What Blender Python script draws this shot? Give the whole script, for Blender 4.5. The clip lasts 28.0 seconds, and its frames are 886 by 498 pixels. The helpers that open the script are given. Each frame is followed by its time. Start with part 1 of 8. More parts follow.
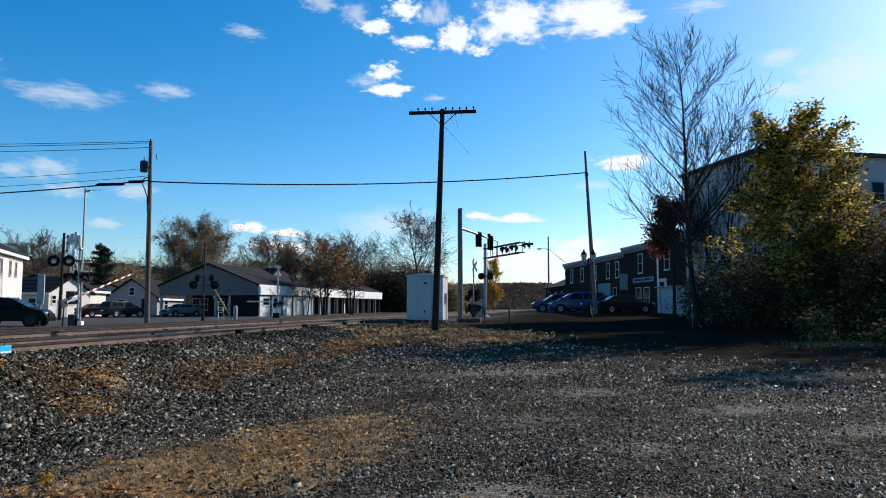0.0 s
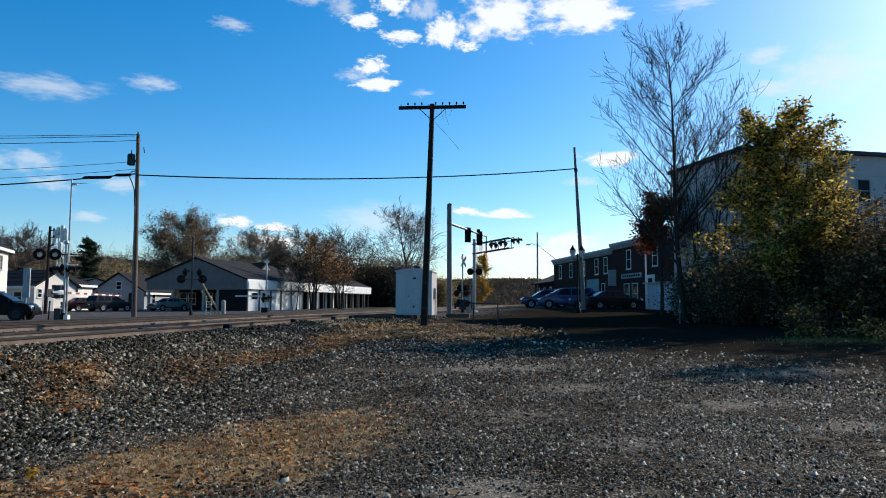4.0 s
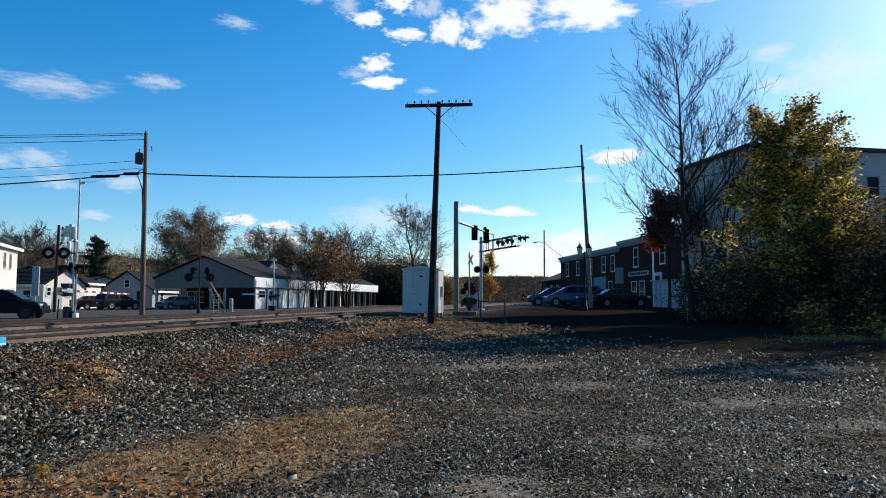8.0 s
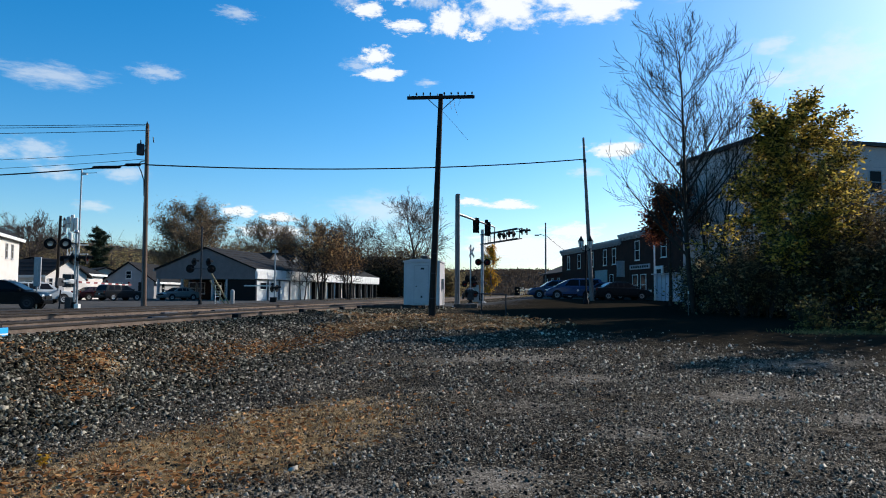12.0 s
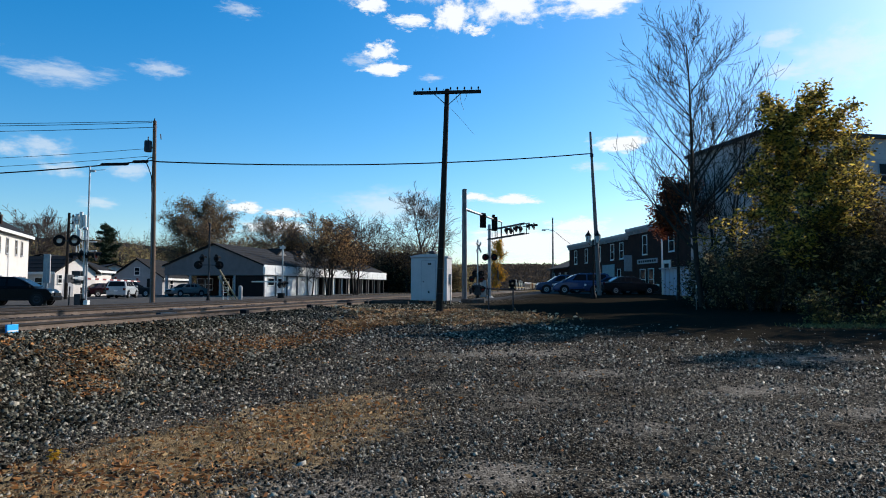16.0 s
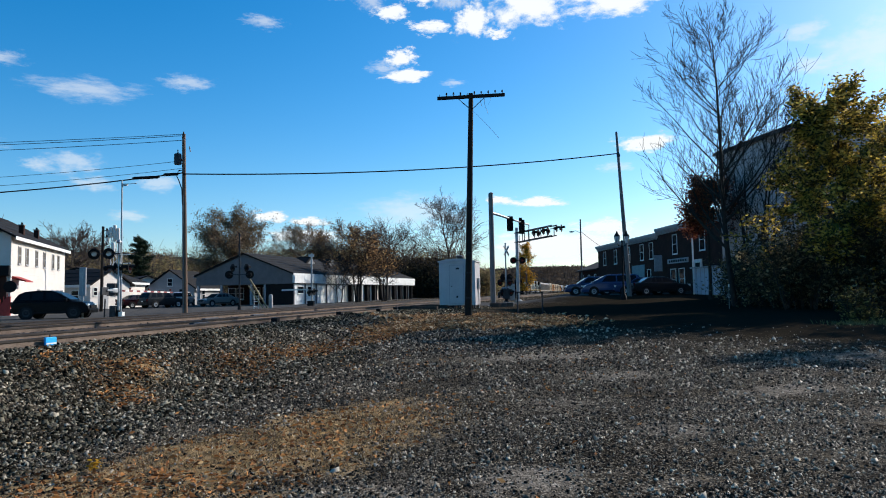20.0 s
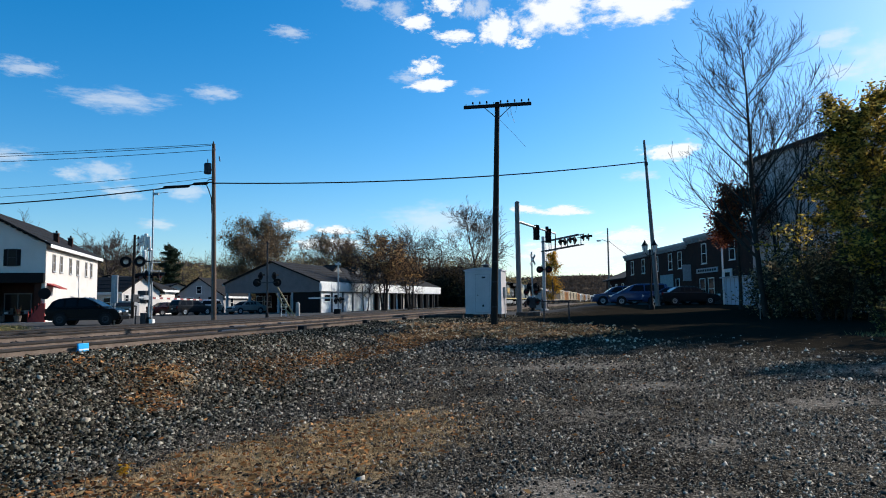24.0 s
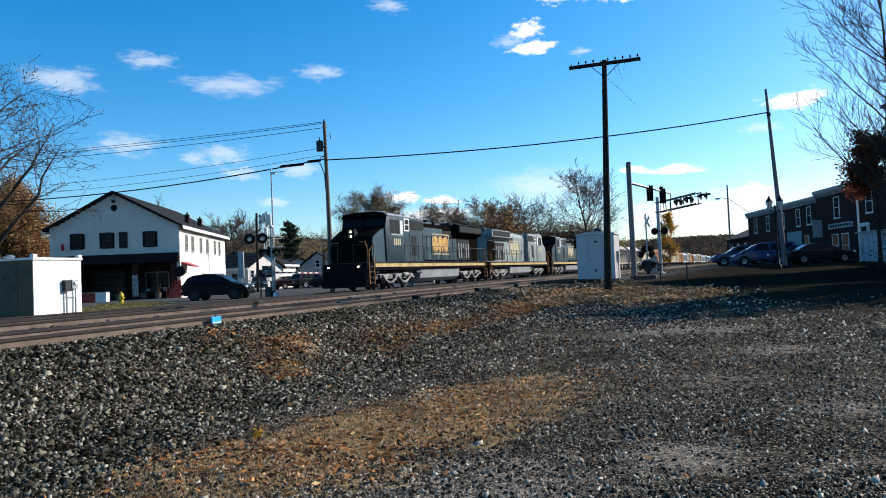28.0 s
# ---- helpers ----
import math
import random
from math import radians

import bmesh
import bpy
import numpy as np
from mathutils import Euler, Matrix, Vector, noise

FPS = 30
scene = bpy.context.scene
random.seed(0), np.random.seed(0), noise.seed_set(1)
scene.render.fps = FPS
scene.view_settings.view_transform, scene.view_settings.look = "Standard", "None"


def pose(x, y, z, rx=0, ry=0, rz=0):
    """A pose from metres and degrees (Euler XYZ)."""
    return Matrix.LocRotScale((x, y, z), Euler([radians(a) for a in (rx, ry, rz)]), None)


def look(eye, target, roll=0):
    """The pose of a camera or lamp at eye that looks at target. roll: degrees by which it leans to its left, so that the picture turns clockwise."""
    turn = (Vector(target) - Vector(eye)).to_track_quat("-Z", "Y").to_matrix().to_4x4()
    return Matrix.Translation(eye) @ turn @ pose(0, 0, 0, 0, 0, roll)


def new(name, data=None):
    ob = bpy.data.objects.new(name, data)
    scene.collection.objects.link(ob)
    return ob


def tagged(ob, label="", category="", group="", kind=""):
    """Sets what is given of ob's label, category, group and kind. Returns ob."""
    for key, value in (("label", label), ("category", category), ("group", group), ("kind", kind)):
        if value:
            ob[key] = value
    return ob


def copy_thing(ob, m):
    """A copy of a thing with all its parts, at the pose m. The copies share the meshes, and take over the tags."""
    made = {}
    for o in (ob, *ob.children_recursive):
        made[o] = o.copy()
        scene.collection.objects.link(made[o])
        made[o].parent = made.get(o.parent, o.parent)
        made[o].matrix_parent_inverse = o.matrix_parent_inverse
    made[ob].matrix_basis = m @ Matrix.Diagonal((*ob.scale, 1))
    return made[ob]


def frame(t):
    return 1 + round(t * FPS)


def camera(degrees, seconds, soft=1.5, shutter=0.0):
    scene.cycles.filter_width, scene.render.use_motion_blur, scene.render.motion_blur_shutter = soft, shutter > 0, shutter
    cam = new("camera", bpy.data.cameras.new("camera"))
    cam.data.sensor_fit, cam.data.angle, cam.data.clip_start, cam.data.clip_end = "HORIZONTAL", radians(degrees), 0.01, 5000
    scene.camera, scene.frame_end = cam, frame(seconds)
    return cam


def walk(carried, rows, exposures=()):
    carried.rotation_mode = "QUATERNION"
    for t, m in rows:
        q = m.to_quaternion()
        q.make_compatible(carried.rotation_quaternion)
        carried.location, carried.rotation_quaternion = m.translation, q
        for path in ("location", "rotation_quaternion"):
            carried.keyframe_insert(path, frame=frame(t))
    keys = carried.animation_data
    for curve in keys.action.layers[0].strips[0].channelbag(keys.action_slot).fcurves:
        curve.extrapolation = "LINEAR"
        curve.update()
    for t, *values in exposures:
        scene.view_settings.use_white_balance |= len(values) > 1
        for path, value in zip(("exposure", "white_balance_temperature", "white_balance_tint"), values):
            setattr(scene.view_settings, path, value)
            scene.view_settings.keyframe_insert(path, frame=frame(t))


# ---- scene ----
# one eye point; the camera only turns
EYE = (0.0, 0.0, 1.6)
TURNS = [  # seconds, then the three angles of pose()
    (0, 94.75, -0.00, -0.00),
    (0.5, 94.29, -0.02, 0.11),
    (1, 93.96, 0.06, 0.32),
    (1.5, 93.98, 0.02, 0.20),
    (2, 93.90, -0.10, 0.12),
    (2.5, 94.09, -0.03, 0.14),
    (3, 94.28, 0.16, -0.12),
    (3.5, 94.46, 0.04, -0.60),
    (5.5, 93.85, -0.40, -1.13),
    (6, 93.90, -0.42, -1.24),
    (6.5, 94.16, -0.34, -1.45),
    (7, 94.06, -0.31, -0.81),
    (7.5, 94.24, -0.09, -0.30),
    (8, 94.20, -0.15, -0.34),
    (8.5, 94.19, -0.12, -0.36),
    (9, 94.21, -0.14, -0.36),
    (9.5, 94.06, -0.15, -0.23),
    (10, 94.22, -0.06, -0.47),
    (10.5, 93.99, -0.10, -0.66),
    (11, 93.85, -0.22, -0.67),
    (11.5, 93.69, -0.32, -0.37),
    (12, 93.59, -0.41, -0.25),
    (12.5, 93.80, -0.36, -0.17),
    (14.5, 93.24, -0.49, 0.23),
    (15, 93.24, -0.44, 0.11),
    (15.5, 93.08, -0.22, 0.27),
    (16, 93.20, -0.19, 0.33),
    (16.5, 93.72, -0.22, 0.21),
    (17, 93.63, -0.18, 0.21),
    (17.5, 93.26, -0.42, 0.39),
    (18, 93.16, -0.28, 0.54),
    (18.5, 93.05, 0.06, 0.77),
    (19, 93.05, 0.14, 1.35),
    (19.5, 92.82, 0.12, 2.17),
    (20, 93.59, 1.04, 2.63),
    (20.5, 94.24, 0.62, 2.06),
    (21, 93.98, 0.08, 3.20),
    (21.5, 94.04, 0.12, 3.63),
    (23.5, 94.58, 0.55, 4.71),
    (24, 94.33, 0.76, 4.72),
    (24.5, 93.84, 0.30, 4.99),
    (25, 93.63, 0.75, 5.63),
    (25.5, 93.74, 0.78, 6.11),
    (26, 93.32, 1.10, 7.46),
    (26.5, 93.99, 1.48, 8.19),
    (27, 93.29, 1.33, 9.83),
    (27.5, 92.60, 1.20, 10.67),
    (28, 91.97, 2.46, 13.67),
]
cam = camera(64.0, 28.0, soft=1.0)
walk(cam, [(t, pose(*EYE, a, b, c)) for t, a, b, c in TURNS],
     [(0.0, 0.15), (16.0, 0.17), (24.0, 0.18), (26.0, 0.15), (27.0, 0.17), (27.5, 0.26), (28.0, 0.38)])

# ---- light ----
SUN_AZ, SUN_EL = 52.0, 27.0        # degrees to the right of straight ahead, degrees above the horizon
world = bpy.data.worlds.new("sky")
scene.world = world
world.use_nodes = True
_wn = world.node_tree.nodes
_sky = _wn.new("ShaderNodeTexSky")
_sky.sky_type, _sky.sun_disc = "NISHITA", False
_sky.sun_elevation, _sky.sun_rotation = radians(SUN_EL), radians(SUN_AZ)
_sky.altitude, _sky.air_density, _sky.dust_density, _sky.ozone_density = 200, 1.0, 0.75, 3.2
_sat = _wn.new("ShaderNodeHueSaturation")
_sat.inputs["Saturation"].default_value = 1.37
_sat.inputs["Hue"].default_value = 0.4965
_gain = _wn.new("ShaderNodeMix")
_gain.data_type, _gain.blend_type = "RGBA", "MULTIPLY"
_gain.inputs[0].default_value, _gain.inputs[7].default_value = 1.0, (0.91, 0.965, 1.02, 1)
world.node_tree.links.new(_sky.outputs[0], _gain.inputs[6])
world.node_tree.links.new(_gain.outputs[2], _sat.inputs["Color"])
world.node_tree.links.new(_sat.outputs[0], _wn["Background"].inputs[0])
_wn["Background"].inputs[1].default_value = 0.149
sun = new("sun", bpy.data.lights.new("sun", "SUN"))
sun.data.energy, sun.data.angle, sun.data.color = 5.0, radians(0.5), (1.0, 0.955, 0.9)
_a, _e = radians(SUN_AZ), radians(SUN_EL)
sun.matrix_world = look((0, 0, 60), (-math.sin(_a) * math.cos(_e), -math.cos(_a) * math.cos(_e), 60 - math.sin(_e)))

# ---- plan: u runs along the tracks, v across them, away from the lot ----
TRACK_AZ = radians(7.8)
UX, UY = math.sin(TRACK_AZ), math.cos(TRACK_AZ)
RAIL_Z = 0.95
MAIN_DROP = 0.13        # the main line lies a little lower than the sidings
TRACKS = (10.1, 14.4, 19.7)


def plan(u, v, z=0.0):
    """World place of a point u along and v across the tracks."""
    return Vector((u * UX - v * UY, u * UY + v * UX, z))


def bend(u):
    """The far part of the line swings gently to the right."""
    s = u - 75.0
    return -0.03 * 0.5 * (s + math.sqrt(s * s + 625.0))


def smooth(a, b, x):
    t = np.clip((x - a) / (b - a), 0, 1)
    return t * t * (3 - 2 * t)


def ground_z(x, y):
    """Height of the ground: a lot that climbs to the track bed and the street."""
    x, y = np.asarray(x, float), np.asarray(y, float)
    u, v = x * UX + y * UY, -x * UY + y * UX
    lot = 0.72 * smooth(5, 36, u) + 0.48 * smooth(38, 62, u) * smooth(6, 0, v)
    bed = 0.80 - MAIN_DROP * smooth(16.0, 18.2, v)
    z = lot + (bed - lot) * smooth(5.6, 8.3, v)
    far = 0.55 + 0.25 * smooth(50, 120, u)
    z = z + (far - z) * smooth(21.2, 23.2, v)
    # a low heap added before the cabinet; its steep lot side makes a shaded arc
    foot = 24.8 + np.where(x < -3.75, 1.0, 1.2) * (x + 3.75) ** 2
    heap = smooth(-5.5, -4.7, x) * smooth(-1.3, -3.4, x) * smooth(0.0, 0.15, y - foot) * smooth(2.6, 0.4, y - foot)
    return z + 0.15 * heap


def gz(x, y):
    return float(ground_z(x, y))


# ---- mesh helpers ----
class Geo:
    """Collects vertices and faces of one mesh."""

    def __init__(self):
        self.v, self.f = [], []

    def add(self, verts, faces, m=None):
        n = len(self.v)
        self.v.extend([tuple(m @ Vector(p)) for p in verts] if m is not None else [tuple(p) for p in verts])
        self.f.extend([tuple(i + n for i in f) for f in faces])
        return self

    def box(self, x0, y0, z0, x1, y1, z1, m=None):
        vs = [(x, y, z) for z in (z0, z1) for y in (y0, y1) for x in (x0, x1)]
        return self.add(vs, [(0, 2, 3, 1), (4, 5, 7, 6), (0, 1, 5, 4), (2, 6, 7, 3), (0, 4, 6, 2), (1, 3, 7, 5)], m)

    def tube(self, p0, p1, r0, r1=None, n=8, cap=True):
        p0, p1 = Vector(p0), Vector(p1)
        r1 = r0 if r1 is None else r1
        d = (p1 - p0).normalized()
        a = d.orthogonal().normalized()
        b = d.cross(a)
        vs = []
        for p, r in ((p0, r0), (p1, r1)):
            vs += [p + (a * math.cos(6.28319 * i / n) + b * math.sin(6.28319 * i / n)) * r for i in range(n)]
        fs = [(i, (i + 1) % n, n + (i + 1) % n, n + i) for i in range(n)]
        if cap:
            fs += [tuple(range(n - 1, -1, -1)), tuple(range(n, 2 * n))]
        return self.add(vs, fs)

    def path(self, pts, r, n=6):
        """One continuous round rod through the points."""
        pts = [Vector(p) for p in pts]
        vs, fs = [], []
        for k, p in enumerate(pts):
            d = (pts[min(k + 1, len(pts) - 1)] - pts[max(k - 1, 0)]).normalized()
            a = d.cross(Vector((0.31, 0.17, 0.93))).normalized()
            b = d.cross(a)
            vs += [p + (a * math.cos(6.28319 * i / n) + b * math.sin(6.28319 * i / n)) * r for i in range(n)]
            if k:
                fs += [((k - 1) * n + i, (k - 1) * n + (i + 1) % n, k * n + (i + 1) % n, k * n + i) for i in range(n)]
        fs += [tuple(range(n - 1, -1, -1)), tuple(range(len(vs) - n, len(vs)))]
        return self.add(vs, fs)

    def prism(self, profile, axis, a, b, m=None):
        """profile: points in the plane across axis (x: y,z; y: x,z; z: x,y)."""
        def at(p, t):
            return {"x": (t, p[0], p[1]), "y": (p[0], t, p[1]), "z": (p[0], p[1], t)}[axis]
        n = len(profile)
        vs = [at(p, a) for p in profile] + [at(p, b) for p in profile]
        fs = [(i, (i + 1) % n, n + (i + 1) % n, n + i) for i in range(n)] + [tuple(range(n - 1, -1, -1)), tuple(range(n, 2 * n))]
        return self.add(vs, fs, m)

    def lathe(self, rings, n=12, m=None):
        """rings: (radius, z) from bottom to top."""
        vs = [(r * math.cos(6.28319 * i / n), r * math.sin(6.28319 * i / n), z) for r, z in rings for i in range(n)]
        fs = [(k * n + i, k * n + (i + 1) % n, k * n + n + (i + 1) % n, k * n + n + i) for k in range(len(rings) - 1) for i in range(n)]
        fs += [tuple(range(n - 1, -1, -1)), tuple((len(rings) - 1) * n + i for i in range(n))]
        return self.add(vs, fs, m)


def mesh_of(name, g, material, bevel=0.0, shade=False):
    me = bpy.data.meshes.new(name)
    me.from_pydata(g.v, [], g.f)
    bm = bmesh.new()
    bm.from_mesh(me)
    bmesh.ops.recalc_face_normals(bm, faces=bm.faces)
    if bevel:
        es = [e for e in bm.edges if len(e.link_faces) == 2 and e.calc_face_angle(0) > 0.6]
        bmesh.ops.bevel(bm, geom=es, offset=bevel, segments=2, affect="EDGES", profile=0.6, clamp_overlap=True)
    bm.to_mesh(me)
    bm.free()
    if shade:
        me.polygons.foreach_set("use_smooth", [True] * len(me.polygons))
        me.set_sharp_from_angle(angle=radians(40))
    me.materials.append(material)
    return me


def part(name, g, material, parent=None, label="", bevel=0.0, shade=False, at=None):
    ob = new(name, mesh_of(name, g, material, bevel, shade))
    if parent is not None:
        ob.parent = parent
    if at is not None:
        ob.matrix_basis = at
    if label:
        ob["label"] = label
    return ob


def thing(name, label, category, m=None, group="", kind=""):
    ob = new(name)
    ob.empty_display_size = 0.3
    if m is not None:
        ob.matrix_basis = m
    return tagged(ob, label, category, group, kind)


def raw_mesh(name, verts, faces, material):
    """A mesh from arrays: verts (n,3), faces (m,k)."""
    me = bpy.data.meshes.new(name)
    verts, faces = np.asarray(verts, np.float32), np.asarray(faces, np.int32)
    k = faces.shape[1]
    me.vertices.add(len(verts))
    me.vertices.foreach_set("co", verts.ravel())
    me.loops.add(faces.size)
    me.loops.foreach_set("vertex_index", faces.ravel())
    me.polygons.add(len(faces))
    me.polygons.foreach_set("loop_start", np.arange(0, faces.size, k, dtype=np.int32))
    me.polygons.foreach_set("loop_total", np.full(len(faces), k, np.int32))
    me.update(calc_edges=True)
    me.materials.append(material)
    return me


# ---- materials ----
def lin(r, g, b):
    return (r, g, b, 1)


def material(name, col, col2=None, rough=0.7, metal=0.0, scale=6.0, fine=60.0, var=0.35, bump=0.0, rand=0.0, island=0.0, spec=0.2, coat=0.0, emit=0.0, stretch=(1, 1, 1), thin=0.0, bump_scale=None):
    """Two noises, large and fine, mix col and col2; optional relief, variation per object or island, and light let through leaves."""
    mt = bpy.data.materials.new(name)
    mt.use_nodes = True
    nt = mt.node_tree
    N, L = nt.nodes.new, nt.links.new
    bs = nt.nodes["Principled BSDF"]
    bs.inputs["Roughness"].default_value, bs.inputs["Metallic"].default_value = rough, metal
    bs.inputs["Specular IOR Level"].default_value = spec
    bs.inputs["Coat Weight"].default_value = coat
    col2 = col2 or tuple(c * (1 - var) for c in col[:3]) + (1,)
    tc, mp = N("ShaderNodeTexCoord"), N("ShaderNodeMapping")
    mp.inputs["Scale"].default_value = stretch
    L(tc.outputs["Object"], mp.inputs[0])
    n1, n2 = N("ShaderNodeTexNoise"), N("ShaderNodeTexNoise")
    for n, s in ((n1, scale), (n2, fine)):
        n.inputs["Scale"].default_value, n.inputs["Detail"].default_value = s, 4
        L(mp.outputs[0], n.inputs["Vector"])
    add = N("ShaderNodeMath")
    add.operation = "ADD"
    L(n1.outputs[0], add.inputs[0]), L(n2.outputs[0], add.inputs[1])
    rp = N("ShaderNodeMapRange")
    rp.inputs[1].default_value, rp.inputs[2].default_value = 0.72, 1.28
    L(add.outputs[0], rp.inputs[0])
    mx = N("ShaderNodeMix")
    mx.data_type = "RGBA"
    L(rp.outputs[0], mx.inputs[0])
    mx.inputs[6].default_value, mx.inputs[7].default_value = col2, col
    out = mx.outputs[2]
    for amount, node, sock in ((rand, "ShaderNodeObjectInfo", "Random"), (island, "ShaderNodeNewGeometry", "Random Per Island")):
        if amount:
            oi, hs, mr = N(node), N("ShaderNodeHueSaturation"), N("ShaderNodeMapRange")
            mr.inputs[3].default_value, mr.inputs[4].default_value = 1 - amount, 1 + amount
            L(oi.outputs[sock], mr.inputs[0]), L(mr.outputs[0], hs.inputs["Value"]), L(out, hs.inputs["Color"])
            out = hs.outputs[0]
    L(out, bs.inputs["Base Color"])
    mr2 = N("ShaderNodeMapRange")
    mr2.inputs[3].default_value, mr2.inputs[4].default_value = max(rough - 0.12, 0.03), min(rough + 0.12, 1)
    L(n2.outputs[0], mr2.inputs[0]), L(mr2.outputs[0], bs.inputs["Roughness"])
    if bump:
        bp = N("ShaderNodeBump")
        bp.inputs["Strength"].default_value, bp.inputs["Distance"].default_value = 0.6, bump
        if bump_scale:
            n3 = N("ShaderNodeTexNoise")
            n3.inputs["Scale"].default_value, n3.inputs["Detail"].default_value = bump_scale, 4
            L(mp.outputs[0], n3.inputs["Vector"]), L(n3.outputs[0], bp.inputs["Height"])
        else:
            L(n2.outputs[0], bp.inputs["Height"])
        L(bp.outputs[0], bs.inputs["Normal"])
    if thin:
        tr, ms = N("ShaderNodeBsdfTranslucent"), N("ShaderNodeMixShader")
        L(out, tr.inputs[0])
        ms.inputs[0].default_value = thin
        L(bs.outputs[0], ms.inputs[1]), L(tr.outputs[0], ms.inputs[2])
        L(ms.outputs[0], nt.nodes["Material Output"].inputs[0])
    if emit:
        bs.inputs["Emission Color"].default_value, bs.inputs["Emission Strength"].default_value = col, emit
    return mt


def glassy(name, col, rough=0.06):
    mt = material(name, col, rough=rough, var=0.2, spec=0.07)
    return mt


M_WOODPOLE = material("tarred_wood", lin(0.026, 0.02, 0.016), lin(0.01, 0.008, 0.007), 0.85, scale=3, fine=40, stretch=(6, 6, 0.6), bump=0.01)
M_BROWNPOLE = material("weathered_pole", lin(0.20, 0.125, 0.085), lin(0.10, 0.065, 0.045), 0.85, scale=3, fine=40, stretch=(6, 6, 0.5), bump=0.01)
M_GREYPOLE = material("grey_pole", lin(0.20, 0.19, 0.18), lin(0.10, 0.095, 0.09), 0.7, scale=3, fine=30, stretch=(4, 4, 0.7), bump=0.004)
M_STEEL = material("galvanised_steel", lin(0.42, 0.43, 0.44), lin(0.25, 0.26, 0.27), 0.45, 0.7, scale=5, fine=60)
M_DARKSTEEL = material("dark_steel", lin(0.05, 0.05, 0.055), lin(0.025, 0.025, 0.027), 0.5, 0.4, scale=8, fine=80)
M_BLACK = material("black_paint", lin(0.012, 0.012, 0.013), lin(0.007, 0.007, 0.007), 0.6, spec=0.1, scale=10, fine=90)
M_WHITE = material("white_paint", lin(0.78, 0.765, 0.72), lin(0.62, 0.60, 0.55), 0.55, scale=2.5, fine=40, bump=0.002)
M_SHEDWHITE = material("cabinet_white", lin(0.52, 0.485, 0.48), lin(0.43, 0.405, 0.40), 0.5, scale=2, fine=50, bump=0.002)
M_SIDING = material("white_siding", lin(0.70, 0.635, 0.565), lin(0.60, 0.54, 0.475), 0.6, scale=1.2, fine=30, bump=0.002)
M_GREYSIDE = material("grey_siding", lin(0.155, 0.15, 0.146), lin(0.11, 0.107, 0.104), 0.65, scale=1.4, fine=25, bump=0.003)
M_PALEGREY = material("pale_grey_siding", lin(0.36, 0.35, 0.34), lin(0.28, 0.272, 0.265), 0.65, scale=1.4, fine=25, bump=0.003)
M_ROOF = material("asphalt_shingle", lin(0.018, 0.0152, 0.0135), lin(0.009, 0.008, 0.007), 0.9, scale=2, fine=30, bump=0.008)
M_BRICK = material("dark_brick", lin(0.055, 0.026, 0.019), lin(0.028, 0.0145, 0.012), 0.85, spec=0.08, scale=1.5, fine=25, bump=0.006)
M_QUILT = material("patterned_cloth", lin(0.5, 0.48, 0.44), lin(0.06, 0.055, 0.05), 0.9, scale=5, fine=9)
M_TRIM = material("grey_trim", lin(0.40, 0.40, 0.40), lin(0.27, 0.27, 0.27), 0.6)
M_CONCRETE = material("concrete", lin(0.40, 0.38, 0.35), lin(0.26, 0.25, 0.23), 0.9, scale=2, fine=30, bump=0.006)
M_KERB = material("sooty_stone", lin(0.09, 0.082, 0.072), lin(0.04, 0.036, 0.032), 0.9, scale=4, fine=30, bump=0.01)
M_ASPHALT = material("asphalt", lin(0.17, 0.165, 0.16), lin(0.10, 0.098, 0.095), 0.88, scale=0.5, fine=18, bump=0.01)
M_RUST = material("rusty_rail", lin(0.21, 0.16, 0.125), lin(0.11, 0.08, 0.062), 0.75, 0.1, spec=0.05, scale=4, fine=50)
M_RAILTOP = material("dark_rail_head", lin(0.05, 0.042, 0.037), lin(0.025, 0.02, 0.017), 0.6, 0.2, scale=2, fine=40, spec=0.1)
M_TIE = material("creosote_tie", lin(0.075, 0.06, 0.05), lin(0.035, 0.028, 0.024), 0.9, scale=6, fine=50, rand=0.3, bump=0.01, spec=0.03)
M_GLASS = glassy("window_glass", lin(0.012, 0.014, 0.017), 0.12)
M_BLIND = material("pane_before_blind", lin(0.17, 0.15, 0.125), lin(0.12, 0.105, 0.09), 0.15, scale=1.0, fine=12, spec=0.3)
M_TYRE = material("tyre", lin(0.02, 0.02, 0.02), None, 0.85)
M_LAMPWHITE = material("lamp_lens", lin(0.8, 0.8, 0.78), None, 0.15, coat=0.5)
M_REDLENS = material("red_lens", lin(0.12, 0.008, 0.007), None, 0.2, coat=0.5)
M_FADEDRED = material("faded_red_paint", lin(0.30, 0.075, 0.07), None, 0.6)
M_RED = material("red_paint", lin(0.45, 0.05, 0.04), None, 0.5)
M_TAN = material("faded_tan_paint", lin(0.42, 0.32, 0.17), None, 0.7)
M_YELLOW = material("yellow_paint", lin(0.75, 0.48, 0.04), None, 0.5)
M_BLUE = material("blue_plastic", lin(0.02, 0.42, 0.85), lin(0.015, 0.33, 0.72), 0.5)
M_BARK = material("bark", lin(0.15, 0.12, 0.10), lin(0.07, 0.055, 0.045), 0.9, scale=4, fine=30, bump=0.02)
M_FARBARK = material("far_grey_twigs", lin(0.105, 0.08, 0.068), lin(0.055, 0.042, 0.036), 0.9)
M_MIDBARK = material("grey_brown_bark", lin(0.085, 0.066, 0.056), lin(0.045, 0.035, 0.03), 0.9, scale=4, fine=30)
M_BARKDARK = material("dark_bark", lin(0.045, 0.035, 0.029), lin(0.02, 0.016, 0.013), 0.9, scale=4, fine=30, bump=0.02)


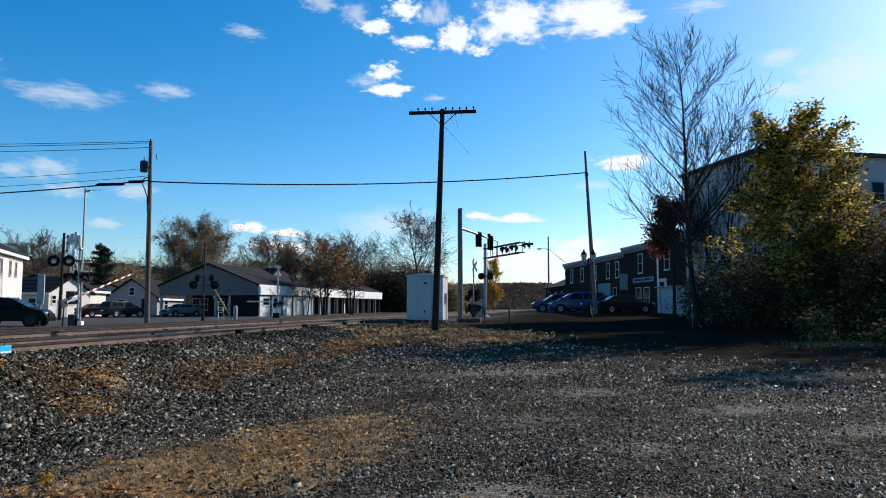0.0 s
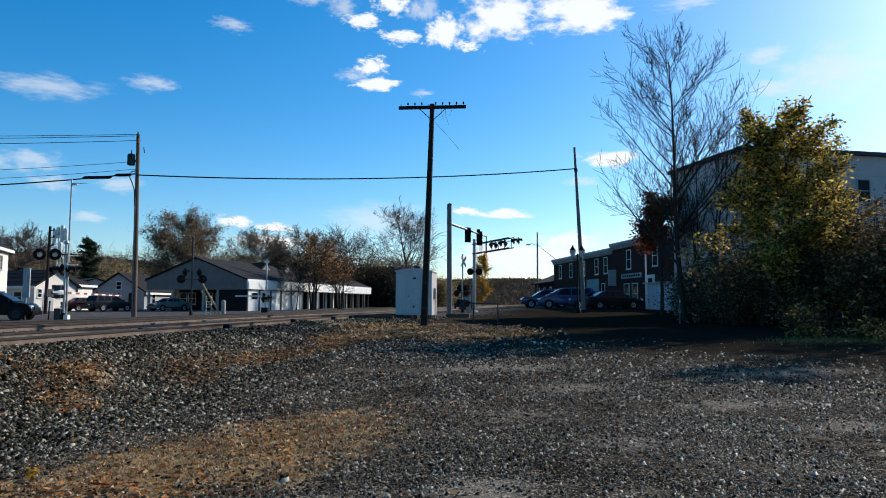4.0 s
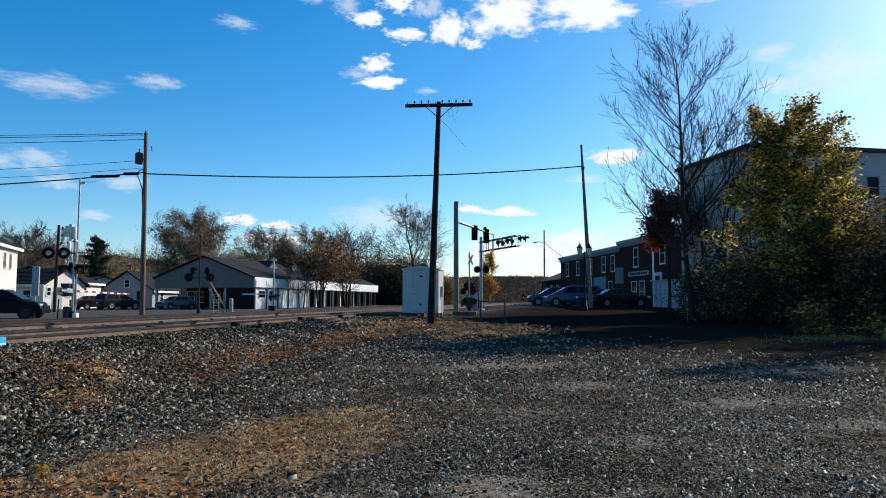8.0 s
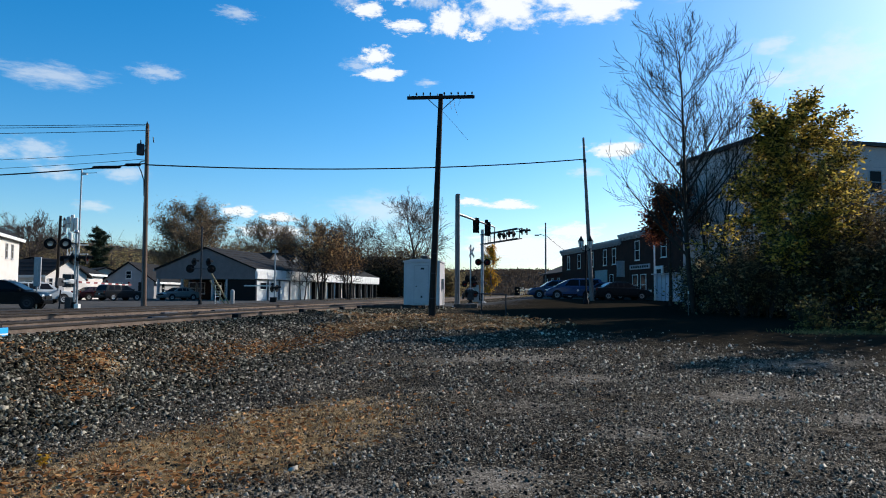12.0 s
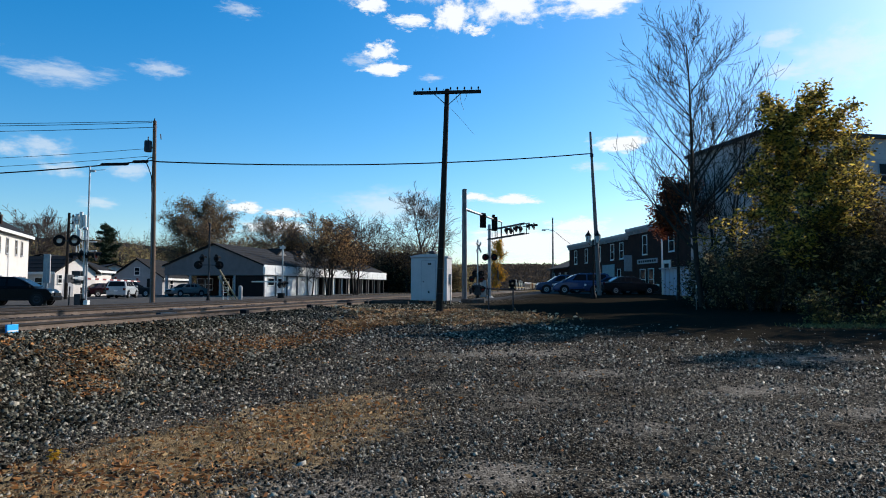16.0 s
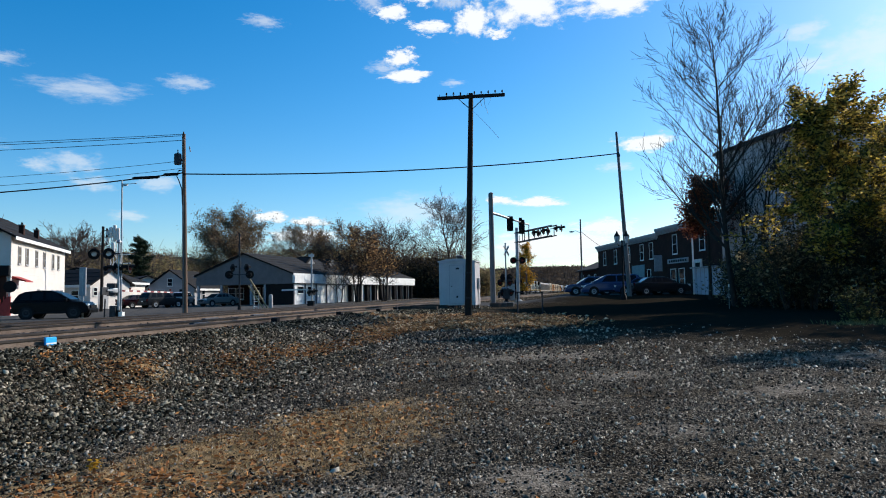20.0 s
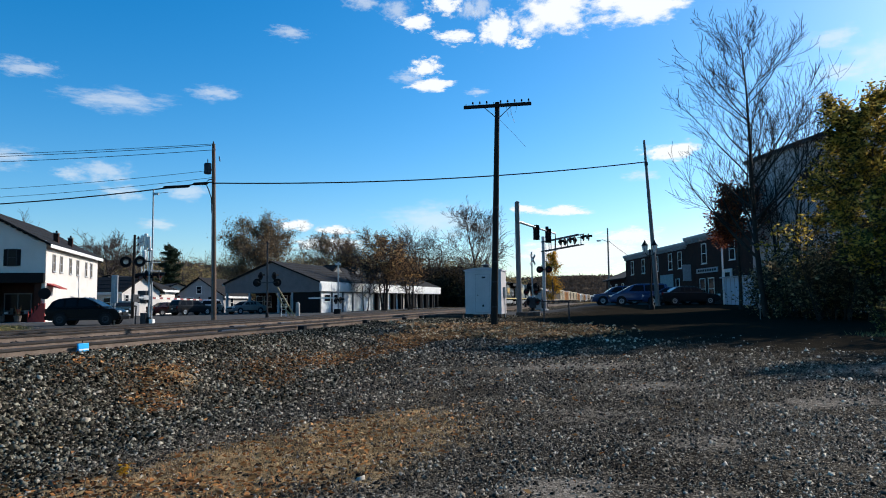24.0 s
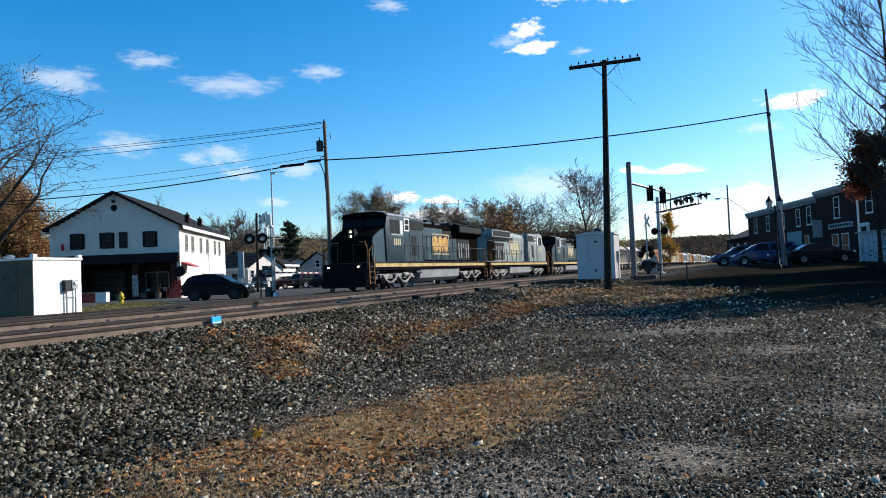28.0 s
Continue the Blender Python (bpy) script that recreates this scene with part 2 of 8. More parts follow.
def speckled(name, stops, rough=0.65, thin=0.0, spec=0.05, grain=0.0, patch=0.7):
    """Every loose leaf or stone takes its own colour from a scale of colours; slow patches and fine grain vary them."""
    mt = bpy.data.materials.new(name)
    mt.use_nodes = True
    nt = mt.node_tree
    N, L = nt.nodes.new, nt.links.new
    bs = nt.nodes["Principled BSDF"]
    bs.inputs["Roughness"].default_value, bs.inputs["Specular IOR Level"].default_value = rough, spec
    geo, cr, tc = N("ShaderNodeNewGeometry"), N("ShaderNodeValToRGB"), N("ShaderNodeTexCoord")
    L(geo.outputs["Random Per Island"], cr.inputs[0])
    el = cr.color_ramp.elements
    el[0].position, el[0].color = stops[0][0], lin(*stops[0][1])
    el[1].position, el[1].color = stops[-1][0], lin(*stops[-1][1])
    for p, c in stops[1:-1]:
        el.new(p).color = lin(*c)
    out = cr.outputs[0]
    for scale, amount in ((patch, 0.4), (45.0, grain)):
        if amount:
            nz, mr, hs = N("ShaderNodeTexNoise"), N("ShaderNodeMapRange"), N("ShaderNodeHueSaturation")
            nz.inputs["Scale"].default_value, nz.inputs["Detail"].default_value = scale, 3
            mr.inputs[1].default_value, mr.inputs[2].default_value = 0.3, 0.7
            mr.inputs[3].default_value, mr.inputs[4].default_value = 1 - amount, 1 + amount
            L(tc.outputs["Object"], nz.inputs["Vector"]), L(nz.outputs[0], mr.inputs[0]), L(mr.outputs[0], hs.inputs["Value"]), L(out, hs.inputs["Color"])
            out = hs.outputs[0]
    L(out, bs.inputs["Base Color"])
    if thin:
        tr, ms = N("ShaderNodeBsdfTranslucent"), N("ShaderNodeMixShader")
        L(out, tr.inputs[0])
        ms.inputs[0].default_value = thin
        L(bs.outputs[0], ms.inputs[1]), L(tr.outputs[0], ms.inputs[2])
        L(ms.outputs[0], nt.nodes["Material Output"].inputs[0])
    return mt


M_LEAFYEL = speckled("yellow_green_leaves", [(0, (0.04, 0.036, 0.015)), (0.36, (0.14, 0.11, 0.03)), (0.58, (0.36, 0.26, 0.045)), (0.8, (0.62, 0.42, 0.07)), (1, (0.7, 0.5, 0.14))], thin=0.5)
M_LEAFGREEN = speckled("dull_green_leaves", [(0, (0.045, 0.034, 0.021)), (0.5, (0.1, 0.073, 0.04)), (0.78, (0.22, 0.155, 0.08)), (0.93, (0.4, 0.29, 0.15)), (1, (0.52, 0.4, 0.22))], thin=0.35)
M_LEAFRED = speckled("red_brown_leaves", [(0, (0.06, 0.02, 0.015)), (0.6, (0.2, 0.05, 0.028)), (1, (0.36, 0.12, 0.045))], thin=0.4)
M_LEAFORANGE = speckled("orange_brown_leaves", [(0, (0.09, 0.055, 0.035)), (0.5, (0.24, 0.13, 0.055)), (0.85, (0.55, 0.29, 0.10)), (1, (0.62, 0.44, 0.2))], thin=0.45)
M_LEAFBROWN = speckled("withered_brown_leaves", [(0, (0.10, 0.075, 0.055)), (0.5, (0.2, 0.13, 0.075)), (0.85, (0.33, 0.22, 0.11)), (1, (0.42, 0.33, 0.2))], thin=0.35)
M_LEAFGOLD = speckled("golden_leaves", [(0, (0.30, 0.15, 0.02)), (0.5, (0.52, 0.27, 0.025)), (1, (0.66, 0.40, 0.05))], thin=0.45)
M_WEED = speckled("withered_weeds", [(0, (0.03, 0.025, 0.012)), (0.6, (0.09, 0.07, 0.025)), (0.88, (0.27, 0.2, 0.06)), (1, (0.48, 0.37, 0.13))], thin=0.3)
M_PINE = material("pine_needles", lin(0.035, 0.05, 0.022), lin(0.018, 0.03, 0.013), 0.7, island=0.35)
M_HILL = material("hill_woods", lin(0.022, 0.018, 0.016), lin(0.012, 0.01, 0.01), 0.95, scale=0.04, fine=0.25, spec=0.05)
M_HILLWOODS = speckled("hill_branches", [(0, (0.034, 0.027, 0.022)), (0.6, (0.058, 0.045, 0.036)), (1, (0.1, 0.075, 0.05))], 0.95, thin=0.5, patch=0.02)
M_THICKET = speckled("thicket_leaves", [(0, (0.025, 0.018, 0.014)), (0.6, (0.055, 0.038, 0.024)), (0.9, (0.12, 0.075, 0.035)), (1, (0.2, 0.12, 0.05))], 0.85, thin=0.15, patch=0.1)
M_WOODS = speckled("autumn_woods", [(0, (0.09, 0.068, 0.045)), (0.4, (0.2, 0.145, 0.08)), (0.75, (0.31, 0.22, 0.1)), (1, (0.28, 0.25, 0.1))], 0.85, thin=0.45, patch=0.05)


def ground_material():
    mt = bpy.data.materials.new("lot_ground")
    mt.use_nodes = True
    nt = mt.node_tree
    N, L = nt.nodes.new, nt.links.new
    bs = nt.nodes["Principled BSDF"]
    tc = N("ShaderNodeTexCoord")

    def noise_tex(scale, detail=5, rough=0.6):
        n = N("ShaderNodeTexNoise")
        n.inputs["Scale"].default_value, n.inputs["Detail"].default_value, n.inputs["Roughness"].default_value = scale, detail, rough
        L(tc.outputs["Object"], n.inputs["Vector"])
        return n.outputs[0]

    def mixc(fac, a, b):
        m = N("ShaderNodeMix")
        m.data_type = "RGBA"
        for sock, val in ((0, fac), (6, a), (7, b)):
            if isinstance(val, (tuple, float)):
                m.inputs[sock].default_value = val
            else:
                L(val, m.inputs[sock])
        return m.outputs[2]

    def ramp(x, lo, hi):
        m = N("ShaderNodeMapRange")
        m.inputs[1].default_value, m.inputs[2].default_value = lo, hi
        L(x, m.inputs[0])
        return m.outputs[0]

    def attr(name, fuzz):
        a = N("ShaderNodeAttribute")
        a.attribute_name = name
        s = N("ShaderNodeMath")
        s.operation = "ADD"
        L(a.outputs["Fac"], s.inputs[0]), L(ramp(fuzz, 0.2, 0.8), s.inputs[1])
        return ramp(s.outputs[0], 0.7, 1.25)

    vor = N("ShaderNodeTexVoronoi")
    vor.inputs["Scale"].default_value = 46
    L(tc.outputs["Object"], vor.inputs["Vector"])
    big, mid, fine = noise_tex(0.45), noise_tex(3.0), noise_tex(28.0)
    sep = N("ShaderNodeSeparateColor")
    L(vor.outputs["Color"], sep.inputs[0])
    pw = N("ShaderNodeMath")
    pw.operation = "POWER"
    pw.inputs[1].default_value = 3.0
    L(sep.outputs[0], pw.inputs[0])
    stone = mixc(pw.outputs[0], lin(0.010, 0.008, 0.0056), lin(0.46, 0.375, 0.26))
    # cell edges painted near black for the shade between the chips
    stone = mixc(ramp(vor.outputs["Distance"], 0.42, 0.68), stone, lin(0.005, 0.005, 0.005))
    stone = mixc(ramp(noise_tex(1.4), 0.38, 0.62), mixc(0.55, stone, lin(0.016, 0.012, 0.009)), stone)
    dust = mixc(pw.outputs[0], mixc(fine, lin(0.026, 0.021, 0.0145), lin(0.14, 0.112, 0.079)), lin(0.36, 0.295, 0.212))
    half = N("ShaderNodeMath")
    half.operation = "MULTIPLY"
    half.inputs[1].default_value = 0.5
    L(ramp(big, 0.46, 0.7), half.inputs[0])
    col = mixc(half.outputs[0], stone, dust)
    col = mixc(attr("dust", mid), col, mixc(pw.outputs[0], mixc(fine, lin(0.05, 0.041, 0.031), lin(0.2, 0.162, 0.12)), lin(0.42, 0.345, 0.26)))
    dry = mixc(ramp(mid, 0.35, 0.65), mixc(fine, lin(0.06, 0.039, 0.02), lin(0.26, 0.165, 0.08)), mixc(fine, lin(0.2, 0.13, 0.06), lin(0.66, 0.43, 0.21)))
    col = mixc(attr("dry", mid), col, dry)
    grass = mixc(mid, lin(0.19, 0.125, 0.06), lin(0.075, 0.066, 0.028))
    col = mixc(attr("grass", mid), col, grass)
    bed = mixc(fine, lin(0.045, 0.039, 0.033), lin(0.125, 0.108, 0.09))
    col = mixc(attr("bed", mid), col, bed)
    pav = mixc(mid, lin(0.065, 0.062, 0.058), lin(0.11, 0.106, 0.1))
    col = mixc(attr("paved", fine), col, pav)
    # near-black soil; the shade under the trees is put into its colour too
    col = mixc(attr("shade_soil", mid), col, mixc(mid, lin(0.015, 0.0125, 0.009), lin(0.032, 0.026, 0.018)))
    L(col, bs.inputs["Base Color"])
    bs.inputs["Roughness"].default_value = 0.95
    bs.inputs["Specular IOR Level"].default_value = 0.0
    bp = N("ShaderNodeBump")
    bp.inputs["Strength"].default_value, bp.inputs["Distance"].default_value = 0.7, 0.012
    bp.invert = True
    L(vor.outputs["Distance"], bp.inputs["Height"])
    L(bp.outputs[0], bs.inputs["Normal"])
    return mt


M_GROUND = ground_material()


# ---- ground ----
def axis_points(fine, step, reach, grow=1.28):
    a, b = fine
    xs = list(np.arange(a, b + 1e-6, step))
    d = step
    while xs[-1] < reach[1]:
        d *= grow
        xs.append(xs[-1] + d)
    d = step
    while xs[0] > reach[0]:
        d *= grow
        xs.insert(0, xs[0] - d)
    return np.array(xs)


def blob(x, y, cx, cy, rx, ry, turn=0.0):
    c, s = math.cos(radians(turn)), math.sin(radians(turn))
    dx, dy = x - cx, y - cy
    return np.clip(1.25 - np.sqrt(((dx * c + dy * s) / rx) ** 2 + ((-dx * s + dy * c) / ry) ** 2), 0, 1)


def dusty(x, y):
    """Bare dusty patches worn into the gravel by cars."""
    n = np.array([noise.noise((a * 0.42 + 3.1, b * 0.3, 21)) for a, b in zip(np.ravel(x), np.ravel(y))])
    v = -x * UY + y * UX
    worn = np.maximum.reduce([blob(x, y, a, b, rx, ry, 12) for a, b, rx, ry in ((0.4, 6.2, 0.55, 0.6), (2.3, 8.2, 0.7, 0.6), (2.5, 12.6, 1.1, 0.6), (4.8, 11.0, 1.2, 0.5), (5.5, 9.2, 0.9, 0.5), (1.4, 15.5, 1.6, 0.7), (7.6, 14.8, 1.8, 0.7))])
    return np.maximum(0.75 * smooth(-0.05, 0.6, n.reshape(np.shape(x))) * smooth(4.0, 1.5, v) * smooth(18, 9, y), 0.9 * worn + 0.5 * (worn > 0) * n.reshape(np.shape(x)))


def ground_masks(x, y):
    u, v = x * UX + y * UY, -x * UY + y * UX
    dry = np.maximum.reduce([blob(x, y, -2.2, 7.2, 3.6, 1.3, 66), blob(x, y, -2.9, 5.7, 1.7, 1.0, 0), 0.6 * blob(x, y, -5.6, 11.2, 0.7, 1.3, 0)])
    dry = np.clip(dry + 0.55 * (dry > 0) * np.array([noise.noise((a * 1.1, b * 0.9, 31)) + 0.5 * noise.noise((a * 3.1, b * 2.4, 33)) for a, b in zip(np.ravel(x), np.ravel(y))]).reshape(np.shape(x)), 0, 1)
    grass = np.maximum.reduce([blob(x, y, 0.2, 28.0, 4.2, 4.4), 0.8 * blob(x, y, -2.6, 23.0, 1.6, 1.4), smooth(21.4, 22.0, v) * smooth(27.5, 26.0, v) * smooth(40, 34, u), smooth(60, 90, np.abs(x)) , smooth(160, 220, y)])
    bed = smooth(8.4, 9.0, v) * smooth(22.0, 21.3, v)
    c = u - (59.0 - 0.65 * v)
    paved = np.maximum.reduce([smooth(7.5, 6.0, np.abs(c)) * smooth(-40, -30, v) * smooth(30, 24, v), smooth(25.6, 26.4, v) * smooth(60, 56, v) * smooth(160, 130, u), smooth(46, 50, u) * smooth(3.0, 1.0, v) * smooth(150, 120, u) * smooth(-22, -18, v)])
    bed = bed * (1 - paved)
    # dark ground by trees, shrubs and parked cars, painted to include their shade
    shade_soil = np.maximum.reduce([blob(x, y, 13.2, 34, 13.0, 20.0), blob(x, y, 18, 28, 14, 9), blob(x, y, 14.5, 50, 10.5, 14)])
    shade_soil = np.clip(shade_soil * 1.7, 0, 1)
    return dict(dry=dry, grass=grass, bed=bed, paved=paved, shade_soil=shade_soil, dust=dusty(x, y))


def build_ground():
    xs = axis_points((-26, 18), 0.25, (-2500, 2500))
    ys = axis_points((1.5, 46), 0.25, (-400, 3500))
    X, Y = np.meshgrid(xs, ys)
    x, y = X.ravel(), Y.ravel()
    rough = np.array([noise.noise((a * 0.35, b * 0.35, 0)) for a, b in zip(x, y)]) * 0.045
    u, v = x * UX + y * UY, -x * UY + y * UX
    keep = smooth(8.6, 7.0, v) * smooth(48, 38, u)
    z = ground_z(x, y) + rough * keep
    nx, ny = len(xs), len(ys)
    i = np.arange(nx * ny).reshape(ny, nx)
    f = np.stack([i[:-1, :-1].ravel(), i[:-1, 1:].ravel(), i[1:, 1:].ravel(), i[1:, :-1].ravel()], 1)
    me = raw_mesh("ground", np.stack([x, y, z], 1), f, M_GROUND)
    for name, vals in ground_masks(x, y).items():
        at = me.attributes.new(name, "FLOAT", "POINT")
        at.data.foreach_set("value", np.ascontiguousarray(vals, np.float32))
    me.polygons.foreach_set("use_smooth", [True] * len(me.polygons))
    tagged(new("ground", me), "dark gravel lot with dry grass patches, track bed and street", "ground", kind="structure")


build_ground()


# ---- railway ----
RAIL_PROFILE = [(-0.07, 0), (0.07, 0), (0.07, 0.015), (0.012, 0.03), (0.012, 0.11), (0.036, 0.12), (0.036, 0.146), (0.028, 0.15), (-0.028, 0.15), (-0.036, 0.146), (-0.036, 0.12), (-0.012, 0.11), (-0.012, 0.03), (-0.07, 0.015)]


def rail_mesh(v0, us, z0):
    n = len(RAIL_PROFILE)
    vs, fs = [], []
    for k, u in enumerate(us):
        v = v0 + bend(u)
        vs += [plan(u, v + a, z0 + b) for a, b in RAIL_PROFILE]
        if k:
            fs += [((k - 1) * n + i, (k - 1) * n + (i + 1) % n, k * n + (i + 1) % n, k * n + i) for i in range(n)]
    return Geo().add(vs, fs)


def build_tracks():
    tie = Geo().box(-0.115, -1.3, -0.16, 0.115, 1.3, 0.035)
    tie_me = mesh_of("tie", tie, M_TIE, 0.012)
    plate_me = mesh_of("joint_bar", Geo().box(-0.45, -0.02, 0.0, 0.45, 0.02, 0.09), M_RUST, 0.006)
    for k, vc in enumerate(TRACKS):
        drop = MAIN_DROP if k == 2 else 0.0
        track = thing("railway_track", ("siding", "second", "main line")[k] + " track of rusty steel rails on worn wooden ties", "railway track", kind="structure")
        us = [-60, 10, 60] + list(range(70, 200, 10)) + [260, 400, 700, 1200]
        if k < 2:
            us = [-60, 10, 60, 100, 150, 240]
        for s in (-0.753, 0.753):
            part("rail", rail_mesh(vc + s, us, RAIL_Z - 0.15 - drop), M_RUST, track)
            head = Geo()
            ring = ((-0.039, 0.112), (0.039, 0.112), (0.039, 0.148), (0.03, 0.154), (-0.03, 0.154), (-0.039, 0.148))
            vs = [plan(u, vc + s + bend(u) + a, RAIL_Z - 0.15 - drop + b) for u in us for a, b in ring]
            head.add(vs, [(6 * i + k, 6 * i + (k + 1) % 6, 6 * i + 6 + (k + 1) % 6, 6 * i + 6 + k) for i in range(len(us) - 1) for k in range(6)])
            part("rail_head", head, M_RAILTOP, track, "dark brown rail head")
        for i in range(96):
            u = 3 + i * 0.56
            ob = new("tie", tie_me)
            ob.parent = track
            ob.matrix_basis = Matrix.Translation(plan(u + random.uniform(-0.03, 0.03), vc, 0.778 - drop)) @ pose(0, 0, 0, 0, 0, 90 - math.degrees(TRACK_AZ) + random.uniform(-1, 1))
        if k == 0:
            for u in (17.5, 26.5, 31.0):
                ob = new("joint_bar", plate_me)
                ob.parent = track
                ob.matrix_basis = Matrix.Translation(plan(u, vc - 0.80, RAIL_Z - 0.13)) @ pose(0, 0, 0, 0, 0, 90 - math.degrees(TRACK_AZ))


build_tracks()

FWD = pose(0, 0, 0, 0, 0, math.degrees(math.atan2(-UY, -UX)))   # +x towards the camera along the line, +y to the lot
ALONG = pose(0, 0, 0, 0, 0, 90 - math.degrees(TRACK_AZ))         # +x along the line, +y away from the lot


def on_plan(u, v, z=None, turn=0.0):
    p = plan(u, v)
    return Matrix.Translation((p.x, p.y, gz(p.x, p.y) if z is None else z)) @ ALONG @ pose(0, 0, 0, 0, 0, turn)


def on_ground(x, y, turn=0.0, dz=0.0):
    return pose(x, y, gz(x, y) + dz, 0, 0, turn)


# dark switch machine, timbers and the blue flag by the siding
def build_trackside():
    flag = thing("rail_flag", "bright blue square derail marker clamped beside the rail", "track marker", on_plan(11.2, 9.15))
    part("flag_plate", Geo().box(-0.16, -0.02, -0.02, 0.11, 0.02, 0.155), M_BLUE, flag, bevel=0.01)
    part("pale_stripe", Geo().box(-0.15, -0.025, 0.03, 0.1, -0.021, 0.055), M_WHITE, flag, "narrow pale stripe")
    part("stake", Geo().tube((0, 0.03, -0.1), (0, 0.03, 0.2), 0.012), M_DARKSTEEL, flag)
    for u, v in ((20.5, 9.0), (26.4, 8.95), (32.2, 9.0), (35.4, 9.0)):
        stand = thing("switch_lock_box", "small dark iron box bolted beside the rail", "track fitting", on_plan(u, v))
        part("case", Geo().box(-0.12, -0.1, -0.05, 0.12, 0.1, 0.15), M_BLACK, stand, bevel=0.02)
        part("bracket", Geo().box(-0.26, -0.05, -0.05, 0.26, 0.05, 0.03), M_RUST, stand)
    for i, (u, v, du, h) in enumerate(((36.6, 8.25, 2.5, -0.05), (39.4, 8.3, 2.6, -0.04), (42.2, 8.25, 2.6, -0.05), (42.6, 8.0, 2.4, -0.04))):
        t = tagged(part("timber", Geo().box(-du / 2, -0.115, 0, du / 2, 0.115, 0.19), M_TIE, None, bevel=0.015), "old black creosoted railway tie lying in ballast", "timber", "pile of old ties")
        t.matrix_basis = on_plan(u, v, None, 90 + (i * 37 % 7 - 3) * 2.5) @ Matrix.Translation((0, 0, h))
    for x, y, l, tn in ((1.2, 43.4, 0.7, 6), (2.0, 43.1, 0.6, -12), (1.6, 42.4, 0.4, 30)):
        b = tagged(part("kerb_stone", Geo().box(-l / 2, -0.16, -0.08, l / 2, 0.16, 0.24), M_KERB, None, bevel=0.03), "dark weathered kerb stone lying by the pole", "stone block", "stones by the traffic light")
        b.matrix_basis = on_ground(x, y, tn)
    for u, v in ((18.6, 10.45), (13.9, 9.7), (22.6, 12.3), (26.5, 12.4)):
        lump = tagged(part("frog_casting", Geo().box(-0.45, -0.07, 0, 0.45, 0.07, 0.09), M_DARKSTEEL, None, bevel=0.02), "dark iron casting between the rails", "track fitting")
        lump.matrix_basis = on_plan(u, v, 0.82)


build_trackside()


# ---- poles and wires ----
def sag_wire(name, a, b, sag, r, label, n=18):
    a, b = Vector(a), Vector(b)
    pts = [a.lerp(b, i / n) - Vector((0, 0, sag * 4 * (i / n) * (1 - i / n))) for i in range(n + 1)]
    return tagged(part(name, Geo().path(pts, r, 5), M_BLACK), label, "wire")


def build_telegraph_pole():
    base, top = Vector((-0.33, 28.5, gz(-0.3, 28.5) - 0.4)), Vector((-0.02, 28.5, 9.72))
    ob = thing("telegraph_pole", "dark tarred wooden telegraph pole with one crossarm", "utility pole", Matrix.Translation(base))
    d = top - base
    part("pole", Geo().tube((0, 0, 0), d * 0.5, 0.15, 0.125, 14).tube(d * 0.5, d, 0.125, 0.095, 14), M_WOODPOLE, ob, shade=True)
    c = d - Vector((0, 0, 0.17))
    arm = part("crossarm", Geo().box(-1.37, -0.2, -0.065, 1.37, -0.09, 0.065), M_WOODPOLE, ob, bevel=0.012, at=Matrix.Translation(c) @ pose(0, 0, 0, 0, -1.6, 0))
    for i in range(10):
        x = -1.27 + i * 2.54 / 9
        if abs(x) < 0.1:
            continue
        pin = part("insulator_pin", Geo().tube((x, -0.145, 0.06), (x, -0.145, 0.15), 0.014, 0.014, 6), M_DARKSTEEL, arm)
        if i not in (0, 4):
            part("insulator", Geo().lathe([(0.03, 0.12), (0.038, 0.14), (0.03, 0.17), (0.03, 0.2), (0.012, 0.215)], 8, Matrix.Translation((x, -0.145, 0))), M_GLASS, arm)
    for s in (-1, 1):
        part("brace", Geo().tube(c + Vector((s * 0.55, -0.15, -0.05)), c + Vector((0, -0.13, -0.55)), 0.016, 0.016, 6), M_DARKSTEEL, ob)
    for i, (x, l, sw) in enumerate(((0.35, 0.5, 0.1), (0.52, 0.75, 0.16), (0.75, 0.35, -0.05))):
        part("broken_wire", Geo().path([c + Vector((x, -0.15, 0.1)), c + Vector((x + 0.03, -0.2, -l * 0.5)), c + Vector((x + sw, -0.2, -l))], 0.007, 4), M_BLACK, ob)
    part("broken_wire", Geo().path([c + Vector((0.1, -0.1, -0.6)), c + Vector((0.6, -0.15, -1.15)), c + Vector((1.1, -0.2, -1.75))], 0.006, 4), M_BLACK, ob)
    for z in (1.2, 2.2, 3.0, 5.2):
        part("metal_band", Geo().tube(d * (z / d.z) - Vector((0, 0, 0.02)), d * (z / d.z) + Vector((0, 0, 0.02)), 0.155 - z * 0.005, None, 14), M_DARKSTEEL, ob)


build_telegraph_pole()

LP, RP, FP = Vector((-18.95, 45.6, 0.55)), Vector((11.8, 55.0, 1.2)), Vector((-66, 49.0, 1.6))


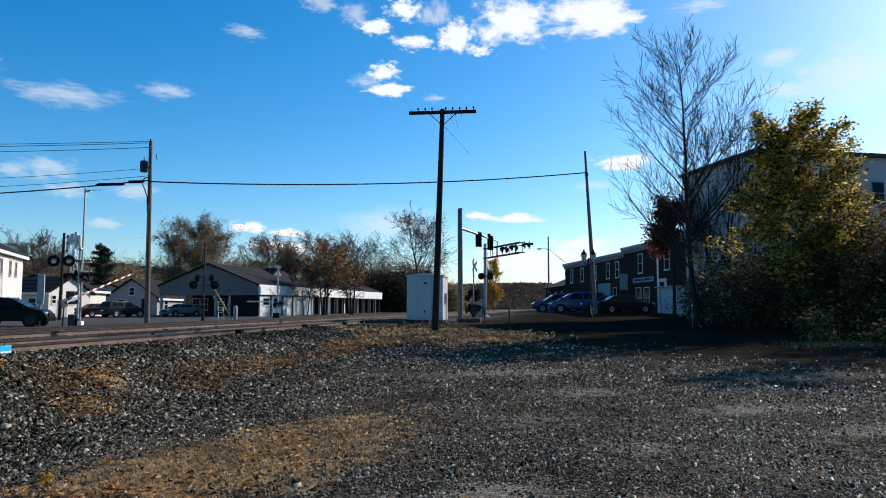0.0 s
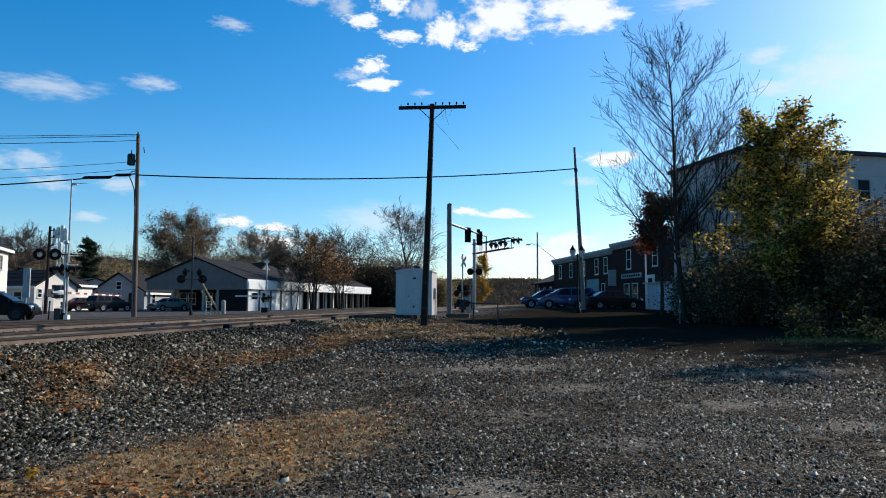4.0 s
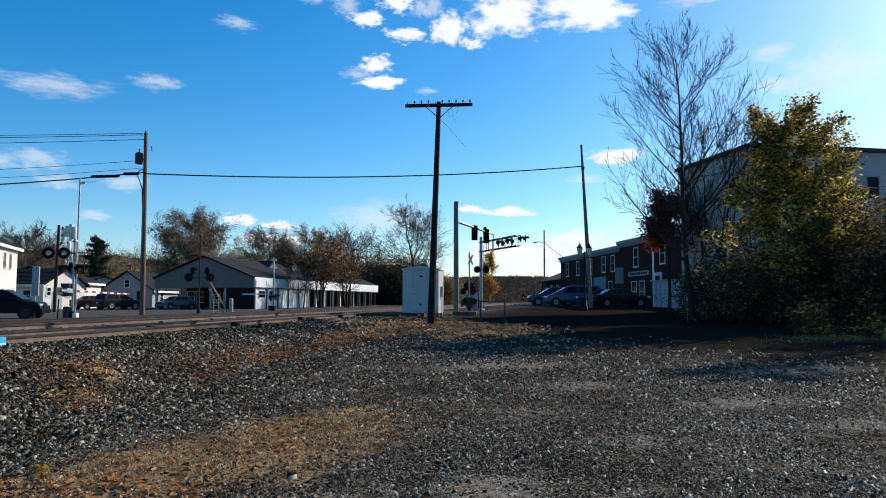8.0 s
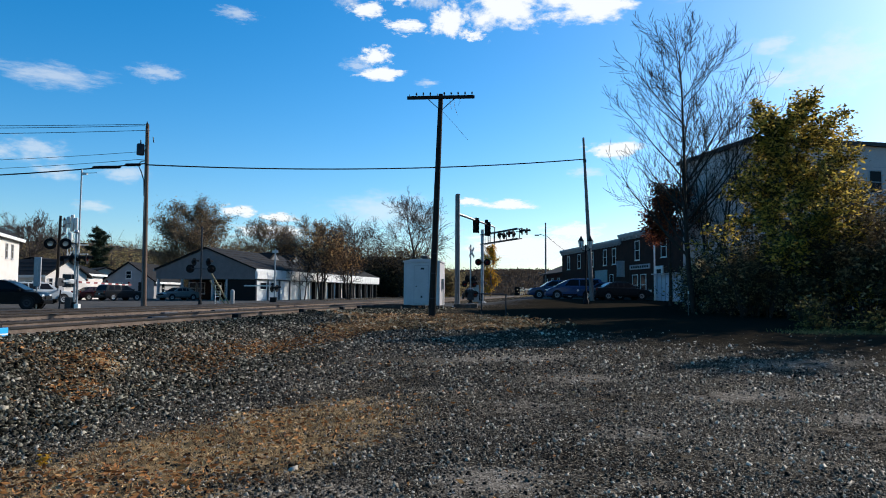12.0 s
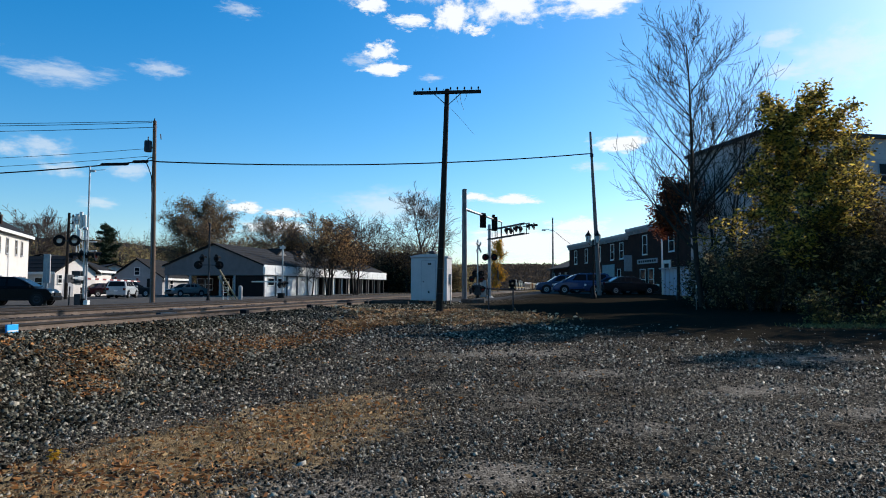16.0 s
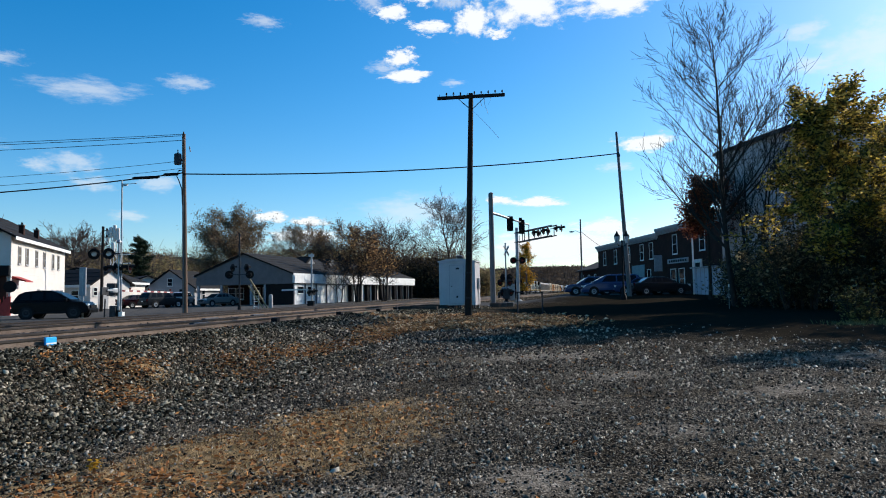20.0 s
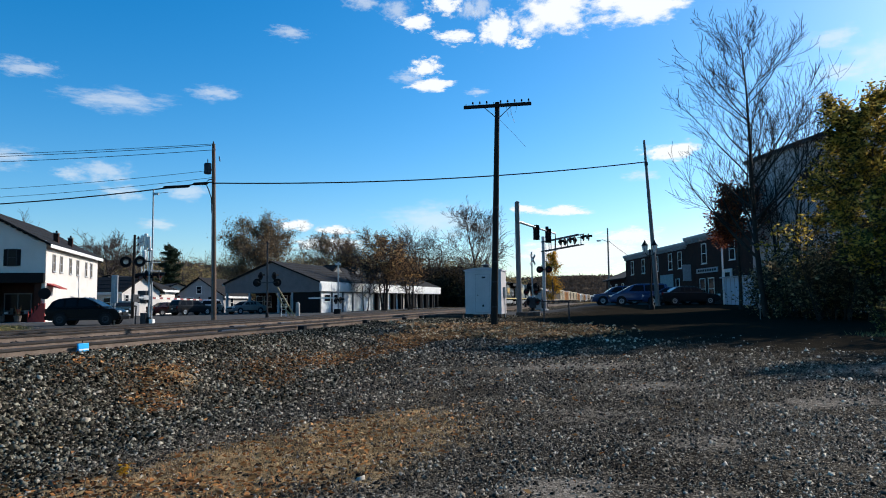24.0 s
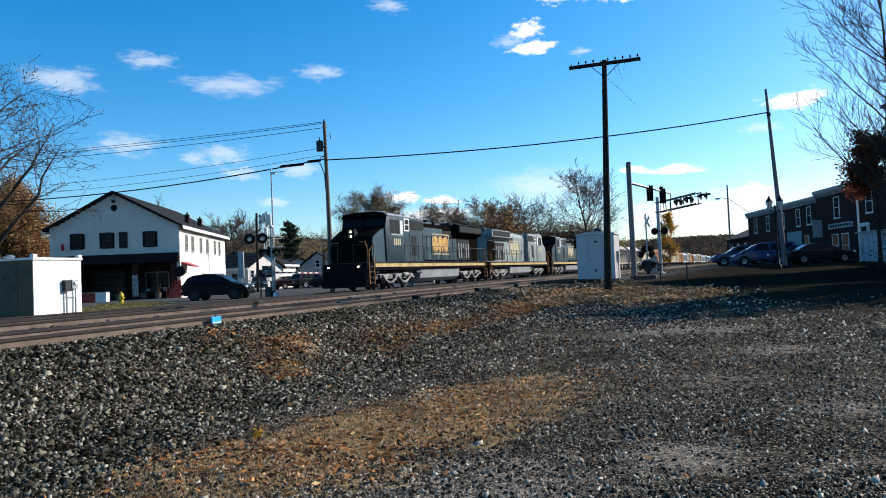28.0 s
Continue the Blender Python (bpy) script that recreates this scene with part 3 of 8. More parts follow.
def build_street_pole():
    ob = thing("utility_pole", "brown wooden utility pole with transformer and street-light cable", "utility pole", Matrix.Translation(LP - Vector((0, 0, 0.4))))
    top = Vector((-0.15, 0, 12.3))
    part("pole", Geo().tube((0, 0, 0), top * 0.5, 0.17, 0.145, 14).tube(top * 0.5, top, 0.145, 0.11, 14), M_BROWNPOLE, ob, shade=True)
    for z, l in ((12.05, 0.75), (11.7, 0.4)):
        arm = part("crossarm", Geo().box(-0.05, -l, z - 0.06, 0.05, l, z + 0.06), M_BROWNPOLE, ob, bevel=0.01, at=pose(-0.14, -0.1, 0, 0, 0, 24))
        for y in (-l + 0.06, l - 0.06):
            part("insulator", Geo().lathe([(0.05, z + 0.06), (0.06, z + 0.12), (0.035, z + 0.2), (0.045, z + 0.24)], 8, Matrix.Translation((0, y, 0))), M_DARKSTEEL, arm)
    can = part("transformer", Geo().lathe([(0.2, 10.25), (0.24, 10.28), (0.24, 10.9), (0.2, 10.98), (0.06, 11.0)], 14, Matrix.Translation((-0.5, -0.1, 0))), M_DARKSTEEL, ob, "dark grey transformer can", shade=True)
    part("bushing", Geo().lathe([(0.03, 11.0), (0.05, 11.06), (0.03, 11.12), (0.04, 11.2), (0.02, 11.26)], 8, Matrix.Translation((-0.5, -0.1, 0))), M_GREYPOLE, can)
    part("bracket", Geo().box(-0.4, -0.06, 10.5, -0.1, 0.0, 10.6), M_DARKSTEEL, ob)
    part("fuse_holder", Geo().tube((0.24, 0, 11.45), (0.3, 0, 11.1), 0.035), M_DARKSTEEL, ob)
    part("cable_loop", Geo().path([(-0.1, -0.05, 9.9), (-0.42, -0.1, 9.85), (-0.62, -0.1, 9.6), (-0.42, -0.12, 9.2), (-0.2, -0.15, 8.6), (-0.16, -0.16, 7.6)], 0.035, 6), M_BLACK, ob)
    part("conduit", Geo().tube((-0.05, -0.18, 0.4), (-0.12, -0.16, 8.2), 0.035, 0.035, 6), M_GREYPOLE, ob)


def build_leaning_pole():
    ob = thing("utility_pole", "grey leaning utility pole without crossarms", "utility pole", Matrix.Translation(RP - Vector((0, 0, 0.4))))
    top = Vector((-0.62, 0, 13.1))
    part("pole", Geo().tube((0, 0, 0), top * 0.5, 0.18, 0.145, 14).tube(top * 0.5, top, 0.145, 0.085, 14), M_GREYPOLE, ob, shade=True)
    part("cable_clamp", Geo().box(-0.12, -0.2, 11.0, 0.12, -0.05, 11.25), M_DARKSTEEL, ob, at=Matrix.Translation((-0.55, 0, 0.1)))


build_street_pole()
build_leaning_pole()
sag_wire("street_cable", LP + Vector((-0.1, -0.2, 9.2)), RP + Vector((-0.6, -0.2, 10.95)), 0.5, 0.045, "thick black cable spanning the street between two poles", 30)
_far_pole = thing("utility_pole", "brown wooden utility pole beyond the house", "utility pole", Matrix.Translation(FP - Vector((0, 0, 1.5))))
part("pole", Geo().tube((0, 0, 0), (0, 0, 13.7), 0.17, 0.11, 10), M_BROWNPOLE, _far_pole)
part("crossarm", Geo().box(-0.05, -1.0, 13.1, 0.05, 1.0, 13.25), M_BROWNPOLE, _far_pole)
for _y, _z, _s, _r in ((-0.7, 11.7, 0.45, 0.02), (0.0, 11.9, 0.35, 0.018), (0.7, 11.6, 0.5, 0.02)):
    sag_wire("power_line", LP + Vector((-0.15, _y * 0.6, _z)), FP + Vector((0, _y, _z)), _s, _r, "thin black power line above the street")
for _z, _s, _r in ((10.1, 0.9, 0.015), (9.6, 1.0, 0.015), (9.3, 1.2, 0.045)):
    sag_wire("telephone_line", LP + Vector((-0.15, -0.1, _z)), FP + Vector((0, 0, _z - 0.6)), _s, _r, "black telephone cable above the street")
for _t, _l in ((0.018, 0.5), (0.055, 0.9)):
    _p = (LP + Vector((-0.15, -0.1, 9.3))).lerp(FP + Vector((0, 0, 8.7)), _t) - Vector((0, 0, 1.2 * 4 * _t * (1 - _t)))
    tagged(part("splice_case", Geo().lathe([(0.05, -_l), (0.1, -_l * 0.85), (0.1, _l * 0.85), (0.05, _l)], 10), M_BLACK, at=Matrix.Translation(_p) @ pose(0, 0, 0, 0, 88, 4)), "black splice case hanging on the telephone cable", "cable fitting")


# ---- white signal cabinets ----
M_CABDARK = material("dark_olive_panel", lin(0.11, 0.098, 0.066), lin(0.065, 0.058, 0.04), 0.7, scale=2, fine=25)
def build_signal_cabinet():
    ob = thing("signal_cabinet", "white steel railway signal cabinet on short legs", "signal cabinet", on_plan(40.6, 6.46))
    w, d, h0, h1 = 1.03, 1.05, 0.18, 2.62       # half width across the line, half depth along it
    part("body", Geo().box(-d, -w, h0, d, w, h1), M_SHEDWHITE, ob, bevel=0.02)
    roof = Geo().prism([(-w - 0.06, h1 + 0.004), (w + 0.06, h1 + 0.004), (w + 0.05, h1 + 0.07), (w * 0.5, h1 + 0.17), (0, h1 + 0.2), (-w * 0.5, h1 + 0.17), (-w - 0.05, h1 + 0.07)], "x", -d - 0.06, d + 0.06)
    part("roof", roof, M_SHEDWHITE, ob)
    vent = part("roof_vent", Geo().lathe([(0.2, h1 + 0.16), (0.2, h1 + 0.3), (0.3, h1 + 0.32), (0.24, h1 + 0.4), (0.05, h1 + 0.45)], 10, Matrix.Translation((0, -0.02, 0))), M_DARKSTEEL, ob, "small dark round roof vent")
    door = part("door", Geo().box(-d - 0.03, -0.36, 0.28, -d - 0.004, 0.42, 2.42), M_SHEDWHITE, ob, bevel=0.008)
    part("door_gasket", Geo().box(-d - 0.01, -0.39, 0.25, -d - 0.002, 0.45, 2.45), M_TRIM, door)
    part("handle", Geo().tube((-d - 0.03, 0.3, 1.25), (-d - 0.07, 0.3, 1.25), 0.035), M_DARKSTEEL, door)
    part("door_sign", Geo().box(-d - 0.036, -0.14, 2.2, -d - 0.031, 0.06, 2.3), M_DARKSTEEL, door)
    part("door_vent", Geo().box(-d - 0.036, -0.05, 0.6, -d - 0.031, 0.05, 0.72), M_DARKSTEEL, door)
    for y in (-0.95, -0.55, -0.15, 0.25, 0.65, 0.95):
        for x in (-0.9, 0.9):
            part("leg", Geo().box(x - 0.05, y - 0.05, -0.15, x + 0.05, y + 0.05, h0), M_DARKSTEEL, ob)
    box = part("meter_box", Geo().box(-0.3, -w - 0.14, 1.1, 0.1, -w - 0.004, 1.7), M_STEEL, ob, "grey meter box", bevel=0.01)
    part("conduit", Geo().tube((-0.1, -w - 0.07, 0), (-0.1, -w - 0.07, 1.1), 0.03), M_STEEL, ob)


def build_second_cabinet():
    ob = thing("signal_cabinet", "large white metal equipment cabinet with meter boxes", "signal cabinet", Matrix.Translation((-21.75, 23.0, gz(-21.7, 23.0) + 0.02)))
    part("body", Geo().box(-1.75, -1.05, 0.0, 0.8, 1.38, 2.18), M_WHITE, ob, bevel=0.015)
    part("front_panel", Geo().box(-1.74, -1.066, 0.0, 0.78, -1.053, 2.18), M_CABDARK, ob, "dark olive front panel")
    part("roof", Geo().box(-1.8, -1.1, 2.184, 0.85, 1.43, 2.28), M_WHITE, ob, bevel=0.02)
    for y in (-0.98, 1.3):
        part("lifting_lug", Geo().box(0.68, y - 0.1, 2.28, 0.85, y + 0.1, 2.4), M_WHITE, ob, bevel=0.015)
    door = part("door", Geo().box(-0.9, -1.09, 0.15, 0.1, -1.068, 1.95), M_CABDARK, ob, bevel=0.005)
    part("louvre", Geo().box(-0.55, -1.1, 1.5, -0.25, -1.092, 1.62), M_DARKSTEEL, door)
    part("handle", Geo().tube((0.0, -1.1, 1.0), (0.0, -1.1, 1.15), 0.015), M_DARKSTEEL, door)
    part("roof_vent", Geo().lathe([(0.16, 2.28), (0.16, 2.38), (0.22, 2.4), (0.1, 2.48)], 10, Matrix.Translation((-1.3, 0, 0))), M_STEEL, ob)
    part("meter_box", Geo().box(0.804, 0.35, 0.95, 0.97, 0.62, 1.4), M_DARKSTEEL, ob, "dark grey electricity meter box", bevel=0.01)
    part("meter_box", Geo().box(0.804, 0.72, 1.05, 0.95, 1.02, 1.42), M_STEEL, ob, bevel=0.01)
    part("meter_dial", Geo().tube((0.95, 0.87, 1.28), (1.01, 0.87, 1.28), 0.08, 0.08, 12), M_LAMPWHITE, ob)
    for y in (0.48, 0.95):
        part("conduit", Geo().tube((0.88, y, -0.1), (0.88, y, 1.05), 0.03), M_STEEL, ob)
    part("conduit_rail", Geo().tube((0.88, 0.42, 0.75), (0.88, 1.0, 0.75), 0.02), M_STEEL, ob)


build_signal_cabinet()
build_second_cabinet()


# ---- signals ----
def flasher(parent, x, y, z, turn, name="flasher", lens=M_REDLENS):
    """A round black target with a red lens and a hood; looks along -y before the turn."""
    m = pose(x, y, z, 0, 0, turn)
    disc = part(name, Geo().lathe([(0.31, 0), (0.31, 0.03)], 20, pose(0, 0, 0, 90, 0, 0)), M_BLACK, parent, at=m)
    part("lens", Geo().lathe([(0.14, 0.035), (0.13, 0.05), (0.05, 0.065)], 14, pose(0, 0, 0, 90, 0, 0)), lens, disc)
    part("lamp_case", Geo().lathe([(0.1, -0.16), (0.15, -0.12), (0.15, -0.004)], 12, pose(0, 0, 0, 90, 0, 0)), M_BLACK, disc)
    arc = [radians(5 + i * 17) for i in range(11)]
    vs = [(r * math.cos(q), yy, r * math.sin(q)) for q in arc for r, yy in ((0.17, -0.034), (0.17, -0.3), (0.185, -0.3), (0.185, -0.034))]
    fs = [(4 * i + k, 4 * i + (k + 1) % 4, 4 * i + 4 + (k + 1) % 4, 4 * i + 4 + k) for i in range(10) for k in range(4)]
    h = Geo().add(vs, fs + [(3, 2, 1, 0), (40, 41, 42, 43)])
    part("hood", h, M_BLACK, disc)
    return disc


def crossbuck(parent, z, turn, y=-0.1):
    m = pose(0, 0, z, 0, 0, turn) @ Matrix.Translation((0, y, 0))
    for s in (-1, 1):
        b = part("crossbuck_blade", Geo().box(-0.61, -0.01 - 0.006 * s, -0.115, 0.61, 0.01 - 0.006 * s, 0.115), M_WHITE, parent, "white crossbuck blade", at=m @ pose(0, 0, 0, 0, 45 * s, 0))
        for x0, x1 in ((-0.5, -0.12), (0.12, 0.5)):
            part("lettering_bar", Geo().box(x0, -0.013 - 0.006 * s, -0.04, x1, -0.0105 - 0.006 * s, 0.04), M_BLACK, b)


GATE_ARMS = []


def gate_signal(name, label, x, y, turn, height, tall=None, steel=M_STEEL):
    """A crossing signal: mast, flasher pairs both ways, crossbuck, bell and a gate mechanism."""
    ob = thing(name, label, "crossing signal", on_ground(x, y, turn))
    part("mast", Geo().tube((0, 0, -0.2), (0, 0, height), 0.065, 0.065, 12), steel, ob, shade=True)
    if tall:
        part("antenna_mast", Geo().tube((0.09, 0.1, 0), (0.09, 0.1, tall), 0.06, 0.045, 10), M_STEEL, ob, "tall thin galvanised mast", shade=True)
        part("antenna", Geo().path([(0.09, 0.1, tall - 0.2), (0.5, 0.1, tall - 0.22), (0.95, 0.1, tall - 0.2)], 0.018, 5), M_STEEL, ob)
        part("antenna_box", Geo().box(0.15, 0.02, tall - 0.32, 0.4, 0.18, tall - 0.22), M_STEEL, ob)
    part("base_casting", Geo().lathe([(0.24, -0.1), (0.24, 0.06), (0.15, 0.14), (0.1, 0.45)], 10), M_BLACK, ob)
    part("foundation", Geo().box(-0.35, -0.35, -0.4, 0.35, 0.35, 0.03), M_CONCRETE, ob, bevel=0.02)
    return ob


def build_left_signal():
    x, y = -19.87, 38.7
    ob = gate_signal("crossing_gate", "railway crossing gate with flashers, crossbuck and striped arm", x, y, 0, 4.2, 7.75)
    bar = part("flasher_bar", Geo().tube((-1.55, -0.1, 3.6), (0.1, -0.1, 3.6), 0.035), M_DARKSTEEL, ob)
    for fx in (-1.33, -0.5):
        flasher(ob, fx, -0.16, 3.6, 20, lens=M_LAMPWHITE)
    part("flasher_bar", Geo().tube((-0.9, 0.05, 2.8), (0.75, 0.05, 2.8), 0.03), M_DARKSTEEL, ob)
    for fx, tn in ((-0.75, 120), (0.12, 120), (0.55, 100), (-0.25, 95)):
        flasher(ob, fx, 0.1, 2.8, tn)
    crossbuck(ob, 3.35, 117)
    for z in (3.55, 3.05):
        part("sign_arm", Geo().box(0.05, -0.03, z - 0.03, 0.65, 0.03, z + 0.03), M_WHITE, ob)
    part("bell", Geo().lathe([(0.12, 4.2), (0.14, 4.25), (0.1, 4.34), (0.03, 4.38)], 12), M_STEEL, ob)
    mech = part("gate_mechanism", Geo().box(-0.56, -0.25, 1.25, -0.08, 0.25, 1.95), M_DARKSTEEL, ob, "dark grey gate motor case", bevel=0.04)
    part("lower_box", Geo().box(-0.42, -0.2, 0.02, -0.08, 0.2, 0.7), M_DARKSTEEL, ob, bevel=0.03)
    part("junction_box", Geo().box(0.1, -0.2, 0.05, 0.32, 0.1, 0.35), M_WHITE, ob, bevel=0.02)
    part("stay", Geo().tube((-0.75, -0.1, -0.1), (-0.7, -0.1, 1.1), 0.04), M_DARKSTEEL, ob)
    # the arm swings in the plane that runs along the line
    arm = new("gate_arm")
    arm.parent = ob
    arm["label"] = "red and white striped crossing gate arm"
    L = 6.4
    for i in range(16):
        a, b = 0.35 + i * (L - 0.35) / 16, 0.35 + (i + 1) * (L - 0.35) / 16
        h = 0.058 - i * 0.0015
        part("stripe", Geo().box(a, -0.02, -h, b, 0.02, h), M_FADEDRED if i % 2 else M_WHITE, arm)
    part("arm_bracket", Geo().box(-0.2, -0.09, -0.12, 0.5, 0.09, 0.12), M_STEEL, arm, bevel=0.02)
    part("counterweight", Geo().box(-1.15, -0.07, -0.26, -0.55, 0.07, 0.16), M_DARKSTEEL, arm, bevel=0.02)
    part("counterweight_arm", Geo().box(-0.75, -0.14, -0.05, 0.0, -0.09, 0.05), M_STEEL, arm)
    for lx in (1.6, 3.6, 6.1):
        part("gate_lamp", Geo().box(lx - 0.06, -0.04, 0.08, lx + 0.06, 0.04, 0.2), M_REDLENS, arm, bevel=0.02)
    GATE_ARMS.append((arm, (-0.1, -0.35, 1.55)))


build_left_signal()


def build_far_signals():
    ob = gate_signal("crossing_signal", "railway crossing signal with dark crossbuck and flashers", -17.75, 52.7, 20, 5.9, steel=M_DARKSTEEL)
    for fx in (-0.75, 0.75):
        flasher(ob, fx, 0.1, 2.75, 170, lens=M_GLASS)
    for fx in (-0.5, 0.5):
        flasher(ob, fx, -0.1, 3.25, 118, lens=M_GLASS)
    part("flasher_bar", Geo().tube((-0.8, 0, 2.75), (0.8, 0, 2.75), 0.03), M_DARKSTEEL, ob)
    part("guard_pole", Geo().tube((2.2, -0.2, -0.1), (0.75, -0.2, 2.4), 0.06), M_TAN, ob, "faded tan guy-wire guard")
    part("guard_pole", Geo().tube((1.9, -0.25, -0.1), (0.65, -0.2, 1.9), 0.05), M_TAN, ob)
    lad = part("ladder", Geo().tube((1.05, -0.1, 0), (1.05, -0.1, 1.55), 0.03).tube((1.4, -0.1, 0), (1.4, -0.1, 1.55), 0.03), M_WHITE, ob, "white folding sign frame")
    for z in (0.3, 0.7, 1.1, 1.5):
        part("rung", Geo().tube((1.05, -0.1, z), (1.4, -0.1, z), 0.022), M_WHITE, lad)
    ob2 = gate_signal("crossing_signal", "thin grey signal mast with flashers low down", -13.95, 60.0, 0, 4.6)
    for fx, z in ((-0.2, 1.25), (0.2, 1.3)):
        flasher(ob2, fx, -0.1, z, 78, lens=M_GLASS)
    part("relay_box", Geo().box(-0.35, -0.25, 0.0, 0.2, 0.25, 0.55), M_BLACK, ob2, bevel=0.03)
    part("bracket", Geo().box(-0.25, -0.05, 4.3, 0.2, 0.05, 4.5), M_STEEL, ob2)
    arm = part("raised_gate_arm", Geo().box(-2.6, -0.02, 1.45, -0.2, 0.02, 1.56), M_WHITE, ob2, "short white gate arm")
    bo = thing("bollard", "pale concrete-filled steel bollard beside the crossing", "bollard", on_ground(-15.6, 53.5))
    part("post", Geo().lathe([(0.16, -0.2), (0.16, 1.1), (0.12, 1.18), (0.04, 1.22)], 12), M_CONCRETE, bo, shade=True)


build_far_signals()


def traffic_head(parent, m):
    h = part("signal_head", Geo().box(-0.18, -0.1, -0.55, 0.18, 0.12, 0.55), M_BLACK, parent, "black three-lamp traffic light", bevel=0.03, at=m)
    for k, z in enumerate((0.36, 0.0, -0.36)):
        part("lamp", Geo().lathe([(0.12, 0.11), (0.1, 0.125)], 12, pose(0, 0, z, 90, 0, 0)), M_REDLENS if k == 0 else M_GLASS, h)
        arc = [radians(-10 + i * 25) for i in range(9)]
        vs = [(r * math.cos(q), yy, z + r * math.sin(q)) for q in arc for r, yy in ((0.15, -0.1), (0.15, -0.36), (0.163, -0.36), (0.163, -0.1))]
        v = Geo().add(vs, [(4 * i + k, 4 * i + (k + 1) % 4, 4 * i + 4 + (k + 1) % 4, 4 * i + 4 + k) for i in range(8) for k in range(4)] + [(3, 2, 1, 0), (32, 33, 34, 35)])
        part("visor", v, M_BLACK, h)
    part("backplate", Geo().box(-0.3, 0.02, -0.68, 0.3, 0.04, 0.68), M_BLACK, h)
    return h


def build_signal_arm():
    x, y = 1.1, 44.8
    z0 = gz(x, y)
    ob = thing("traffic_signal_pole", "thick grey steel pole with traffic-light mast arm", "traffic light", pose(x, y, z0))
    H = 7.85 - z0
    part("pole", Geo().tube((0, 0, 0), (-0.02, 0, H), 0.17, 0.145, 16), M_GREYPOLE, ob, shade=True)
    part("cap", Geo().lathe([(0.15, H), (0.15, H + 0.05), (0.05, H + 0.1)], 14), M_GREYPOLE, ob)
    part("base_plate", Geo().box(-0.32, -0.32, -0.05, 0.32, 0.32, 0.06), M_STEEL, ob, bevel=0.01)
    part("footing", Geo().lathe([(0.45, -0.4), (0.45, -0.02)], 14), M_CONCRETE, ob)
    a, b = Vector((0.05, 0.1, 6.65 - z0)), Vector((2.85, 6.6, 6.45 - z0))
    part("mast_arm", Geo().tube(a, b, 0.09, 0.055, 10), M_STEEL, ob, "light steel mast arm", shade=True)
    for t, dz in ((0.45, -0.5), (0.78, -0.45)):
        p = a.lerp(b, t)
        traffic_head(ob, pose(p.x, p.y - 0.2, p.z + dz * 0.72, 0, 0, 20) @ Matrix.Scale(0.74, 4))
        part("hanger", Geo().tube(p, p + Vector((0, -0.1, 0.2)), 0.03), M_STEEL, ob)
    q0, q1 = a.lerp(b, 0.86), b
    part("sign_frame", Geo().tube(q0, q0 - Vector((0, 0, 1.25)), 0.03, None, 6).tube(q1, q1 - Vector((0, 0, 1.25)), 0.03, None, 6).tube(q0 - Vector((0, 0, 1.25)), q1 - Vector((0, 0, 1.25)), 0.03, None, 6), M_DARKSTEEL, ob, "dark steel hanging frame")
    p = a.lerp(b, 0.75)
    part("camera_box", Geo().box(p.x - 0.1, p.y - 0.2, p.z + 0.1, p.x + 0.1, p.y + 0.2, p.z + 0.3), M_BLACK, ob)


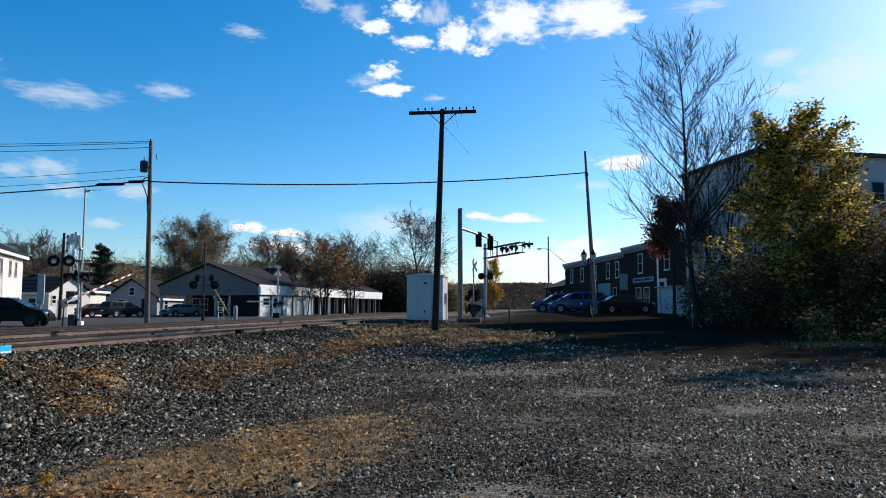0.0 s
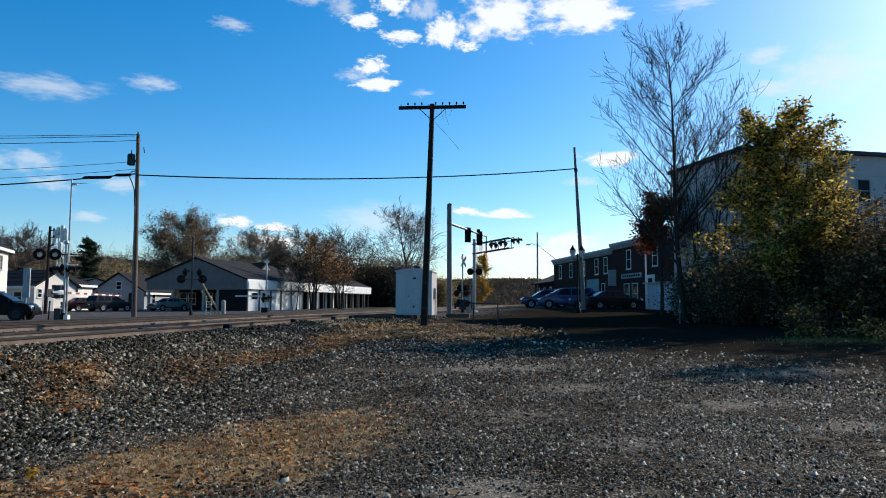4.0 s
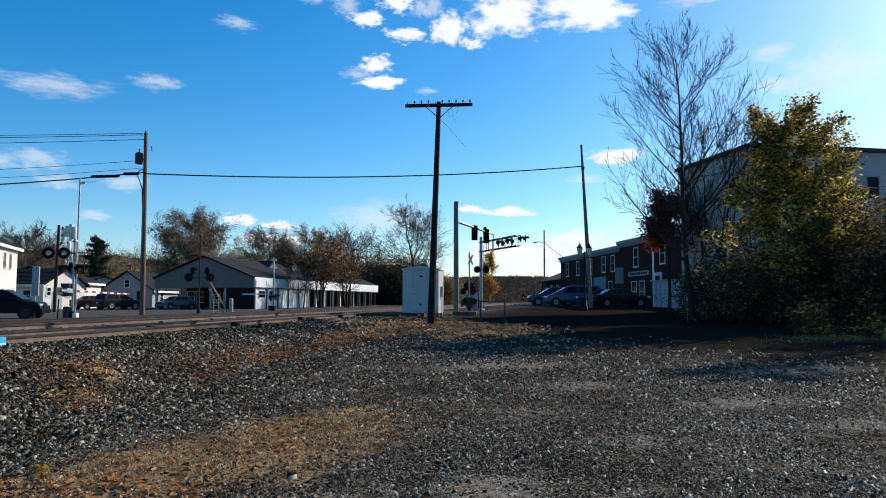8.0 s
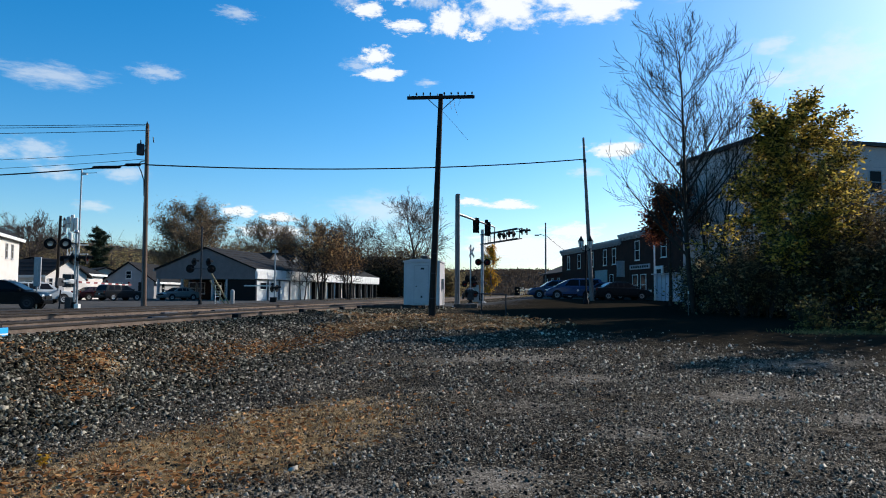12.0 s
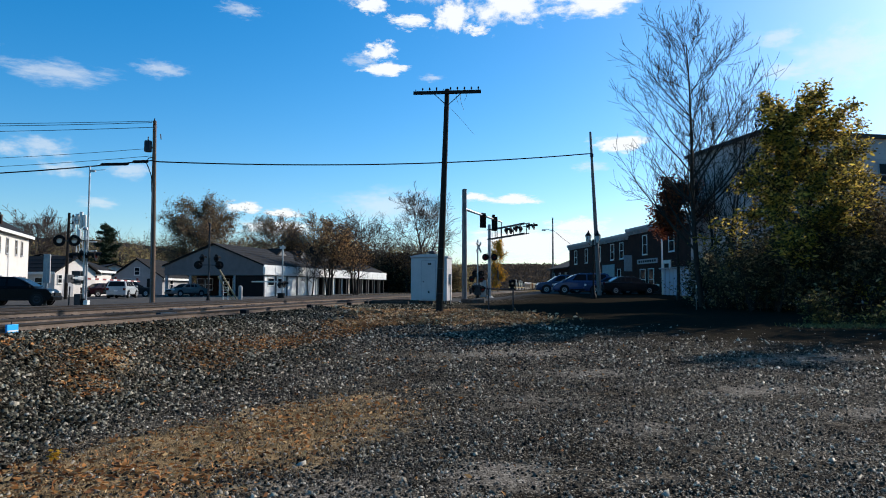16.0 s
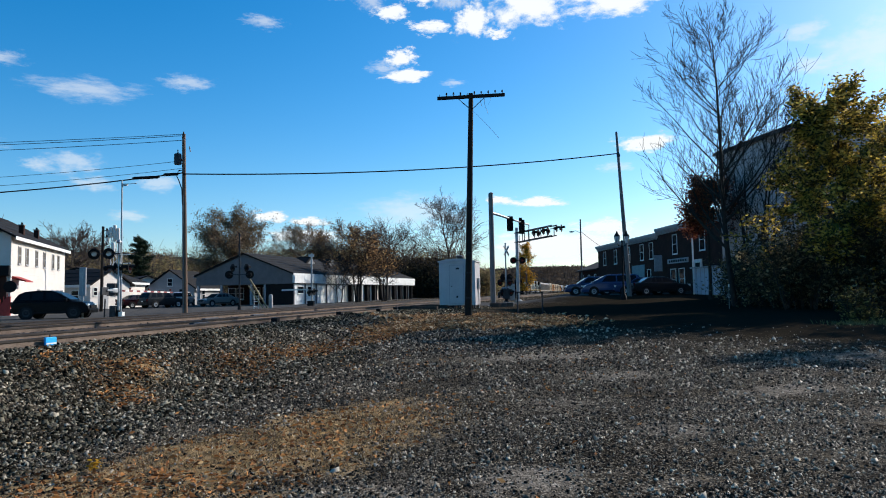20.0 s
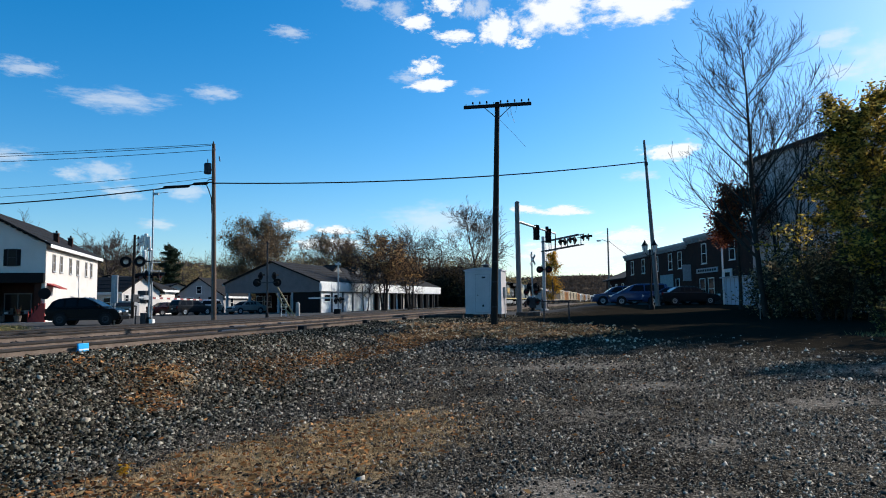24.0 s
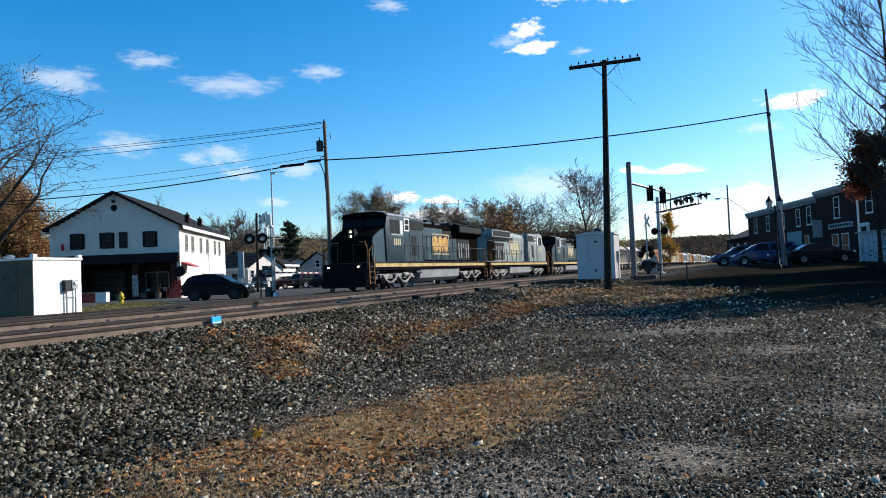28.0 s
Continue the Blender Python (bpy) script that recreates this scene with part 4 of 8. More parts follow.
def build_cantilever():
    x, y = 3.85, 64.6
    z0 = gz(x, y)
    ob = thing("cantilever_signal", "steel cantilever crossing signal with truss arm and flashers", "crossing signal", pose(x, y, z0))
    part("column", Geo().tube((0, 0, 0), (0, 0, 6.7), 0.16, 0.14, 14), M_STEEL, ob, shade=True)
    part("base_plate", Geo().lathe([(0.4, -0.3), (0.4, 0.05), (0.2, 0.2)], 12), M_CONCRETE, ob)
    e = Vector((2.75, -5.7, 0))
    tr = {}
    for z, k in ((5.35, "lower"), (6.2, "upper")):
        tr[k] = (Vector((0, 0, z)), Vector((0, 0, z + 0.12)) + e)
        for s in (-0.22, 0.22):
            o = Vector((5.7, 2.75, 0)).normalized() * s
            part("chord", Geo().tube(tr[k][0] + o, tr[k][1] + o, 0.045), M_DARKSTEEL, ob)
    n = 6
    for i in range(n + 1):
        p, q = tr["lower"][0].lerp(tr["lower"][1], i / n), tr["upper"][0].lerp(tr["upper"][1], i / n)
        part("strut", Geo().tube(p, q, 0.035), M_DARKSTEEL, ob)
    for t in (0.55, 0.8):
        p = tr["lower"][0].lerp(tr["lower"][1], t) + Vector((0, 0, 0.5))
        flasher(ob, p.x - 0.25, p.y - 0.25, p.z, 62)
        flasher(ob, p.x + 0.2, p.y + 0.2, p.z, 240)
    p = tr["upper"][1] + Vector((0.2, -0.45, -0.3))
    part("end_bar", Geo().tube(p + Vector((-0.5, 0.5, 0)), p + Vector((0.25, -0.5, 0)), 0.035), M_DARKSTEEL, ob)
    for dx in (-0.05, 0.35):
        flasher(ob, p.x + dx, p.y, p.z, 70)
    for fx in (-0.38, 0.42):
        flasher(ob, fx, -0.3, 3.7, 8)
    part("flasher_bar", Geo().tube((-0.5, -0.2, 3.7), (0.5, -0.2, 3.7), 0.035), M_DARKSTEEL, ob)
    part("ladder", Geo().tube((0.25, 0.1, 0.3), (0.25, 0.1, 6.0), 0.02), M_DARKSTEEL, ob)
    for fx in (-1.3, -0.75):
        flasher(ob, fx, 0.1, 2.2, 200)
    part("control_box", Geo().box(-0.85, -0.3, 0.1, -0.3, 0.3, 1.6), M_STEEL, ob, bevel=0.03)
    ob2 = gate_signal("crossing_signal", "slim mast with white crossbuck and red warning lamps", 2.75, 63.8, 0, 5.3)
    crossbuck(ob2, 4.6, 58)
    for fx, z in ((-0.55, 1.75), (0.3, 1.75), (-0.3, 0.85), (0.4, 0.85)):
        flasher(ob2, fx, -0.15, z, 40)
    part("gate_mechanism", Geo().box(-0.3, -0.3, 0.3, 0.3, 0.2, 1.2), M_DARKSTEEL, ob2, bevel=0.03)


build_signal_arm()
build_cantilever()


# a cable fence on low posts before the street, a stake by the bushes
def build_barrier():
    ob = thing("cable_fence", "low rusty pipe fence with two thin posts", "fence")
    a, b = Vector((2.75, 29.6, 0)), Vector((1.75, 29.9, 0))
    for p in (a, b):
        z = gz(p.x, p.y)
        part("post", Geo().tube((p.x, p.y, z - 0.1), (p.x, p.y, 1.6), 0.03), M_DARKSTEEL, ob)
    part("rail", Geo().tube((a.x + 0.05, a.y, 1.58), (b.x - 0.05, b.y, 1.6), 0.022), M_DARKSTEEL, ob)
    st = thing("marker_stake", "thin pale marker stake standing in the grass", "stake", on_ground(11.2, 32.0))
    part("stake", Geo().tube((0, 0, -0.1), (0, 0, 1.1), 0.022, 0.018, 6), M_GREYPOLE, st)
    part("reflector", Geo().box(-0.03, -0.028, 0.95, 0.03, -0.024, 1.08), M_WHITE, st)


build_barrier()


def build_street_lamp():
    x, y = 10.10, 49.05
    ob = thing("street_lamp", "black cast-iron lamp post with twin lanterns", "street lamp", on_ground(x, y))
    part("post", Geo().lathe([(0.2, 0), (0.2, 0.25), (0.12, 0.35), (0.1, 0.8), (0.06, 0.9), (0.05, 3.9), (0.07, 3.94), (0.04, 4.1)], 12), M_BLACK, ob, shade=True)
    part("arm", Geo().path([(-0.3, 0, 3.85), (-0.24, 0, 3.7), (0, 0, 3.65), (0.24, 0, 3.7), (0.3, 0, 3.85)], 0.03, 6), M_BLACK, ob)
    for s in (-0.32, 0.32):
        lan = part("lantern", Geo().lathe([(0.08, 3.85), (0.12, 3.9), (0.2, 4.32)], 6, Matrix.Translation((s, 0, 0))), M_LAMPWHITE, ob, "clear lantern glass")
        part("lantern_cap", Geo().lathe([(0.23, 4.325), (0.2, 4.4), (0.08, 4.55), (0.03, 4.7)], 6, Matrix.Translation((s, 0, 0))), M_BLACK, lan)
        for i in range(6):
            a = i * 1.0472
            part("glazing_bar", Geo().tube((s + 0.125 * math.cos(a), 0.125 * math.sin(a), 3.9), (s + 0.205 * math.cos(a), 0.205 * math.sin(a), 4.32), 0.015, 0.015, 4), M_BLACK, lan)
    far = thing("street_lamp", "tall slender street-light pole with one arm", "street lamp", on_ground(16.4, 110))
    part("pole", Geo().tube((0, 0, 0), (0, 0, 11.5), 0.16, 0.1, 8), M_GREYPOLE, far)
    part("arm", Geo().path([(0, 0, 9.4), (-0.8, 0, 9.7), (-1.2, 0, 9.6)], 0.05, 5), M_STEEL, far)
    part("lamp_head", Geo().box(-1.7, -0.2, 9.45, -1.1, 0.2, 9.65), M_STEEL, far, bevel=0.05)


build_street_lamp()
sag_wire("service_wire", (16.4, 110, 10.8), (24.0, 104, 5.0), 0.6, 0.03, "thin service wire from the street-light pole", 10)


def build_far_pole():
    ob = thing("utility_pole", "thin dark utility pole behind the crossing gate", "utility pole", on_ground(-33.4, 62.0))
    part("pole", Geo().tube((0, 0, -0.2), (0.1, 0, 7.6), 0.16, 0.11, 10), M_WOODPOLE, ob, shade=True)
    for z in (7.2, 6.6, 5.9):
        part("bracket", Geo().box(0.05, -0.05, z, 0.5, 0.05, z + 0.07), M_DARKSTEEL, ob)
        part("insulator", Geo().lathe([(0.08, z + 0.07), (0.1, z + 0.14), (0.05, z + 0.26)], 8, Matrix.Translation((0.45, 0, 0))), M_DARKSTEEL, ob)
    tw = thing("antenna_mast", "white lattice antenna mast above the far roofs", "antenna mast", on_ground(-74.0, 142.0))
    for i in range(3):
        a = i * 2.094
        part("leg", Geo().tube((0.9 * math.cos(a), 0.9 * math.sin(a), 0), (0.45 * math.cos(a), 0.45 * math.sin(a), 15.5), 0.09, 0.07, 6), M_WHITE, tw)
    for k in range(9):
        z = 1 + k * 1.6
        for i in range(3):
            a, b = i * 2.094, (i + 1) * 2.094
            part("brace", Geo().tube((0.7 * math.cos(a), 0.7 * math.sin(a), z), (0.7 * math.cos(b), 0.7 * math.sin(b), z + 1.5), 0.05, 0.05, 4), M_WHITE, tw)
    for i, (x, z, h) in enumerate(((-1.0, 12.5, 2.6), (-0.3, 13.4, 2.2), (0.5, 12.6, 3.4), (1.2, 13.0, 2.4), (0.2, 10.6, 1.8), (-0.8, 10.0, 1.6))):
        part("antenna_panel", Geo().lathe([(0.3, z), (0.36, z + 0.1), (0.36, z + h - 0.1), (0.2, z + h)], 10, Matrix.Translation((x, -0.6, 0))), M_WHITE, tw, shade=True)


build_far_pole()


# ---- buildings ----
def frame_on(p0, p1, z):
    """Local x runs from p0 to p1 along a front, local y goes into the building."""
    a = math.degrees(math.atan2(p1[1] - p0[1], p1[0] - p0[0]))
    return pose(p0[0], p0[1], z, 0, 0, a)


def window(parent, x, z, w, h, m=None, trim=M_WHITE, panes=2, y=0.0, shutters=None, name="window", sill=True, glass=M_GLASS):
    """A framed sash window set on the face y of its wall, looking along -y."""
    m = m or Matrix.Identity(4)
    fr, d = 0.07, 0.05
    g = Geo().box(x - w / 2 - fr, y - d, z - fr, x - w / 2, y - 0.003, z + h + fr).box(x + w / 2, y - d, z - fr, x + w / 2 + fr, y - 0.003, z + h + fr)
    g.box(x - w / 2, y - d, z + h, x + w / 2, y - 0.003, z + h + fr).box(x - w / 2, y - d, z - fr, x + w / 2, y - 0.003, z)
    g.box(x - w / 2, y - d * 0.8, z + h / 2 - 0.025, x + w / 2, y - 0.003, z + h / 2 + 0.025)
    win = part(name, g, trim, parent, at=m)
    for k in range(panes):
        z0, z1 = z + k * h / panes, z + (k + 1) * h / panes
        part("pane", Geo().box(x - w / 2, y - 0.02, z0, x + w / 2, y - 0.006, z1), glass, win)
    if sill:
        part("sill", Geo().box(x - w / 2 - 0.1, y - 0.1, z - fr - 0.06, x + w / 2 + 0.1, y - 0.003, z - fr - 0.002), trim, win)
    if shutters:
        for s in (-1, 1):
            cx = x + s * (w / 2 + fr + 0.12)
            part("shutter", Geo().box(cx - 0.115, y - 0.04, z - 0.04, cx + 0.115, y - 0.003, z + h + 0.04), shutters, win)
    return win


def siding(parent, x0, x1, z0, z1, mat, m=None, y=0.0, step=0.2, peak=None, name="clapboard"):
    """Lapped boards on a wall face; peak (x, z) cuts them to a gable."""
    m = m or Matrix.Identity(4)
    z = z0
    while z < z1 - 0.02:
        a, b = x0, x1
        if peak and z > peak[2]:
            t = (z + step - peak[2]) / (peak[1] - peak[2])
            if t >= 1:
                break
            a, b = x0 + (peak[0] - x0) * t, x1 + (peak[0] - x1) * t
        h = min(step, z1 - z)
        g = Geo().prism([(y - 0.022, z), (y - 0.001, z), (y - 0.001, z + h), (y - 0.006, z + h)], "x", a, b)
        part(name, g, mat, parent, at=m)
        z += step


def gable_roof(parent, w, l, zeave, zridge, over=0.35, thick=0.14, mat=M_ROOF, front=0.0):
    """Two sloping slabs over a house w wide (x) and l long (y)."""
    k = (zridge - zeave) / (w / 2)
    roof = None
    for s in (-1, 1):
        xe = w / 2 + s * (w / 2 + over)
        ze = zeave - k * over
        g = Geo().prism([(w / 2, zridge), (xe, ze), (xe, ze + thick), (w / 2, zridge + thick)], "y", -over - front, l + over)
        ob = part("roof", g, mat, parent)
        roof = roof or ob
        # shingle courses, slightly lapped
        n = int(math.hypot(w / 2 + over, zridge - ze) / 0.9)
        for i in range(n):
            t0, t1 = i / n, (i + 1) / n
            xa, xb = xe + (w / 2 - xe) * t0, xe + (w / 2 - xe) * t1
            za, zb = ze + (zridge - ze) * t0 + thick, ze + (zridge - ze) * t1 + thick
            part("shingle_course", Geo().prism([(xa, za + 0.002), (xb, zb + 0.002), (xb, zb + 0.008), (xa, za + 0.035)], "y", -over - front + 0.01, l + over - 0.01), mat, ob)
        part("fascia", Geo().prism([(xe, ze - 0.12), (xe + s * 0.03, ze - 0.12), (xe + s * 0.03, ze + thick), (xe, ze + thick)], "y", -over - front, l + over), M_WHITE, ob)
    return roof


def build_white_house():
    p0, p1 = (-43.05, 46.8), (-33.7, 50.0)
    W = math.hypot(p1[0] - p0[0], p1[1] - p0[1])
    Ln, ze, zr, zs = 16.9, 5.95, 8.65, 3.75
    ob = thing("white_house", "two-storey white clapboard house with an open shop front", "house", frame_on(p0, p1, 0.45))
    t = 0.25
    wall = part("side_wall", Geo().box(W - t, 0, 0, W, Ln, ze), M_SIDING, ob)
    part("side_wall", Geo().box(0, 0, 0, t, Ln, ze), M_SIDING, ob)
    part("rear_wall", Geo().prism([(t, 0), (W - t, 0), (W - t, ze), (W / 2, zr), (t, ze)], "y", Ln - t, Ln), M_SIDING, ob)
    gab = part("gable_wall", Geo().prism([(t, zs), (W - t, zs), (W - t, ze), (W / 2, zr - 0.1), (t, ze)], "y", 0, t), M_SIDING, ob)
    # dark brown underside, coloured so that the shop recess looks deep in shade
    part("upper_floor", Geo().box(t, t, zs, W - t, Ln - t, zs + 0.2), M_BRICK, ob)
    siding(gab, 0.02, W - 0.02, zs, zr - 0.15, M_SIDING, peak=(W / 2, zr, ze), step=0.22)
    side = pose(W, 0, 0, 0, 0, 90)
    siding(wall, 0.02, Ln - 0.02, 0.1, ze - 0.05, M_SIDING, m=side, step=0.28)
    gable_roof(ob, W, Ln, ze, zr, 0.4)
    for x, two in ((2.1, False), (4.35, False), (5.6, None), (7.65, True)):
        window(gab, x, zs + 0.55, 0.52, 1.15, shutters=None if two is None else M_BLACK, y=-0.025, trim=M_DARKSTEEL, sill=False)
    for y in (2.0, 4.0, 6.8, 9.2, 12.2, 14.2):
        window(wall, y, 4.0, 0.62, 1.2, m=side, y=-0.025, trim=M_TRIM, glass=M_BLIND)
    for y in (7.5, 12.0, 14.0, 15.6):
        window(wall, y, 0.95, 0.6, 1.1, m=side, y=-0.025, trim=M_TRIM, glass=M_BLIND)
    part("gable_vent", Geo().lathe([(0.26, 0.03), (0.22, 0.06)], 16, pose(W / 2, 0, 7.45, 90, 0, 0)), M_BLACK, gab)
    part("gable_lamp", Geo().box(W / 2 - 0.12, -0.2, 7.85, W / 2 + 0.12, -0.02, 8.1), M_DARKSTEEL, gab, bevel=0.02)
    for y, r in ((5.6, 0.2), (10.0, 0.2)):
        ch = part("chimney", Geo().box(W - 0.95, y - r, 6.1, W - 0.6, y + r, 7.2), M_BRICK, ob)
        part("chimney_cap", Geo().box(W - 1.0, y - r - 0.05, 7.204, W - 0.55, y + r + 0.05, 7.27), M_CONCRETE, ch)
        part("flue", Geo().lathe([(0.08, 7.27), (0.07, 7.45)], 8, Matrix.Translation((W - 0.77, y, 0))), M_BLACK, ch)
    # recessed shop front: dark canopy beam, posts, brick piers and doors behind
    part("canopy", Geo().box(0.0, -0.45, zs - 0.75, W, 0.02, zs - 0.01), M_BLACK, ob, "black shop canopy beam", bevel=0.03)
    back = part("shop_wall", Geo().box(t, 5.0, 0, W - t, 5.15, zs), M_BRICK, ob)
    part("shop_wall", Geo().box(6.5, 1.6, 0, W - t, 1.75, zs), M_BRICK, ob)
    part("shop_wall", Geo().box(6.35, 0.26, 0, 6.5, 5.0, zs), M_BRICK, ob)
    # dark lining and floor added to keep the recess as dark as shade
    part("shop_wall", Geo().box(t + 0.003, 0.26, 0, t + 0.1, 5.0, zs), M_BRICK, ob)
    part("shop_floor", Geo().box(t, 0.62, 0.0, 6.35, 5.0, 0.1), M_ASPHALT, ob)
    for x0, x1 in ((1.2, 4.0), (4.4, 6.2)):
        d = part("garage_door", Geo().box(x0, 4.94, 0.1, x1, 4.997, 2.7), M_BLACK, ob)
        for i in range(4):
            part("door_panel", Geo().box(x0 + 0.08, 4.92, 0.12 + i * 0.65, x1 - 0.08, 4.939, 0.68 + i * 0.65), M_DARKSTEEL, d)
    sw = part("shop_window", Geo().box(6.7, 1.53, 0.9, 8.6, 1.597, 2.3), M_GREYSIDE, ob)
    part("pane", Geo().box(6.8, 1.51, 1.0, 7.6, 1.529, 2.2), M_GLASS, sw)
    part("pane", Geo().box(7.7, 1.51, 1.0, 8.5, 1.529, 2.2), M_GLASS, sw)
    for x in (0.3, 6.45, 9.4):
        part("pier", Geo().box(x - 0.22, -0.1, 0, x + 0.22, 0.25, zs - 0.76), M_BRICK, ob, bevel=0.01)
    part("step_slab", Geo().box(-0.2, -1.1, -0.3, W + 0.3, 0.6, 0.12), M_CONCRETE, ob, bevel=0.02)
    aw = part("awning", Geo().prism([(0.02, 3.0), (0.95, 2.62), (0.95, 2.55), (0.02, 2.8)], "y", 0.3, 2.2), M_RED, ob, "red side awning", at=Matrix.Translation((W, 0, 0)))
    part("disc_sign", Geo().lathe([(0.42, 0), (0.42, 0.05)], 20, pose(W + 0.15, -0.6, 2.2, 90, 0, 0)), M_BLACK, ob, "black round hanging sign")
    ramp = part("red_ramp", Geo().prism([(8.9, 0.1), (10.1, 0.1), (10.1, 1.5), (9.9, 1.5)], "y", -0.75, -0.6), M_RED, ob, "red-painted stair side")
    for i in range(5):
        part("stair_rail", Geo().tube((9.0 + i * 0.22, -0.68, 0.1), (9.0 + i * 0.22, -0.68, 0.9 + i * 0.2), 0.03), M_RED, ramp)
    part("hung_quilt", Geo().box(6.22, -0.16, 0.35, 6.68, -0.12, 2.05), M_QUILT, ob, "grey and white patterned cloth hung on the pier", bevel=0.01)
    part("shelf", Geo().box(6.75, 1.1, 0.7, 9.2, 1.5, 0.74).box(6.75, 1.1, 0.2, 6.8, 1.5, 0.7).box(9.15, 1.1, 0.2, 9.2, 1.5, 0.7), M_GREYSIDE, ob)
    for i, x in enumerate((6.95, 7.35, 7.8, 8.3, 8.8)):
        part("shelf_jar", Geo().box(x - 0.12, 1.18, 0.742, x + 0.12, 1.42, 0.9 + 0.09 * (i * 3 % 4)), (M_WHITE, M_BARK, M_RED, M_TRIM, M_BARK)[i], ob, bevel=0.02)
    part("wall_flag", Geo().box(1.05, -0.5, 4.2, 1.1, -0.05, 4.7), M_RED, gab)


def build_shop_goods():
    def at(x, y):
        p = frame_on((-43.05, 46.8), (-33.7, 50.0), 0.45) @ Vector((x, y, 0))
        return p.x, p.y
    hy = thing("fire_hydrant", "small yellow fire hydrant on the grass verge", "hydrant", on_ground(-28.6, 36.5))
    part("barrel", Geo().lathe([(0.16, 0), (0.16, 0.06), (0.11, 0.08), (0.11, 0.5), (0.14, 0.52), (0.12, 0.62), (0.05, 0.72), (0.04, 0.78)], 12), M_YELLOW, hy, shade=True)
    for s in (-1, 1):
        part("nozzle", Geo().tube((0.1 * s, 0, 0.42), (0.2 * s, 0, 0.42), 0.05), M_YELLOW, hy)
    chairs = [(3.6, -2.4, M_RED), (4.25, -2.9, M_RED), (5.0, -3.0, M_WHITE)]
    for x, y, m in chairs:
        c = thing("display_crate", "painted wooden display crate by the shop front", "crate", on_ground(*at(x, y), 15))
        part("case", Geo().box(-0.4, -0.3, 0, 0.4, 0.3, 0.7), m, c, bevel=0.02)
        part("lid", Geo().box(-0.43, -0.33, 0.704, 0.43, 0.33, 0.75), M_TRIM, c)
    for x, h, m in ((5.3, 1.3, M_LEAFRED), (7.2, 1.2, M_BARKDARK), (8.3, 0.8, M_LEAFGREEN)):
        p = thing("planter", "weathered planter with dry stalks by the shop", "planter", on_ground(*at(x, -0.6), 0))
        part("tub", Geo().lathe([(0.2, 0.1), (0.27, 0.5), (0.29, 0.52)], 12), M_BARK, p)
        for i in range(9):
            a = i * 2.4
            part("stalk", Geo().tube((0.06 * math.cos(a), 0.06 * math.sin(a), 0.5), (0.22 * math.cos(a), 0.22 * math.sin(a), 0.5 + h * (0.55 + 0.045 * i)), 0.02, 0.008, 4), m, p)
    sg = thing("shop_sign", "small white sign board on a tall post", "sign", on_ground(-23.5, 41.5))
    part("post", Geo().tube((0, 0, 0), (0, 0, 2.6), 0.06), M_STEEL, sg)
    part("board", Geo().box(-0.2, -0.05, 1.3, 0.2, 0.05, 3.0), M_TRIM, sg, bevel=0.02)


build_white_house()
build_shop_goods()


